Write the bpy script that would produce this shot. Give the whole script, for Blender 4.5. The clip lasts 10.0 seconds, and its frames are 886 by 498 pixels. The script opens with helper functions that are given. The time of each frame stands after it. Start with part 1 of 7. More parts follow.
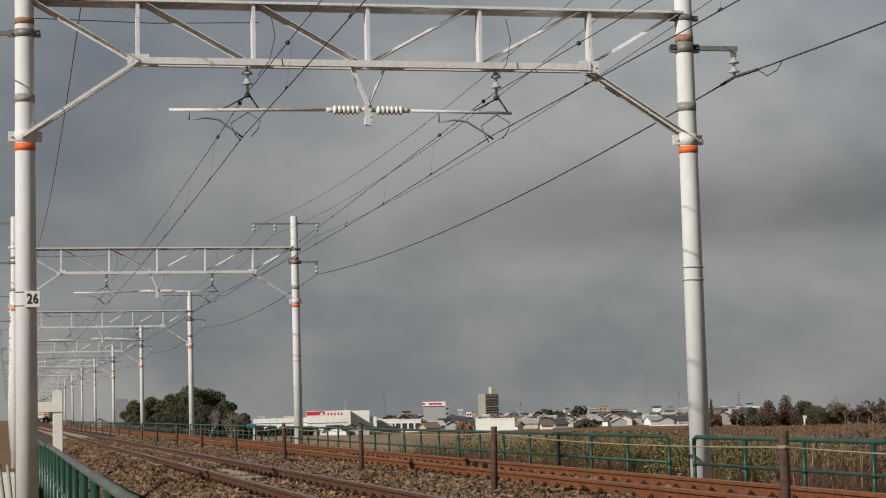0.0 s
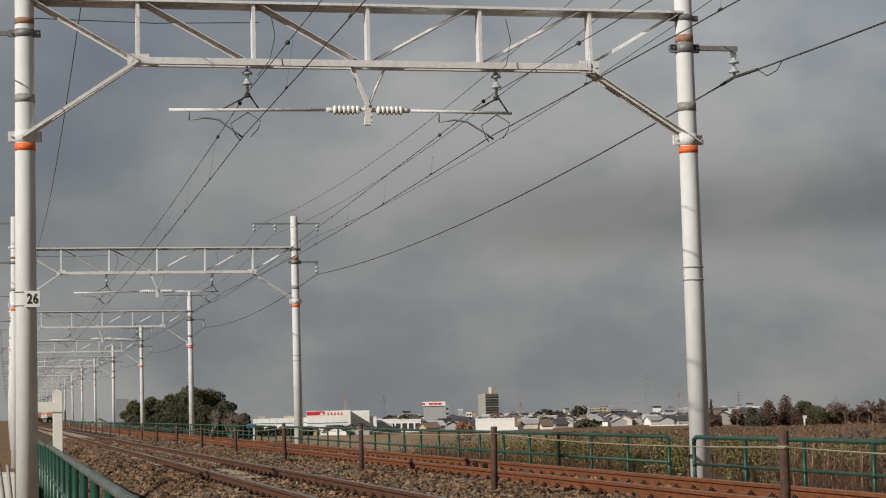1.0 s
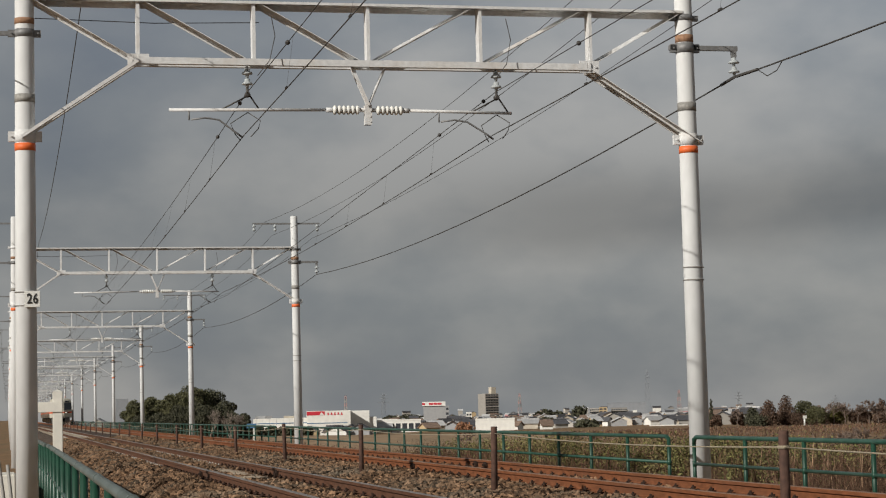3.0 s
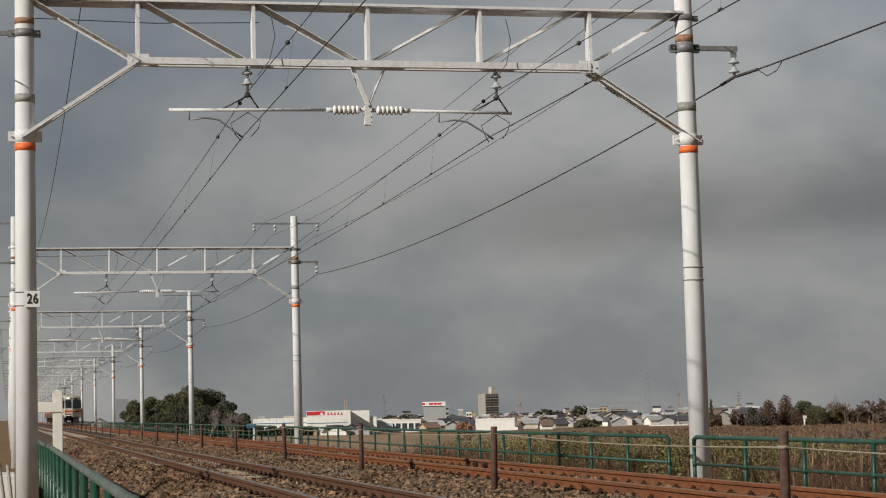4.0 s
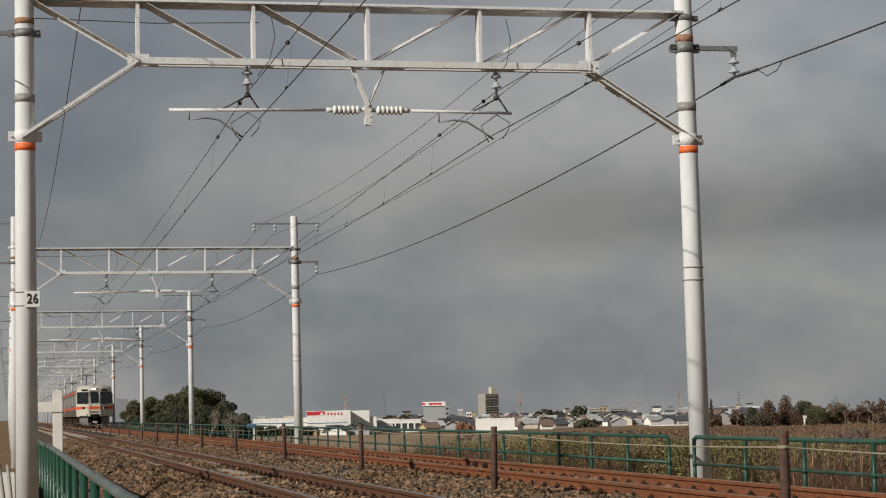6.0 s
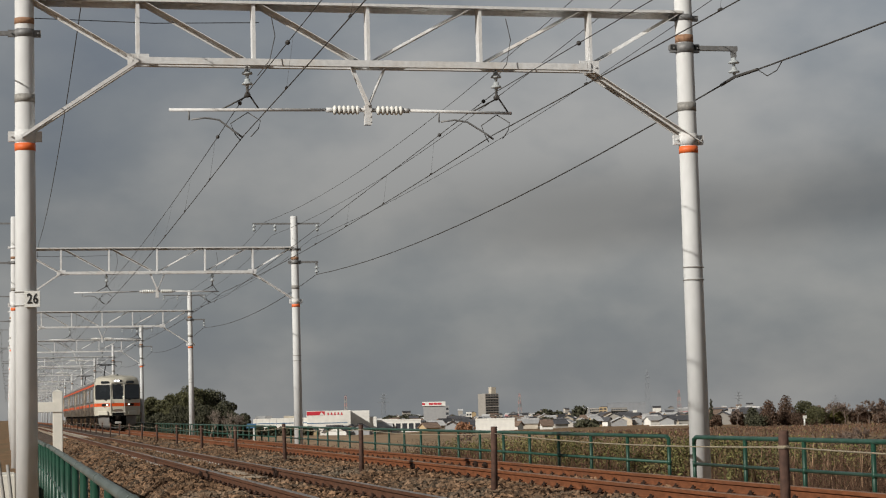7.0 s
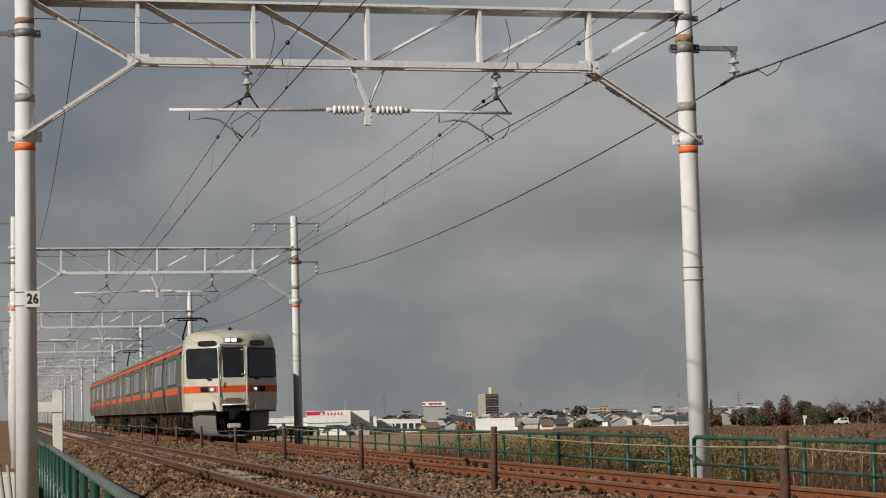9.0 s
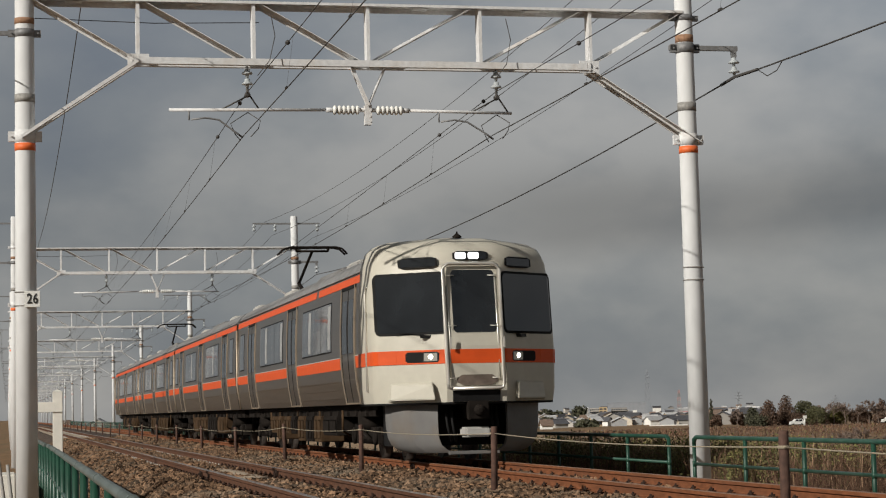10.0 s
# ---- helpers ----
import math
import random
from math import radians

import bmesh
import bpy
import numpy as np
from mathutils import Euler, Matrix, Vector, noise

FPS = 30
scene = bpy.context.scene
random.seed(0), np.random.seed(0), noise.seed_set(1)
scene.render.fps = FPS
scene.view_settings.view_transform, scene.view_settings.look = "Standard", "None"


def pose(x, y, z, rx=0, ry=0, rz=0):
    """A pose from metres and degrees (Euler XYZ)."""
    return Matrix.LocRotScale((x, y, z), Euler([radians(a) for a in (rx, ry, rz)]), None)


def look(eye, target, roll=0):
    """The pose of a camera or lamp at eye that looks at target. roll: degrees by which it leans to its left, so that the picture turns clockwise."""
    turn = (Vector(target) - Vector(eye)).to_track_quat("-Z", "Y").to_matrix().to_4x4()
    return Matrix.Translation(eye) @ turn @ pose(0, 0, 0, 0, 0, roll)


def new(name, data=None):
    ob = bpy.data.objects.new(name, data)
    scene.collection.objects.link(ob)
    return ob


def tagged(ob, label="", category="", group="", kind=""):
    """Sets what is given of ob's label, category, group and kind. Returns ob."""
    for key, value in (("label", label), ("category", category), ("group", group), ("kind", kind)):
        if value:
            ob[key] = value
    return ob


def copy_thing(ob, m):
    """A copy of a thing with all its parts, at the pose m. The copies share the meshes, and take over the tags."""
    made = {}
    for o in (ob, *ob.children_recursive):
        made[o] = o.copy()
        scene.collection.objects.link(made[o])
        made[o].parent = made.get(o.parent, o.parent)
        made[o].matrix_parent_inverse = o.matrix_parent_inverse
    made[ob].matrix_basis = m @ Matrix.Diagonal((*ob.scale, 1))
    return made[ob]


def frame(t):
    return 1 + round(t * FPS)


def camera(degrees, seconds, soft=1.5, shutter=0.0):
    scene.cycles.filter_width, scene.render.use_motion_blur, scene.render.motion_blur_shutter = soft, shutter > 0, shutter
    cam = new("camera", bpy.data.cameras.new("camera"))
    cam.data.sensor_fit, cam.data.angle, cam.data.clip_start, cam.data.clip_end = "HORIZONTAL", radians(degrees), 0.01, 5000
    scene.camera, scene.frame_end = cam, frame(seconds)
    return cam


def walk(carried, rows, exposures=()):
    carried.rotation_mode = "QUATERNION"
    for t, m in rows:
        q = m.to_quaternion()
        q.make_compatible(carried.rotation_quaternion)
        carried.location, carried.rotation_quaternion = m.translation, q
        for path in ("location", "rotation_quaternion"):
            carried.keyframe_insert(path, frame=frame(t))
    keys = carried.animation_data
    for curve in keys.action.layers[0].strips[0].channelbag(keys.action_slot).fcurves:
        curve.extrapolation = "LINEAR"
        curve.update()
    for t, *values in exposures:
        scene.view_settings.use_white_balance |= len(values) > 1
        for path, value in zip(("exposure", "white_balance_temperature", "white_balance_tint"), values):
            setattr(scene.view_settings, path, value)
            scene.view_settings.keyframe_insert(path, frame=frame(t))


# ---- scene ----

# camera: stands still beside the line, about 0.9 m above the rail heads
cam = camera(25.32, 10.0, soft=1.12)
EYE = Vector((0.0, 0.0, 0.87))
YAW, PITCH = 0.2183, 0.0812
AIM = EYE + 100 * Vector((math.sin(YAW) * math.cos(PITCH), math.cos(YAW) * math.cos(PITCH), math.sin(PITCH)))
HERE = look(EYE, AIM, -1.335)
walk(cam, [(0.0, HERE), (10.0, HERE)])

# ---- light: low winter sun from the side of the near track, under a heavy grey sky ----
SUN_DIR = Vector((-0.77, -0.44, 0.46)).normalized()
sun = new("sun", bpy.data.lights.new("sun", "SUN"))
sun.data.energy, sun.data.angle, sun.data.color = 4.1, radians(0.6), (1.0, 0.95, 0.87)
sun.matrix_world = look(SUN_DIR * 50, (0, 0, 0))
scene.view_settings.exposure = 0.0


def build_world():
    world = bpy.data.worlds.new("sky")
    scene.world = world
    world.use_nodes = True
    nt = world.node_tree
    nt.nodes.clear()
    N = nt.nodes.new
    out, bg = N("ShaderNodeOutputWorld"), N("ShaderNodeBackground")
    sky = N("ShaderNodeTexSky")
    sky.sky_type, sky.sun_disc = "NISHITA", False
    sky.sun_elevation = math.asin(SUN_DIR.z)
    sky.sun_rotation = math.atan2(SUN_DIR.x, SUN_DIR.y)
    scale = N("ShaderNodeVectorMath")
    scale.operation = "SCALE"
    scale.inputs["Scale"].default_value = 0.085
    nt.links.new(sky.outputs[0], scale.inputs[0])
    co = N("ShaderNodeTexCoord")
    mp = N("ShaderNodeMapping")
    mp.inputs["Scale"].default_value = (1.0, 1.0, 1.7)
    mp.inputs["Location"].default_value = (3.3, 1.2, 0.6)
    nt.links.new(co.outputs["Generated"], mp.inputs[0])
    big, fine = N("ShaderNodeTexNoise"), N("ShaderNodeTexNoise")
    big.inputs["Scale"].default_value, big.inputs["Detail"].default_value = 5.5, 5.0
    fine.inputs["Scale"].default_value, fine.inputs["Detail"].default_value = 17.0, 6.0
    big.inputs["Roughness"].default_value = 0.45
    for n in (big, fine):
        nt.links.new(mp.outputs[0], n.inputs["Vector"])
    add = N("ShaderNodeMath")
    add.operation = "MULTIPLY_ADD"
    add.inputs[1].default_value = 0.35
    nt.links.new(fine.outputs["Fac"], add.inputs[0])
    nt.links.new(big.outputs["Fac"], add.inputs[2])
    ramp = N("ShaderNodeValToRGB")
    r = ramp.color_ramp
    r.elements[0].position, r.elements[0].color = 0.46, (0.165, 0.184, 0.212, 1)
    r.elements[1].position, r.elements[1].color = 0.85, (0.37, 0.365, 0.355, 1)
    mid = r.elements.new(0.62)
    mid.color = (0.222, 0.236, 0.250, 1)
    nt.links.new(add.outputs[0], ramp.inputs[0])
    mix = N("ShaderNodeMix")
    mix.data_type = "RGBA"
    mix.inputs[0].default_value = 0.93
    nt.links.new(scale.outputs[0], mix.inputs[6])
    nt.links.new(ramp.outputs[0], mix.inputs[7])
    # the cloud deck is thinner overhead, towards the open fields
    sep, dot = N("ShaderNodeSeparateXYZ"), N("ShaderNodeVectorMath")
    nt.links.new(co.outputs["Generated"], sep.inputs[0])
    dot.operation = "DOT_PRODUCT"
    dot.inputs[1].default_value = (math.cos(YAW), -math.sin(YAW), 0)
    nt.links.new(co.outputs["Generated"], dot.inputs[0])
    up, side = N("ShaderNodeMapRange"), N("ShaderNodeMapRange")
    for node, lo, hi, a, b in ((up, 0.10, 0.19, 0.0, 1.0), (side, -0.22, 0.22, 0.14, 0.37)):
        for key, v in (("From Min", lo), ("From Max", hi), ("To Min", a), ("To Max", b)):
            node.inputs[key].default_value = v
    nt.links.new(sep.outputs["Z"], up.inputs["Value"])
    nt.links.new(dot.outputs["Value"], side.inputs["Value"])
    gain, total = N("ShaderNodeMath"), N("ShaderNodeMath")
    gain.operation, total.operation = "MULTIPLY", "ADD"
    nt.links.new(up.outputs[0], gain.inputs[0])
    nt.links.new(side.outputs[0], gain.inputs[1])
    nt.links.new(gain.outputs[0], total.inputs[0])
    total.inputs[1].default_value = 0.83
    # a darker bank of cloud low over the open fields, with a paler strip below it
    wob = N("ShaderNodeMath")
    wob.operation = "MULTIPLY_ADD"
    wob.inputs[1].default_value = 0.05
    nt.links.new(big.outputs["Fac"], wob.inputs[0])
    nt.links.new(sep.outputs["Z"], wob.inputs[2])
    factors = []
    for source, lo, hi in ((wob.outputs[0], 0.098, 0.122), (wob.outputs[0], 0.168, 0.134), (dot.outputs["Value"], -0.05, 0.08), (wob.outputs[0], 0.108, 0.085)):
        node = N("ShaderNodeMapRange")
        node.interpolation_type = "SMOOTHSTEP"
        node.inputs["From Min"].default_value, node.inputs["From Max"].default_value = lo, hi
        nt.links.new(source, node.inputs["Value"])
        factors.append(node.outputs[0])
    value = factors[0]
    for other in factors[1:3]:
        node = N("ShaderNodeMath")
        node.operation = "MULTIPLY"
        nt.links.new(value, node.inputs[0])
        nt.links.new(other, node.inputs[1])
        value = node.outputs[0]
    for other, amount in ((value, -0.22), (factors[3], 0.06)):
        node = N("ShaderNodeMath")
        node.operation = "MULTIPLY_ADD"
        nt.links.new(other, node.inputs[0])
        node.inputs[1].default_value = amount
        nt.links.new(total.outputs[0], node.inputs[2])
        total = node
    # and heavier again above
    high, deck = N("ShaderNodeMapRange"), N("ShaderNodeMath")
    for key, v in (("From Min", 0.25), ("From Max", 0.5), ("To Min", 1.0), ("To Max", 0.3)):
        high.inputs[key].default_value = v
    deck.operation = "MULTIPLY"
    nt.links.new(sep.outputs["Z"], high.inputs["Value"])
    nt.links.new(total.outputs[0], deck.inputs[0])
    nt.links.new(high.outputs[0], deck.inputs[1])
    lit = N("ShaderNodeVectorMath")
    lit.operation = "SCALE"
    nt.links.new(mix.outputs[2], lit.inputs[0])
    nt.links.new(deck.outputs[0], lit.inputs["Scale"])
    nt.links.new(lit.outputs[0], bg.inputs["Color"])
    bg.inputs["Strength"].default_value = 1.0
    nt.links.new(bg.outputs[0], out.inputs[0])


build_world()

# ---- materials ----


def mat(name, colour, rough=0.7, metal=0.0, scale=6.0, vary=0.25, bump=0.0, stain=None, stain_scale=1.2, stain_amount=0.0,
        per=0.0, stretch=(1, 1, 1), glow=None, island=0.0, spec=0.5):
    """A procedural surface: a base colour with fine grain, larger stains and relief."""
    m = bpy.data.materials.new(name)
    m.use_nodes = True
    nt = m.node_tree
    N, link = nt.nodes.new, nt.links.new
    b = nt.nodes["Principled BSDF"]
    b.inputs["Roughness"].default_value, b.inputs["Metallic"].default_value = rough, metal
    b.inputs["Specular IOR Level"].default_value = spec
    co, mp = N("ShaderNodeTexCoord"), N("ShaderNodeMapping")
    mp.inputs["Scale"].default_value = stretch
    link(co.outputs["Object"], mp.inputs[0])
    fine = N("ShaderNodeTexNoise")
    fine.inputs["Scale"].default_value, fine.inputs["Detail"].default_value = scale, 5.0
    link(mp.outputs[0], fine.inputs["Vector"])
    hsv = N("ShaderNodeHueSaturation")
    hsv.inputs["Color"].default_value = (*colour, 1)
    rng = N("ShaderNodeMapRange")
    rng.inputs["From Min"].default_value, rng.inputs["From Max"].default_value = 0.3, 0.7
    rng.inputs["To Min"].default_value, rng.inputs["To Max"].default_value = 1 - vary, 1 + vary
    link(fine.outputs["Fac"], rng.inputs["Value"])
    value = rng.outputs[0]
    for amount, node, socket in ((per, "ShaderNodeObjectInfo", "Random"), (island, "ShaderNodeNewGeometry", "Random Per Island")):
        if amount:
            info, k = N(node), N("ShaderNodeMapRange")
            k.inputs["To Min"].default_value, k.inputs["To Max"].default_value = 1 - amount, 1 + amount
            link(info.outputs[socket], k.inputs["Value"])
            mul = N("ShaderNodeMath")
            mul.operation = "MULTIPLY"
            link(value, mul.inputs[0])
            link(k.outputs[0], mul.inputs[1])
            value = mul.outputs[0]
    link(value, hsv.inputs["Value"])
    colour_out = hsv.outputs[0]
    if stain:
        big = N("ShaderNodeTexNoise")
        big.inputs["Scale"].default_value, big.inputs["Detail"].default_value = stain_scale, 6.0
        link(mp.outputs[0], big.inputs["Vector"])
        k = N("ShaderNodeMapRange")
        k.inputs["From Min"].default_value, k.inputs["From Max"].default_value = 0.48, 0.72
        k.inputs["To Max"].default_value = stain_amount
        link(big.outputs["Fac"], k.inputs["Value"])
        mix = N("ShaderNodeMix")
        mix.data_type = "RGBA"
        link(k.outputs[0], mix.inputs[0])
        link(colour_out, mix.inputs[6])
        mix.inputs[7].default_value = (*stain, 1)
        colour_out = mix.outputs[2]
    link(colour_out, b.inputs["Base Color"])
    if bump:
        bp = N("ShaderNodeBump")
        bp.inputs["Strength"].default_value, bp.inputs["Distance"].default_value = 1.0, bump
        link(fine.outputs["Fac"], bp.inputs["Height"])
        link(bp.outputs[0], b.inputs["Normal"])
    if glow:
        b.inputs["Emission Color"].default_value = (*glow[0], 1)
        b.inputs["Emission Strength"].default_value = glow[1]
    return m


M = dict(
    pole=mat("pole_concrete", (0.66, 0.67, 0.67), 0.8, spec=0.25, scale=9, vary=0.05, stain=(0.42, 0.39, 0.35), stain_scale=0.9, stain_amount=0.35, stretch=(1, 1, 0.35), bump=0.001),
    steel=mat("galvanised_steel", (0.68, 0.685, 0.685), 0.75, 0.0, spec=0.25, scale=14, vary=0.10, stain=(0.45, 0.30, 0.15), stain_scale=1.6, stain_amount=0.25),
    darksteel=mat("grey_steel", (0.22, 0.22, 0.22), 0.6, 0.3, scale=12, vary=0.2),
    band=mat("weathered_band", (0.30, 0.29, 0.27), 0.7, 0.2, scale=20, vary=0.25),
    rustband=mat("rusty_band", (0.30, 0.17, 0.10), 0.85, scale=20, vary=0.3),
    orange=mat("orange_band", (0.80, 0.16, 0.04), 0.55, scale=8, vary=0.08),
    plate=mat("white_plate", (0.78, 0.78, 0.74), 0.5, scale=10, vary=0.04),
    ink=mat("black_paint", (0.02, 0.02, 0.02), 0.6, scale=10, vary=0.1),
    porcelain=mat("white_porcelain", (0.80, 0.80, 0.76), 0.15, scale=10, vary=0.04),
    grey_ins=mat("grey_porcelain", (0.42, 0.45, 0.46), 0.2, scale=10, vary=0.06),
    wire=mat("dark_copper_wire", (0.075, 0.070, 0.066), 0.6, 0.4, scale=30, vary=0.2),
    rail=mat("rusted_rail", (0.175, 0.066, 0.030), 0.9, 0.0, spec=0.15, scale=25, vary=0.3, stain=(0.12, 0.056, 0.033), stain_scale=2.0, stain_amount=0.7, stretch=(1, 0.25, 1), bump=0.002),
    dullrail=mat("brown_rail", (0.100, 0.048, 0.029), 0.9, 0.0, spec=0.15, scale=25, vary=0.3, stain=(0.085, 0.052, 0.038), stain_scale=2.0, stain_amount=0.7, stretch=(1, 0.25, 1), bump=0.002),
    shine=mat("worn_rail_head", (0.40, 0.34, 0.30), 0.38, 0.8, scale=18, vary=0.15, stretch=(1, 0.1, 1)),
    dullhead=mat("brown_rail_head", (0.24, 0.135, 0.085), 0.5, 0.15, scale=18, vary=0.2, stretch=(1, 0.1, 1)),
    sleeper=mat("sleeper_concrete", (0.36, 0.30, 0.23), 0.9, scale=14, vary=0.25, stain=(0.2, 0.13, 0.09), stain_scale=3, stain_amount=0.5, per=0.2, bump=0.004),
    clip=mat("dark_clip", (0.035, 0.022, 0.017), 0.9, spec=0.1, scale=20, vary=0.3),
    whiteclip=mat("pale_clip", (0.55, 0.55, 0.52), 0.5, scale=20, vary=0.1),
    ballast=mat("ballast_stone", (0.150, 0.091, 0.054), 0.95, scale=30, vary=0.35, island=0.92, stain=(0.20, 0.17, 0.13), stain_scale=0.45, stain_amount=0.7, bump=0.003, spec=0.2),
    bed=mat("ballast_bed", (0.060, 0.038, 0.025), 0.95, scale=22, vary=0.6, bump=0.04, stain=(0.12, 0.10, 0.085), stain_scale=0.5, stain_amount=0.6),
    green=mat("green_fence_paint", (0.010, 0.050, 0.030), 0.42, scale=7, vary=0.2, stain=(0.022, 0.068, 0.046), stain_scale=3, stain_amount=0.5),
    greenrail=mat("weathered_green_rail", (0.018, 0.066, 0.045), 0.38, scale=7, vary=0.25, stain=(0.07, 0.12, 0.10), stain_scale=2, stain_amount=0.5),
    leftrail=mat("chalky_green_rail", (0.085, 0.105, 0.095), 0.45, scale=9, vary=0.2, stain=(0.17, 0.20, 0.19), stain_scale=1.5, stain_amount=0.6),
    rustpost=mat("rusty_post", (0.085, 0.045, 0.032), 0.85, scale=18, vary=0.35, bump=0.003),
    rope=mat("yellow_black_rope", (0.27, 0.23, 0.165), 0.9, scale=60, vary=0.35),
    whitepost=mat("white_painted_post", (0.76, 0.74, 0.67), 0.7, scale=8, vary=0.06, stain=(0.5, 0.46, 0.4), stain_scale=2, stain_amount=0.3),
    dark=mat("dark_void", (0.012, 0.012, 0.012), 0.9, scale=5, vary=0.2),
)


# ---- mesh helpers ----


def box(bm, x0, x1, y0, y1, z0, z1):
    v = [bm.verts.new((x, y, z)) for z in (z0, z1) for y in (y0, y1) for x in (x0, x1)]
    for f in ((0, 2, 3, 1), (4, 5, 7, 6), (0, 1, 5, 4), (1, 3, 7, 5), (3, 2, 6, 7), (2, 0, 4, 6)):
        bm.faces.new([v[i] for i in f])
    return v


def beam(bm, a, b, w, h, side=(0, 1, 0)):
    """A straight bar from a to b; w along side, h across it."""
    a, b = Vector(a), Vector(b)
    d = (b - a).normalized()
    s = (Vector(side) - d * d.dot(Vector(side))).normalized()
    u = d.cross(s)
    ring = [[bm.verts.new(p + s * (w / 2 * i) + u * (h / 2 * j)) for i, j in ((-1, -1), (1, -1), (1, 1), (-1, 1))] for p in (a, b)]
    for k in range(4):
        bm.faces.new((ring[0][k], ring[0][(k + 1) % 4], ring[1][(k + 1) % 4], ring[1][k]))
    bm.faces.new(ring[0][::-1])
    bm.faces.new(ring[1])


def angle_bar(bm, a, b, leg=0.09, thick=0.012, up=1, side=(0, 1, 0)):
    """A rolled L section from a to b: one leg across side, one leg along it."""
    a, b = Vector(a), Vector(b)
    d = (b - a).normalized()
    s = (Vector(side) - d * d.dot(Vector(side))).normalized()
    u = d.cross(s)
    beam(bm, a - s * (leg / 2), b - s * (leg / 2), thick, leg, s)
    o = u * (up * (leg / 2 - thick / 2))
    beam(bm, a + o, b + o, leg - 2 * thick, thick, s)


def tube(bm, pts, r, n=8, cap=True):
    pts = [Vector(p) for p in pts]
    radii = r if isinstance(r, (list, tuple)) else [r] * len(pts)
    rings = []
    for i, p in enumerate(pts):
        d = (pts[min(i + 1, len(pts) - 1)] - pts[max(i - 1, 0)]).normalized()
        s = d.cross(Vector((0, 0, 1)) if abs(d.z) < 0.9 else Vector((0, 1, 0))).normalized()
        u = s.cross(d)
        rings.append([bm.verts.new(p + (s * math.cos(t) + u * math.sin(t)) * radii[i]) for t in (2 * math.pi * k / n for k in range(n))])
    for a, b in zip(rings, rings[1:]):
        for k in range(n):
            f = bm.faces.new((a[k], a[(k + 1) % n], b[(k + 1) % n], b[k]))
            f.smooth = True
    if cap:
        bm.faces.new(rings[0])
        bm.faces.new(rings[-1][::-1])


def lathe(bm, centre, axis, profile, n=14):
    """Rings of (distance along axis, radius)."""
    c, d = Vector(centre), Vector(axis).normalized()
    tube(bm, [c + d * h for h, _ in profile], [max(q, 0.001) for _, q in profile], n)


def part(name, bm, material, parent=None, label="", bevel=0.0, at=None):
    """Links a bmesh as one mesh object under a thing or a part."""
    bmesh.ops.recalc_face_normals(bm, faces=bm.faces)
    if bevel:
        bmesh.ops.bevel(bm, geom=bm.edges[:], offset=bevel, segments=2, affect="EDGES", clamp_overlap=True)
    me = bpy.data.meshes.new(name)
    bm.to_mesh(me)
    bm.free()
    me.materials.append(M[material] if isinstance(material, str) else material)
    ob = new(name, me)
    if at is not None:
        ob.matrix_basis = at
    if parent:
        ob.parent = parent
    if label:
        tagged(ob, label)
    return ob


def repeat(ob, m, parent=None):
    """Another object on the mesh of a piece."""
    o = new(ob.name.split(".")[0], ob.data)
    o.matrix_basis = m
    o.parent = parent if parent else ob.parent
    return o


def raw(name, verts, faces, material, parent=None):
    me = bpy.data.meshes.new(name)
    me.from_pydata(verts, [], faces)
    me.materials.append(M[material] if isinstance(material, str) else material)
    ob = new(name, me)
    if parent:
        ob.parent = parent
    return ob


def thing(name, label, category, group="", at=None, kind=""):
    e = new(name)
    e.empty_display_size = 0.2
    if at is not None:
        e.matrix_basis = at
    return tagged(e, label, category, group, kind)

# ---- the plan (metres; y runs along the line, rail heads at z = 0) ----
D0, SPAN, PORTALS = 29.69, 44.16, 15
TRACKS = (3.655, 7.36)
GAUGE = 1.132
POLE_L, POLE_R = 0.27, 10.67
PLAIN = -5.6


def ground_z(x, y):
    """Height of the ground: formation of the line, its banks, the plain."""
    knots = ((-400, -1.7), (-6, -1.5), (-2, -1.1), (0.6, -0.95), (1.2, -0.75), (2.2, -0.40), (2.7, -0.42), (8.5, -0.42), (9.2, -0.48), (10.2, -0.52), (11.6, -0.60), (20.5, PLAIN), (5000, PLAIN))
    far = max(0.0, math.hypot(x, y) - 500)
    if x <= knots[0][0]:
        return knots[0][1] - 0.005 * far
    if x > 20.5:
        return PLAIN - 0.005 * far
    for (a, za), (b, zb) in zip(knots, knots[1:]):
        if x <= b:
            return za + (zb - za) * (x - a) / (b - a)
    return PLAIN


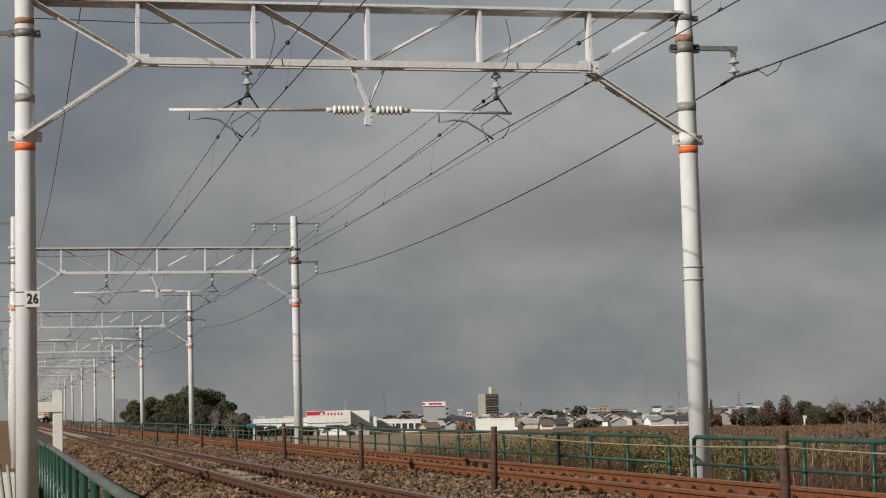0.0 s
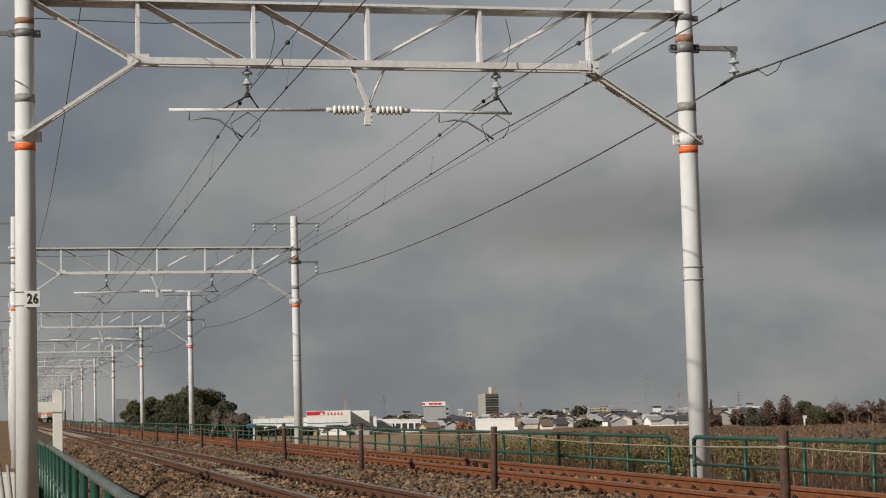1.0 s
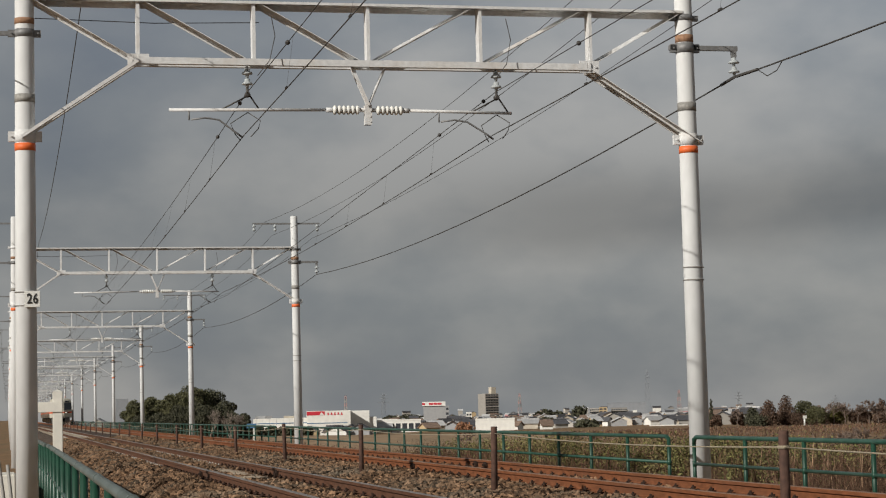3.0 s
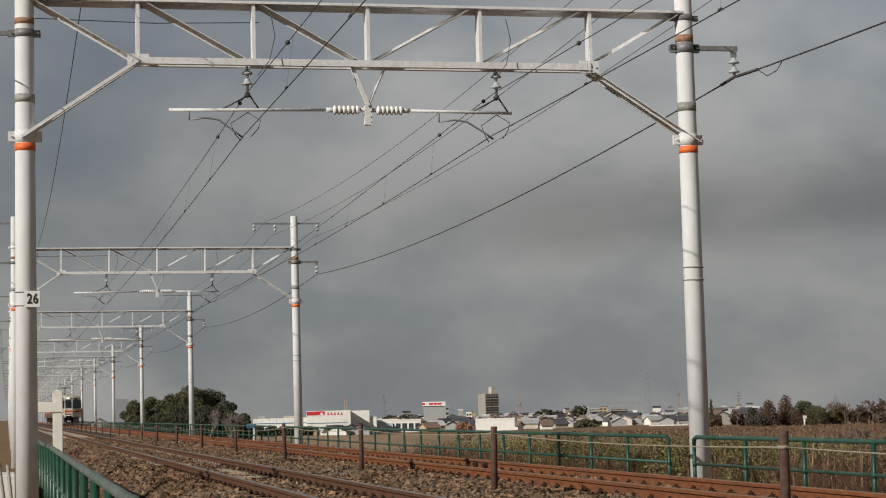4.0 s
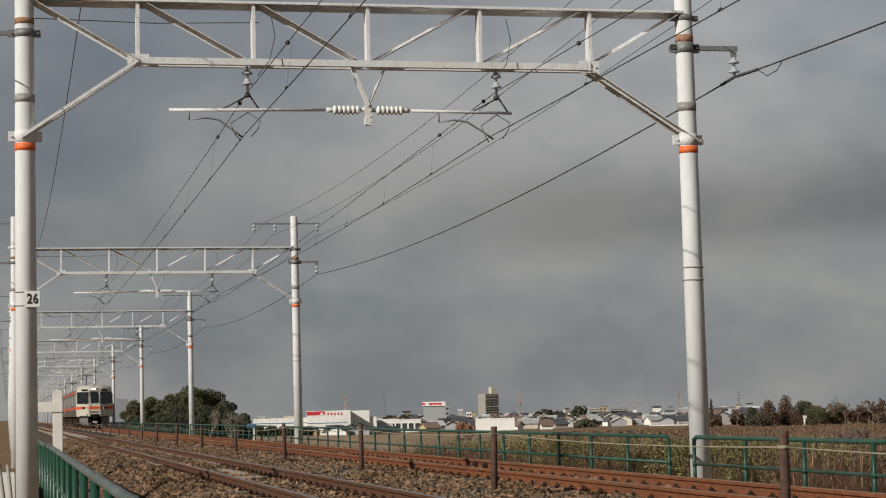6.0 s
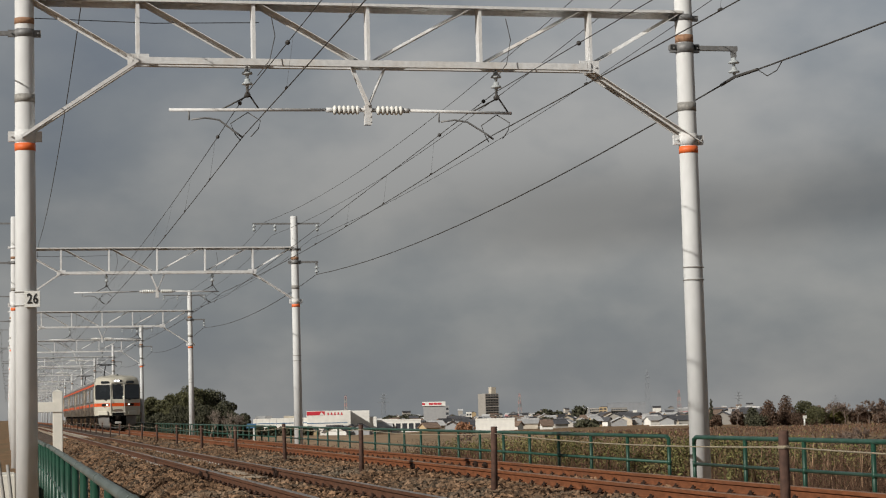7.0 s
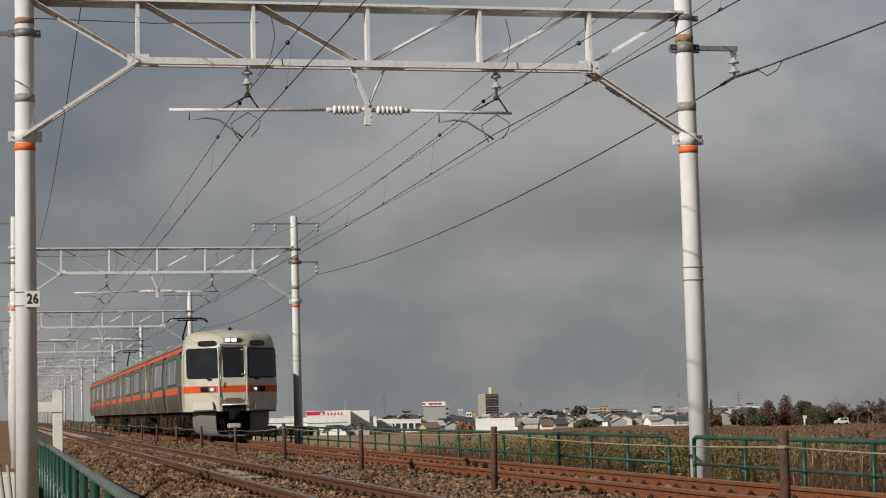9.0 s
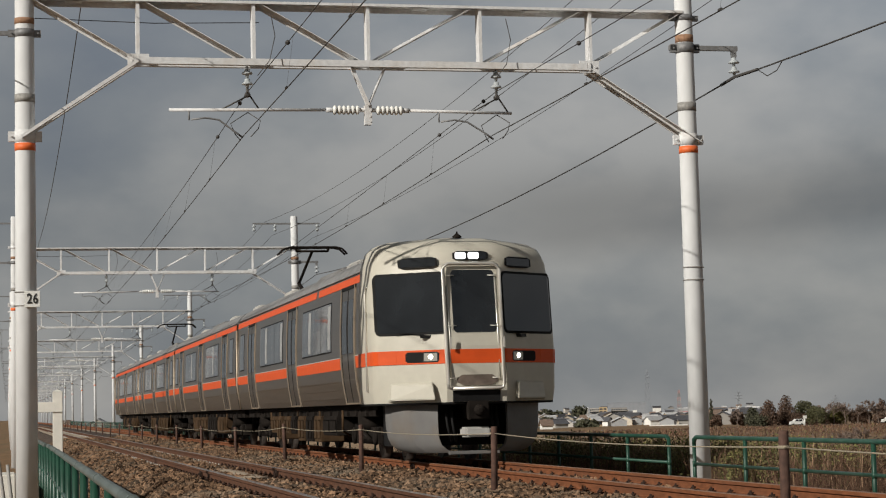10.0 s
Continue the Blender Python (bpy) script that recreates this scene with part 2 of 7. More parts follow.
def build_ground():
    xs = [-3000, -1200, -400, -100, -30, -12, -6, -4, -2, -1, -0.2, 0.6, 0.9, 1.2, 1.5, 1.8, 2.2, 2.7, 4, 5.5, 7, 8.5, 9.2, 9.7, 10.2, 11, 11.6]
    xs += [12.5, 13.5, 15, 16.5, 18, 19.5, 20.5, 24, 30, 40, 60, 90, 130, 180, 240, 320, 420, 560, 750, 1000, 1500, 2200, 3200, 4500]
    ys = [-300, -100, -40, -15, 0] + [i * 3.0 for i in range(1, 40)] + [125, 135, 150, 170, 200, 240, 290, 350, 430, 520, 620, 750, 900, 1100, 1400, 1800, 2400, 3200, 4600]
    verts = []
    for y in ys:
        for x in xs:
            z = ground_z(x, y)
            if x > 24 or x < -12:
                z += 0.25 * noise.noise((x * 0.02, y * 0.02, 3.1))
            elif x > 11 or x < 0.6:
                z += 0.12 * noise.noise((x * 0.7, y * 0.5, 0.3))
            verts.append((x, y, z))
    n = len(xs)
    faces = [(j * n + i, j * n + i + 1, (j + 1) * n + i + 1, (j + 1) * n + i) for j in range(len(ys) - 1) for i in range(n - 1)]
    ob = raw("ground", verts, faces, field_mat)
    return tagged(ob, "dry brown winter fields and grassy railway bank", "ground", kind="structure")


def make_field_mat():
    m = mat("dry_field", (0.19, 0.110, 0.048), 0.95, scale=0.9, vary=0.35, stain=(0.105, 0.095, 0.045), stain_scale=0.03, stain_amount=0.7, bump=0.12)
    return m


field_mat = make_field_mat()
build_ground()


# ---- ballast, rails, sleepers ----


BARE = (30.0, 38.5)


def bed_z(x, y):
    """Top of the ballast."""
    z = -0.17 + 0.025 * noise.noise((x * 1.3, y * 0.9, 7.7)) + 0.02 * noise.noise((x * 4.1, y * 3.3, 1.7))
    if x < 2.35:
        z -= (2.35 - x) * 0.62
    if x > 8.7:
        z -= (x - 8.7) * 0.5
    mid = abs(x - 5.51)
    if mid < 0.75:
        z += 0.06 * (1 - mid / 0.75)
    for c in TRACKS:
        if abs(x - c) < 1.1:
            z += 0.012
    if abs(x - TRACKS[0]) < 0.46 and BARE[0] < y < BARE[1]:
        z -= 0.05
    return z


def build_ballast():
    bed = thing("ballast", "brown and grey crushed stone track bed", "ballast", kind="stuff")
    xs = [0.9 + 0.22 * i for i in range(40)]
    ys = [-40 + 3 * i for i in range(14)] + [3 + 0.4 * i for i in range(140)] + [59 + 1.5 * i for i in range(30)] + [104 + 15 * i for i in range(45)]
    verts = [(x, y, bed_z(x, y) - 0.03) for y in ys for x in xs]
    n = len(xs)
    faces = [(j * n + i, j * n + i + 1, (j + 1) * n + i + 1, (j + 1) * n + i) for j in range(len(ys) - 1) for i in range(n - 1)]
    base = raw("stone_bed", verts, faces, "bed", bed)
    tagged(base, kind="stuff")
    rnd = np.random.RandomState(4)
    unit = np.array([(1, 0, 0), (-1, 0, 0), (0, 1, 0), (0, -1, 0), (0, 0, 1), (0, 0, -1), (0.62, 0.62, 0.5), (-0.62, -0.6, 0.55)], float)
    tri = [(0, 6, 4), (6, 2, 4), (0, 2, 6), (2, 1, 4), (1, 7, 4), (7, 3, 4), (1, 3, 7), (3, 0, 4), (2, 0, 5), (1, 2, 5), (3, 1, 5), (0, 3, 5)]
    V = []
    for y0, y1, density, size in ((11, 24, 330, 0.031), (24, 40, 270, 0.034), (40, 62, 170, 0.040), (62, 100, 60, 0.052)):
        k = int(8.0 * (y1 - y0) * density)
        px, py = rnd.uniform(1.0, 9.0, k), rnd.uniform(y0, y1, k)
        c = np.minimum(abs(px - TRACKS[0]), abs(px - TRACKS[1]))
        keep = ~((c > 0.48) & (c < 0.65)) & ~((py > 30) & (px < 1.4))
        px, py = px[keep], py[keep]
        k = len(px)
        s = size * rnd.uniform(0.5, 1.5, (k, 1, 1))
        p = unit[None] * rnd.uniform(0.5, 1.3, (k, 1, 3)) * s * np.array((1.25, 0.9, 0.75)) + rnd.uniform(-0.22, 0.22, (k, 8, 3)) * s
        a = rnd.uniform(0, 6.28, (k, 1))
        ca, sa = np.cos(a), np.sin(a)
        q = np.stack((p[..., 0] * ca - p[..., 1] * sa, p[..., 0] * sa + p[..., 1] * ca, p[..., 2]), -1)
        q[..., 2] += q[..., 0] * rnd.uniform(-0.7, 0.7, (k, 1))
        z = np.array([bed_z(x, y) for x, y in zip(px, py)]) + rnd.uniform(-0.014, 0.016, k)
        V.append(q + np.stack((px, py, z), 1)[:, None])
    verts = np.concatenate(V)
    faces = (np.array(tri)[None] + 8 * np.arange(len(verts))[:, None, None]).reshape(-1, 3)
    verts = verts.reshape(-1, 3)
    stones = raw("loose_stones", verts.tolist(), faces.tolist(), "ballast", bed)
    tagged(stones, kind="stuff")


def rail_bm(x, y0, y1):
    """Side and foot of a flat-bottomed rail."""
    half = [(0.0, -0.153), (0.064, -0.153), (0.064, -0.142), (0.014, -0.125), (0.009, -0.11), (0.009, -0.055), (0.0325, -0.040), (0.0325, -0.006)]
    prof = half + [(-a, b) for a, b in half[::-1] if a]
    bm = bmesh.new()
    rings = []
    for y in (y0, y1):
        rings.append([bm.verts.new((x + a, y, b)) for a, b in prof])
    n = len(prof)
    for k in range(n):
        bm.faces.new((rings[0][k], rings[0][(k + 1) % n], rings[1][(k + 1) % n], rings[1][k]))
    bm.faces.new(rings[0])
    bm.faces.new(rings[1][::-1])
    return bm


def head_bm(x, y0, y1):
    bm = bmesh.new()
    prof = [(-0.0325, -0.006), (-0.030, -0.0015), (-0.018, 0.0), (0.018, 0.0), (0.030, -0.0015), (0.0325, -0.006)]
    rings = [[bm.verts.new((x + a, y, b + 0.0005)) for a, b in prof] for y in (y0, y1)]
    for k in range(len(prof) - 1):
        bm.faces.new((rings[0][k], rings[0][k + 1], rings[1][k + 1], rings[1][k]))
    return bm


def sleeper_bm():
    bm = bmesh.new()
    sec = [(-1.0, 0.0), (-0.75, 0.03), (-0.35, 0.03), (0, 0.0), (0.35, 0.03), (0.75, 0.03), (1.0, 0.0)]
    rings = []
    for x, h in sec:
        rings.append([bm.verts.new((x, a, b)) for a, b in ((-0.13, -0.12), (0.13, -0.12), (0.10, h), (-0.10, h))])
    for a, b in zip(rings, rings[1:]):
        for k in range(4):
            bm.faces.new((a[k], a[(k + 1) % 4], b[(k + 1) % 4], b[k]))
    bm.faces.new(rings[0])
    bm.faces.new(rings[-1][::-1])
    return bm


def clip_bm():
    """A spring clip with its bolt, beside a rail foot."""
    bm = bmesh.new()
    box(bm, -0.045, 0.03, -0.035, 0.035, -0.012, 0.012)
    tube(bm, [(0.02, -0.05, 0.004), (0.0, -0.045, 0.026), (-0.03, 0, 0.03), (0.0, 0.045, 0.026), (0.02, 0.05, 0.004)], 0.010, 5)
    tube(bm, [(0, 0, 0.0), (0, 0, 0.055)], 0.014, 6)
    return bm


def build_track(index):
    c = TRACKS[index]
    near = index == 0
    t = thing("railway_track", "rusty steel railway track with worn shining heads on concrete sleepers" if near else "rust-brown steel railway track on concrete sleepers", "railway track", "pair of tracks", kind="structure")
    pitch, first = 0.615, 9.2
    joints = {0: ((-1, 32.4), (1, 31.6)), 1: ((-1, 33.3), (1, 33.4), (1, 32.7))}[index]
    for s in (-1, 1):
        x = c + s * GAUGE / 2
        r = part("rail", rail_bm(x, -40, 680), "dullrail" if near else "rail", t)
        part("rail_head", head_bm(x, -40, 680), "shine" if near else "dullhead", r, "polished running surface")
    for s, y in joints:
        bm = bmesh.new()
        x = c + s * GAUGE / 2
        for q in (-1, 1):
            box(bm, x + q * 0.012, x + q * 0.042, y - 0.12, y + 0.12, -0.135, -0.03)
            for k in (-0.08, 0.08):
                lathe(bm, (x + q * 0.04, y + k, -0.085), (q, 0, 0), [(0, 0.018), (0.025, 0.018)], 6)
        part("rail_joint", bm, "clip", t, "dark bolted joint plate", bevel=0.004)
    model = clipd = clipw = None
    for k in range(150):
        y = first + k * pitch
        if model is None:
            model = part("sleeper", sleeper_bm(), "sleeper", t, at=pose(c, y, -0.188))
            o = model
        else:
            o = repeat(model, pose(c, y, -0.188), t)
        if k > 84:
            continue
        pale = near and y > 39.5
        for s in (-1, 1):
            for q in (-1, 1):
                m = pose(s * GAUGE / 2 + q * 0.085, 0, 0.053, 0, 0, 0 if q > 0 else 180)
                white = pale and q < 0
                m = m @ Matrix.Scale(0.55, 4) if white else m
                src = clipw if white else clipd
                if src is None:
                    src = part("rail_clip", clip_bm(), "whiteclip" if white else "clip", o, at=m)
                    if white:
                        clipw = src
                    else:
                        clipd = src
                else:
                    repeat(src, m, o)
    # the far sleepers and clips, too small to pick apart
    bm = bmesh.new()
    for k in [*range(-78, 0), *range(150, 420)]:
        box(bm, c - 1, c + 1, first + k * pitch - 0.1, first + k * pitch + 0.1, -0.25, -0.16)
    tagged(part("far_sleepers", bm, "sleeper", t), kind="stuff")
    bm = bmesh.new()
    for k in range(85, 240):
        for s in (-1, 1):
            for q in (-1,) if near else (-1, 1):
                x = c + s * GAUGE / 2 + q * 0.085
                y = first + k * pitch
                box(bm, x - 0.014, x + 0.014, y - 0.022, y + 0.022, -0.15, -0.125)
    tagged(part("far_clips", bm, "whiteclip" if near else "clip", t), kind="stuff")


# ---- catenary portals ----


def disc_insulator(bm, p, n=2, r=0.085, h=0.16):
    for k in range(n):
        z = -k * h
        lathe(bm, (p[0], p[1], p[2] + z), (0, 0, -1), [(0, 0.02), (0.01, 0.04), (0.05, 0.045), (0.06, r * 0.8), (0.085, r), (0.095, r), (0.10, 0.03), (h, 0.018)], 14)


def ribbed_insulator(bm, a, b, r=0.075, ribs=6):
    a, b = Vector(a), Vector(b)
    L = (b - a).length
    prof = [(0, 0.03)]
    for k in range(ribs):
        u = (k + 0.5) / ribs * L
        w = L / ribs * 0.5
        prof += [(u - w * 0.9, 0.045), (u - w * 0.3, r), (u + w * 0.3, r), (u + w * 0.9, 0.045)]
    prof += [(L, 0.03)]
    lathe(bm, a, b - a, prof, 14)


NODES = (1.92, 3.67, 5.44, 7.22, 9.01)
Z_TOP, Z_BOT, Z_KNEE = 7.10, 6.20, 5.03


def pole_parts(t, x, right, nearest):
    lean = -0.006 if right and nearest else 0.0
    bm = bmesh.new()
    top = 8.3
    tube(bm, [(x, 0, -0.9), (x + lean * 4, 0, 4), (x + lean * top, 0, top - 0.04), (x + lean * top, 0, top)], [0.166, 0.150, 0.136, 0.12], 28)
    pole = part("pole", bm, "pole", t, "tapered white-grey concrete pole")
    if right:
        rings = ((Z_TOP - 0.06, 0.10, "darksteel"), (6.70, 0.12, "rustband"), (6.55, 0.16, "darksteel"), (5.60, 0.14, "band"), (Z_KNEE + 0.04, 0.18, "steel"), (4.91, 0.11, "orange"))
    else:
        # the ring at 5.62 also gives the slanted shadow there as a dark band
        rings = ((Z_TOP + 0.06, 0.10, "steel"), (6.78, 0.09, "rustband"), (6.60, 0.12, "darksteel"), (5.62, 0.12, "band"), (Z_KNEE + 0.02, 0.18, "steel"), (4.89, 0.11, "orange"))
    for z, h, m in rings:
        bm = bmesh.new()
        r = 0.166 - 0.0042 * z + 0.008
        xx = x + lean * z
        tube(bm, [(xx, 0, z - h / 2), (xx, 0, z + h / 2)], r, 28)
        if m in ("steel", "darksteel"):
            for q in (-1, 1):
                box(bm, xx + q * (r + 0.045) - 0.05, xx + q * (r + 0.045) + 0.05, -0.035, 0.035, z - h * 0.42, z + h * 0.42)
                tube(bm, [(xx + q * (r + 0.05), -0.07, z), (xx + q * (r + 0.05), 0.07, z)], 0.014, 6)
        part("orange_band" if m == "orange" else "pole_band", bm, m, pole, "orange reflective band" if m == "orange" else "")
    xx = x + lean * 2.4
    for z in (3.02, 2.82) if right else ():
        bm = bmesh.new()
        tube(bm, [(xx, 0, z), (xx, 0, z + 0.018)], 0.168, 24)
        part("strap", bm, "band", pole)
    return pole


def build_portal(nearest):
    t = thing("catenary_portal", "white steel truss portal on concrete poles carrying overhead wires", "catenary portal", "catenary portals along the line")
    pole_parts(t, POLE_L, False, nearest)
    pole_parts(t, POLE_R, True, nearest)
    x0, x1 = POLE_L + 0.1, POLE_R - 0.1
    bm = bmesh.new()
    box(bm, x0, x1, -0.13, 0.13, Z_TOP + 0.028, Z_TOP + 0.040)
    box(bm, x0, x1, -0.145, -0.131, Z_TOP + 0.0, Z_TOP + 0.040)
    box(bm, x0, x1, 0.131, 0.145, Z_TOP - 0.055, Z_TOP + 0.040)
    for x in (1.0, 2.8, 4.6, 6.3, 8.1, 9.7):
        box(bm, x - 0.12, x + 0.12, -0.10, 0.10, Z_TOP - 0.012, Z_TOP - 0.003)
    part("top_chord", bm, "steel", t)
    bm = bmesh.new()
    for yy in (-0.11, 0.11):
        angle_bar(bm, (NODES[0], yy, Z_BOT), (NODES[-1], yy, Z_BOT), 0.10, 0.012, -1)
    part("bottom_chord", bm, "steel", t)
    for i, x in enumerate(NODES):
        bm = bmesh.new()
        beam(bm, (x, 0, Z_BOT), (x, 0, Z_TOP + 0.02), 0.20, 0.012, (0, 1, 0))
        for yy in (-0.105, 0.105):
            beam(bm, (x + 0.02, yy, Z_BOT), (x + 0.02, yy, Z_TOP + 0.02), 0.010, 0.05, (0, 1, 0))
        part("truss_upright", bm, "steel", t)
    ends = [(x0, Z_TOP, NODES[0], Z_BOT), (NODES[0] + 0.1, Z_TOP, NODES[1] - 0.04, Z_BOT), (NODES[1] + 0.1, Z_TOP, NODES[2] - 0.06, Z_BOT),
            (NODES[2] + 0.06, Z_BOT, NODES[3] - 0.1, Z_TOP), (NODES[3] + 0.04, Z_BOT, NODES[4] - 0.1, Z_TOP), (NODES[4], Z_BOT, x1, Z_TOP)]
    for xa, za, xb, zb in ends:
        bm = bmesh.new()
        beam(bm, (xa, 0, za + 0.02), (xb, 0, zb + 0.02), 0.25, 0.010)
        if zb < za:
            beam(bm, (xa, 0.12, za), (xb, 0.12, zb), 0.010, 0.05)
        else:
            beam(bm, (xa, 0.12, za + 0.05), (xb, 0.12, zb + 0.05), 0.010, 0.05)
        part("truss_diagonal", bm, "steel", t)
    for xa, xb in ((NODES[0] + 0.02, POLE_L - 0.05), (NODES[-1] - 0.02, POLE_R + 0.14)):
        bm = bmesh.new()
        beam(bm, (xa, -0.11, Z_BOT - 0.02), (xb, -0.13, Z_KNEE - 0.02), 0.13, 0.012)
        beam(bm, (xa, 0.11, Z_BOT - 0.02), (xb, 0.13, Z_KNEE - 0.02), 0.13, 0.012)
        for yy in (-0.18, 0.18):
            k = 0.02 if xb < xa else -0.02
            beam(bm, (xa, max(yy, -0.05) if k < 0 else yy, Z_BOT - 0.02 + k), (xb, max(yy, -0.05) if k < 0 else yy, Z_KNEE - 0.02 + k), 0.012, 0.05 if xb < xa else 0.03)
        s = 1 if xb > xa else -1
        box(bm, xa - 0.16, xa + 0.16, -0.145, -0.125, Z_BOT - 0.09, Z_BOT + 0.10)
        box(bm, xa - s * 0.16 - 0.16, xa - s * 0.16 + 0.16, -0.148, -0.126, Z_BOT - 0.05, Z_BOT + 0.05)
        for dx, dz in ((-0.1, 0), (0.1, 0), (0, 0.06), (-s * 0.25, 0), (0, -0.05)):
            lathe(bm, (xa + dx, -0.147, Z_BOT + dz), (0, -1, 0), [(0, 0.016), (0.018, 0.016)], 6)
        part("knee_brace", bm, "steel", t)
    # hanging bracket between the tracks
    bm = bmesh.new()
    for x in (5.16, 5.76):
        beam(bm, (x, 0, Z_BOT + 0.06), (5.45, 0, 5.56), 0.16, 0.012)
        q = -0.08 if x < 5.4 else 0.08
        o = 0.0 if x < 5.4 else 0.03
        beam(bm, (x + o, q, Z_BOT + 0.06), (5.45 + o, q, 5.56), 0.010, 0.05 if x < 5.4 else 0.014)
        box(bm, x - 0.06, x + 0.06, -0.12, 0.12, Z_BOT + 0.05, Z_BOT + 0.065)
    beam(bm, (5.45, -0.05, 5.58), (5.45, -0.05, 5.27), 0.012, 0.11)
    beam(bm, (5.45, 0.05, 5.58), (5.45, 0.05, 5.27), 0.012, 0.11)
    beam(bm, (5.40, 0.0, 5.56), (5.40, 0.0, 5.27), 0.10, 0.012)
    for z in (5.32, 5.40, 5.48):
        lathe(bm, (5.48, -0.055, z), (0, -1, 0), [(0, 0.014), (0.02, 0.014)], 6)
    part("hanging_bracket", bm, "steel", t, "V-shaped white steel bracket")
    for s, xe, cx, ci in ((-1, 2.40, 3.51, 3.59), (1, 7.74, 7.435, 7.50)):
        xr = 5.45 + s * 0.13
        bm = bmesh.new()
        ribbed_insulator(bm, (xr, 0, 5.50), (xr + s * 0.42, 0, 5.50), 0.072)
        part("rod_insulator", bm, "porcelain", t, "ribbed white porcelain insulator")
        bm = bmesh.new()
        tube(bm, [(xr + s * 0.40, 0, 5.50), (xe, 0, 5.475)], 0.024, 10)
        tube(bm, [(5.45, 0, 5.50), (xr + s * 0.03, 0, 5.50)], 0.032, 8)
        tube(bm, [(xr + s * 0.40, 0, 5.50), (xr + s * 0.52, 0, 5.497)], 0.038, 8)
        part("support_rod", bm, "steel", t)
        # suspension discs, yoke and steady arm
        bm = bmesh.new()
        disc_insulator(bm, (ci, 0, 6.13))
        part("disc_insulator", bm, "grey_ins", t, "two grey porcelain discs")
        bm = bmesh.new()
        tube(bm, [(ci, 0, 6.22), (ci, 0, 6.10)], 0.02, 6)
        part("insulator_hook", bm, "wire", t)
        bm = bmesh.new()
        tube(bm, [(ci, 0, 5.82), (ci, 0, 5.68)], 0.022, 6)
        lathe(bm, (ci, -0.08, 5.72), (0, 1, 0), [(0, 0.03), (0.05, 0.045), (0.11, 0.045), (0.16, 0.03)], 8)
        tube(bm, [(ci, 0, 5.76), (ci + 0.18, 0, 5.49)], 0.013, 6)
        tube(bm, [(ci, 0, 5.70), (ci - 0.38, 0, 5.50)], 0.014, 6)
        part("suspension_clamp", bm, "wire", t)
        bm = bmesh.new()
        ax = 2.70 if s < 0 else 6.57
        tube(bm, [(ax, 0, 5.50), (ax, 0, 5.32)], 0.012, 6)
        tube(bm, [(ax + 0.03, 0, 5.33), (ax + 0.25, 0, 5.36), (ax + 0.45, 0, 5.33), (cx - 0.12, 0, 5.15), (cx, 0, 5.06)], 0.015, 6)
        part("steady_arm", bm, "darksteel", t)
        bm = bmesh.new()
        pts = [(ci, 0.02, 5.45), (cx + 0.28, 0.05, 5.33), (cx + 0.24, 0.0, 5.20), (cx + 0.1, -0.2, 5.05)]
        tube(bm, pts, 0.008, 5)
        tube(bm, [(ci, 0.02, 5.45), (cx - 0.18, 0.03, 5.28), (cx - 0.1, 0.1, 5.12), (cx, 0.3, 5.06)], 0.008, 5)
        part("jumper", bm, "wire", t)
    # feeder arm with its insulator, on the outer pole
    bm = bmesh.new()
    beam(bm, (POLE_R - 0.3, 0.0, 6.56), (11.52, 0, 6.56), 0.07, 0.075)
    box(bm, 11.42, 11.50, -0.03, 0.03, 6.42, 6.56)
    part("feeder_arm", bm, "darksteel", t, "grey steel arm")
    bm = bmesh.new()
    disc_insulator(bm, (11.46, 0, 6.42), 2, 0.09, 0.15)
    part("feeder_insulator", bm, "grey_ins", t)
    bm = bmesh.new()
    beam(bm, (9.05, 0, 8.02), (11.6, 0, 8.02), 0.05, 0.06)
    part("cross_arm", bm, "darksteel", t)
    for x in (9.1, 9.9, 11.5):
        bm = bmesh.new()
        disc_insulator(bm, (x, 0, 8.0), 2, 0.075, 0.14)
        part("cross_arm_insulator", bm, "grey_ins", t)
    # arms on the inner pole, towards the outside
    for z in (6.60, 8.05):
        bm = bmesh.new()
        beam(bm, (POLE_L, 0, z), (-0.55, 0, z), 0.06, 0.06)
        part("outer_arm", bm, "darksteel", t)
    for z in (6.57, 8.02):
        bm = bmesh.new()
        disc_insulator(bm, (-0.5, 0, z), 2, 0.08, 0.14)
        part("outer_insulator", bm, "grey_ins", t)
    # slack jumper cables on the beam
    for x in (3.95, 7.65):
        bm = bmesh.new()
        tube(bm, [(x, -0.12, 6.95), (x + 0.05, -0.2, 6.6), (x - 0.05, -0.3, 6.2), (x - 0.25, -0.4, 5.95)], 0.007, 5)
        part("drop_cable", bm, "wire", t)
    bm = bmesh.new()
    tube(bm, [(POLE_L + 0.15, 0.12, 6.86), (2.2, 0.12, 6.82), (3.8, 0.12, 6.86)], 0.007, 5)
    part("cross_cable", bm, "wire", t)
    return t


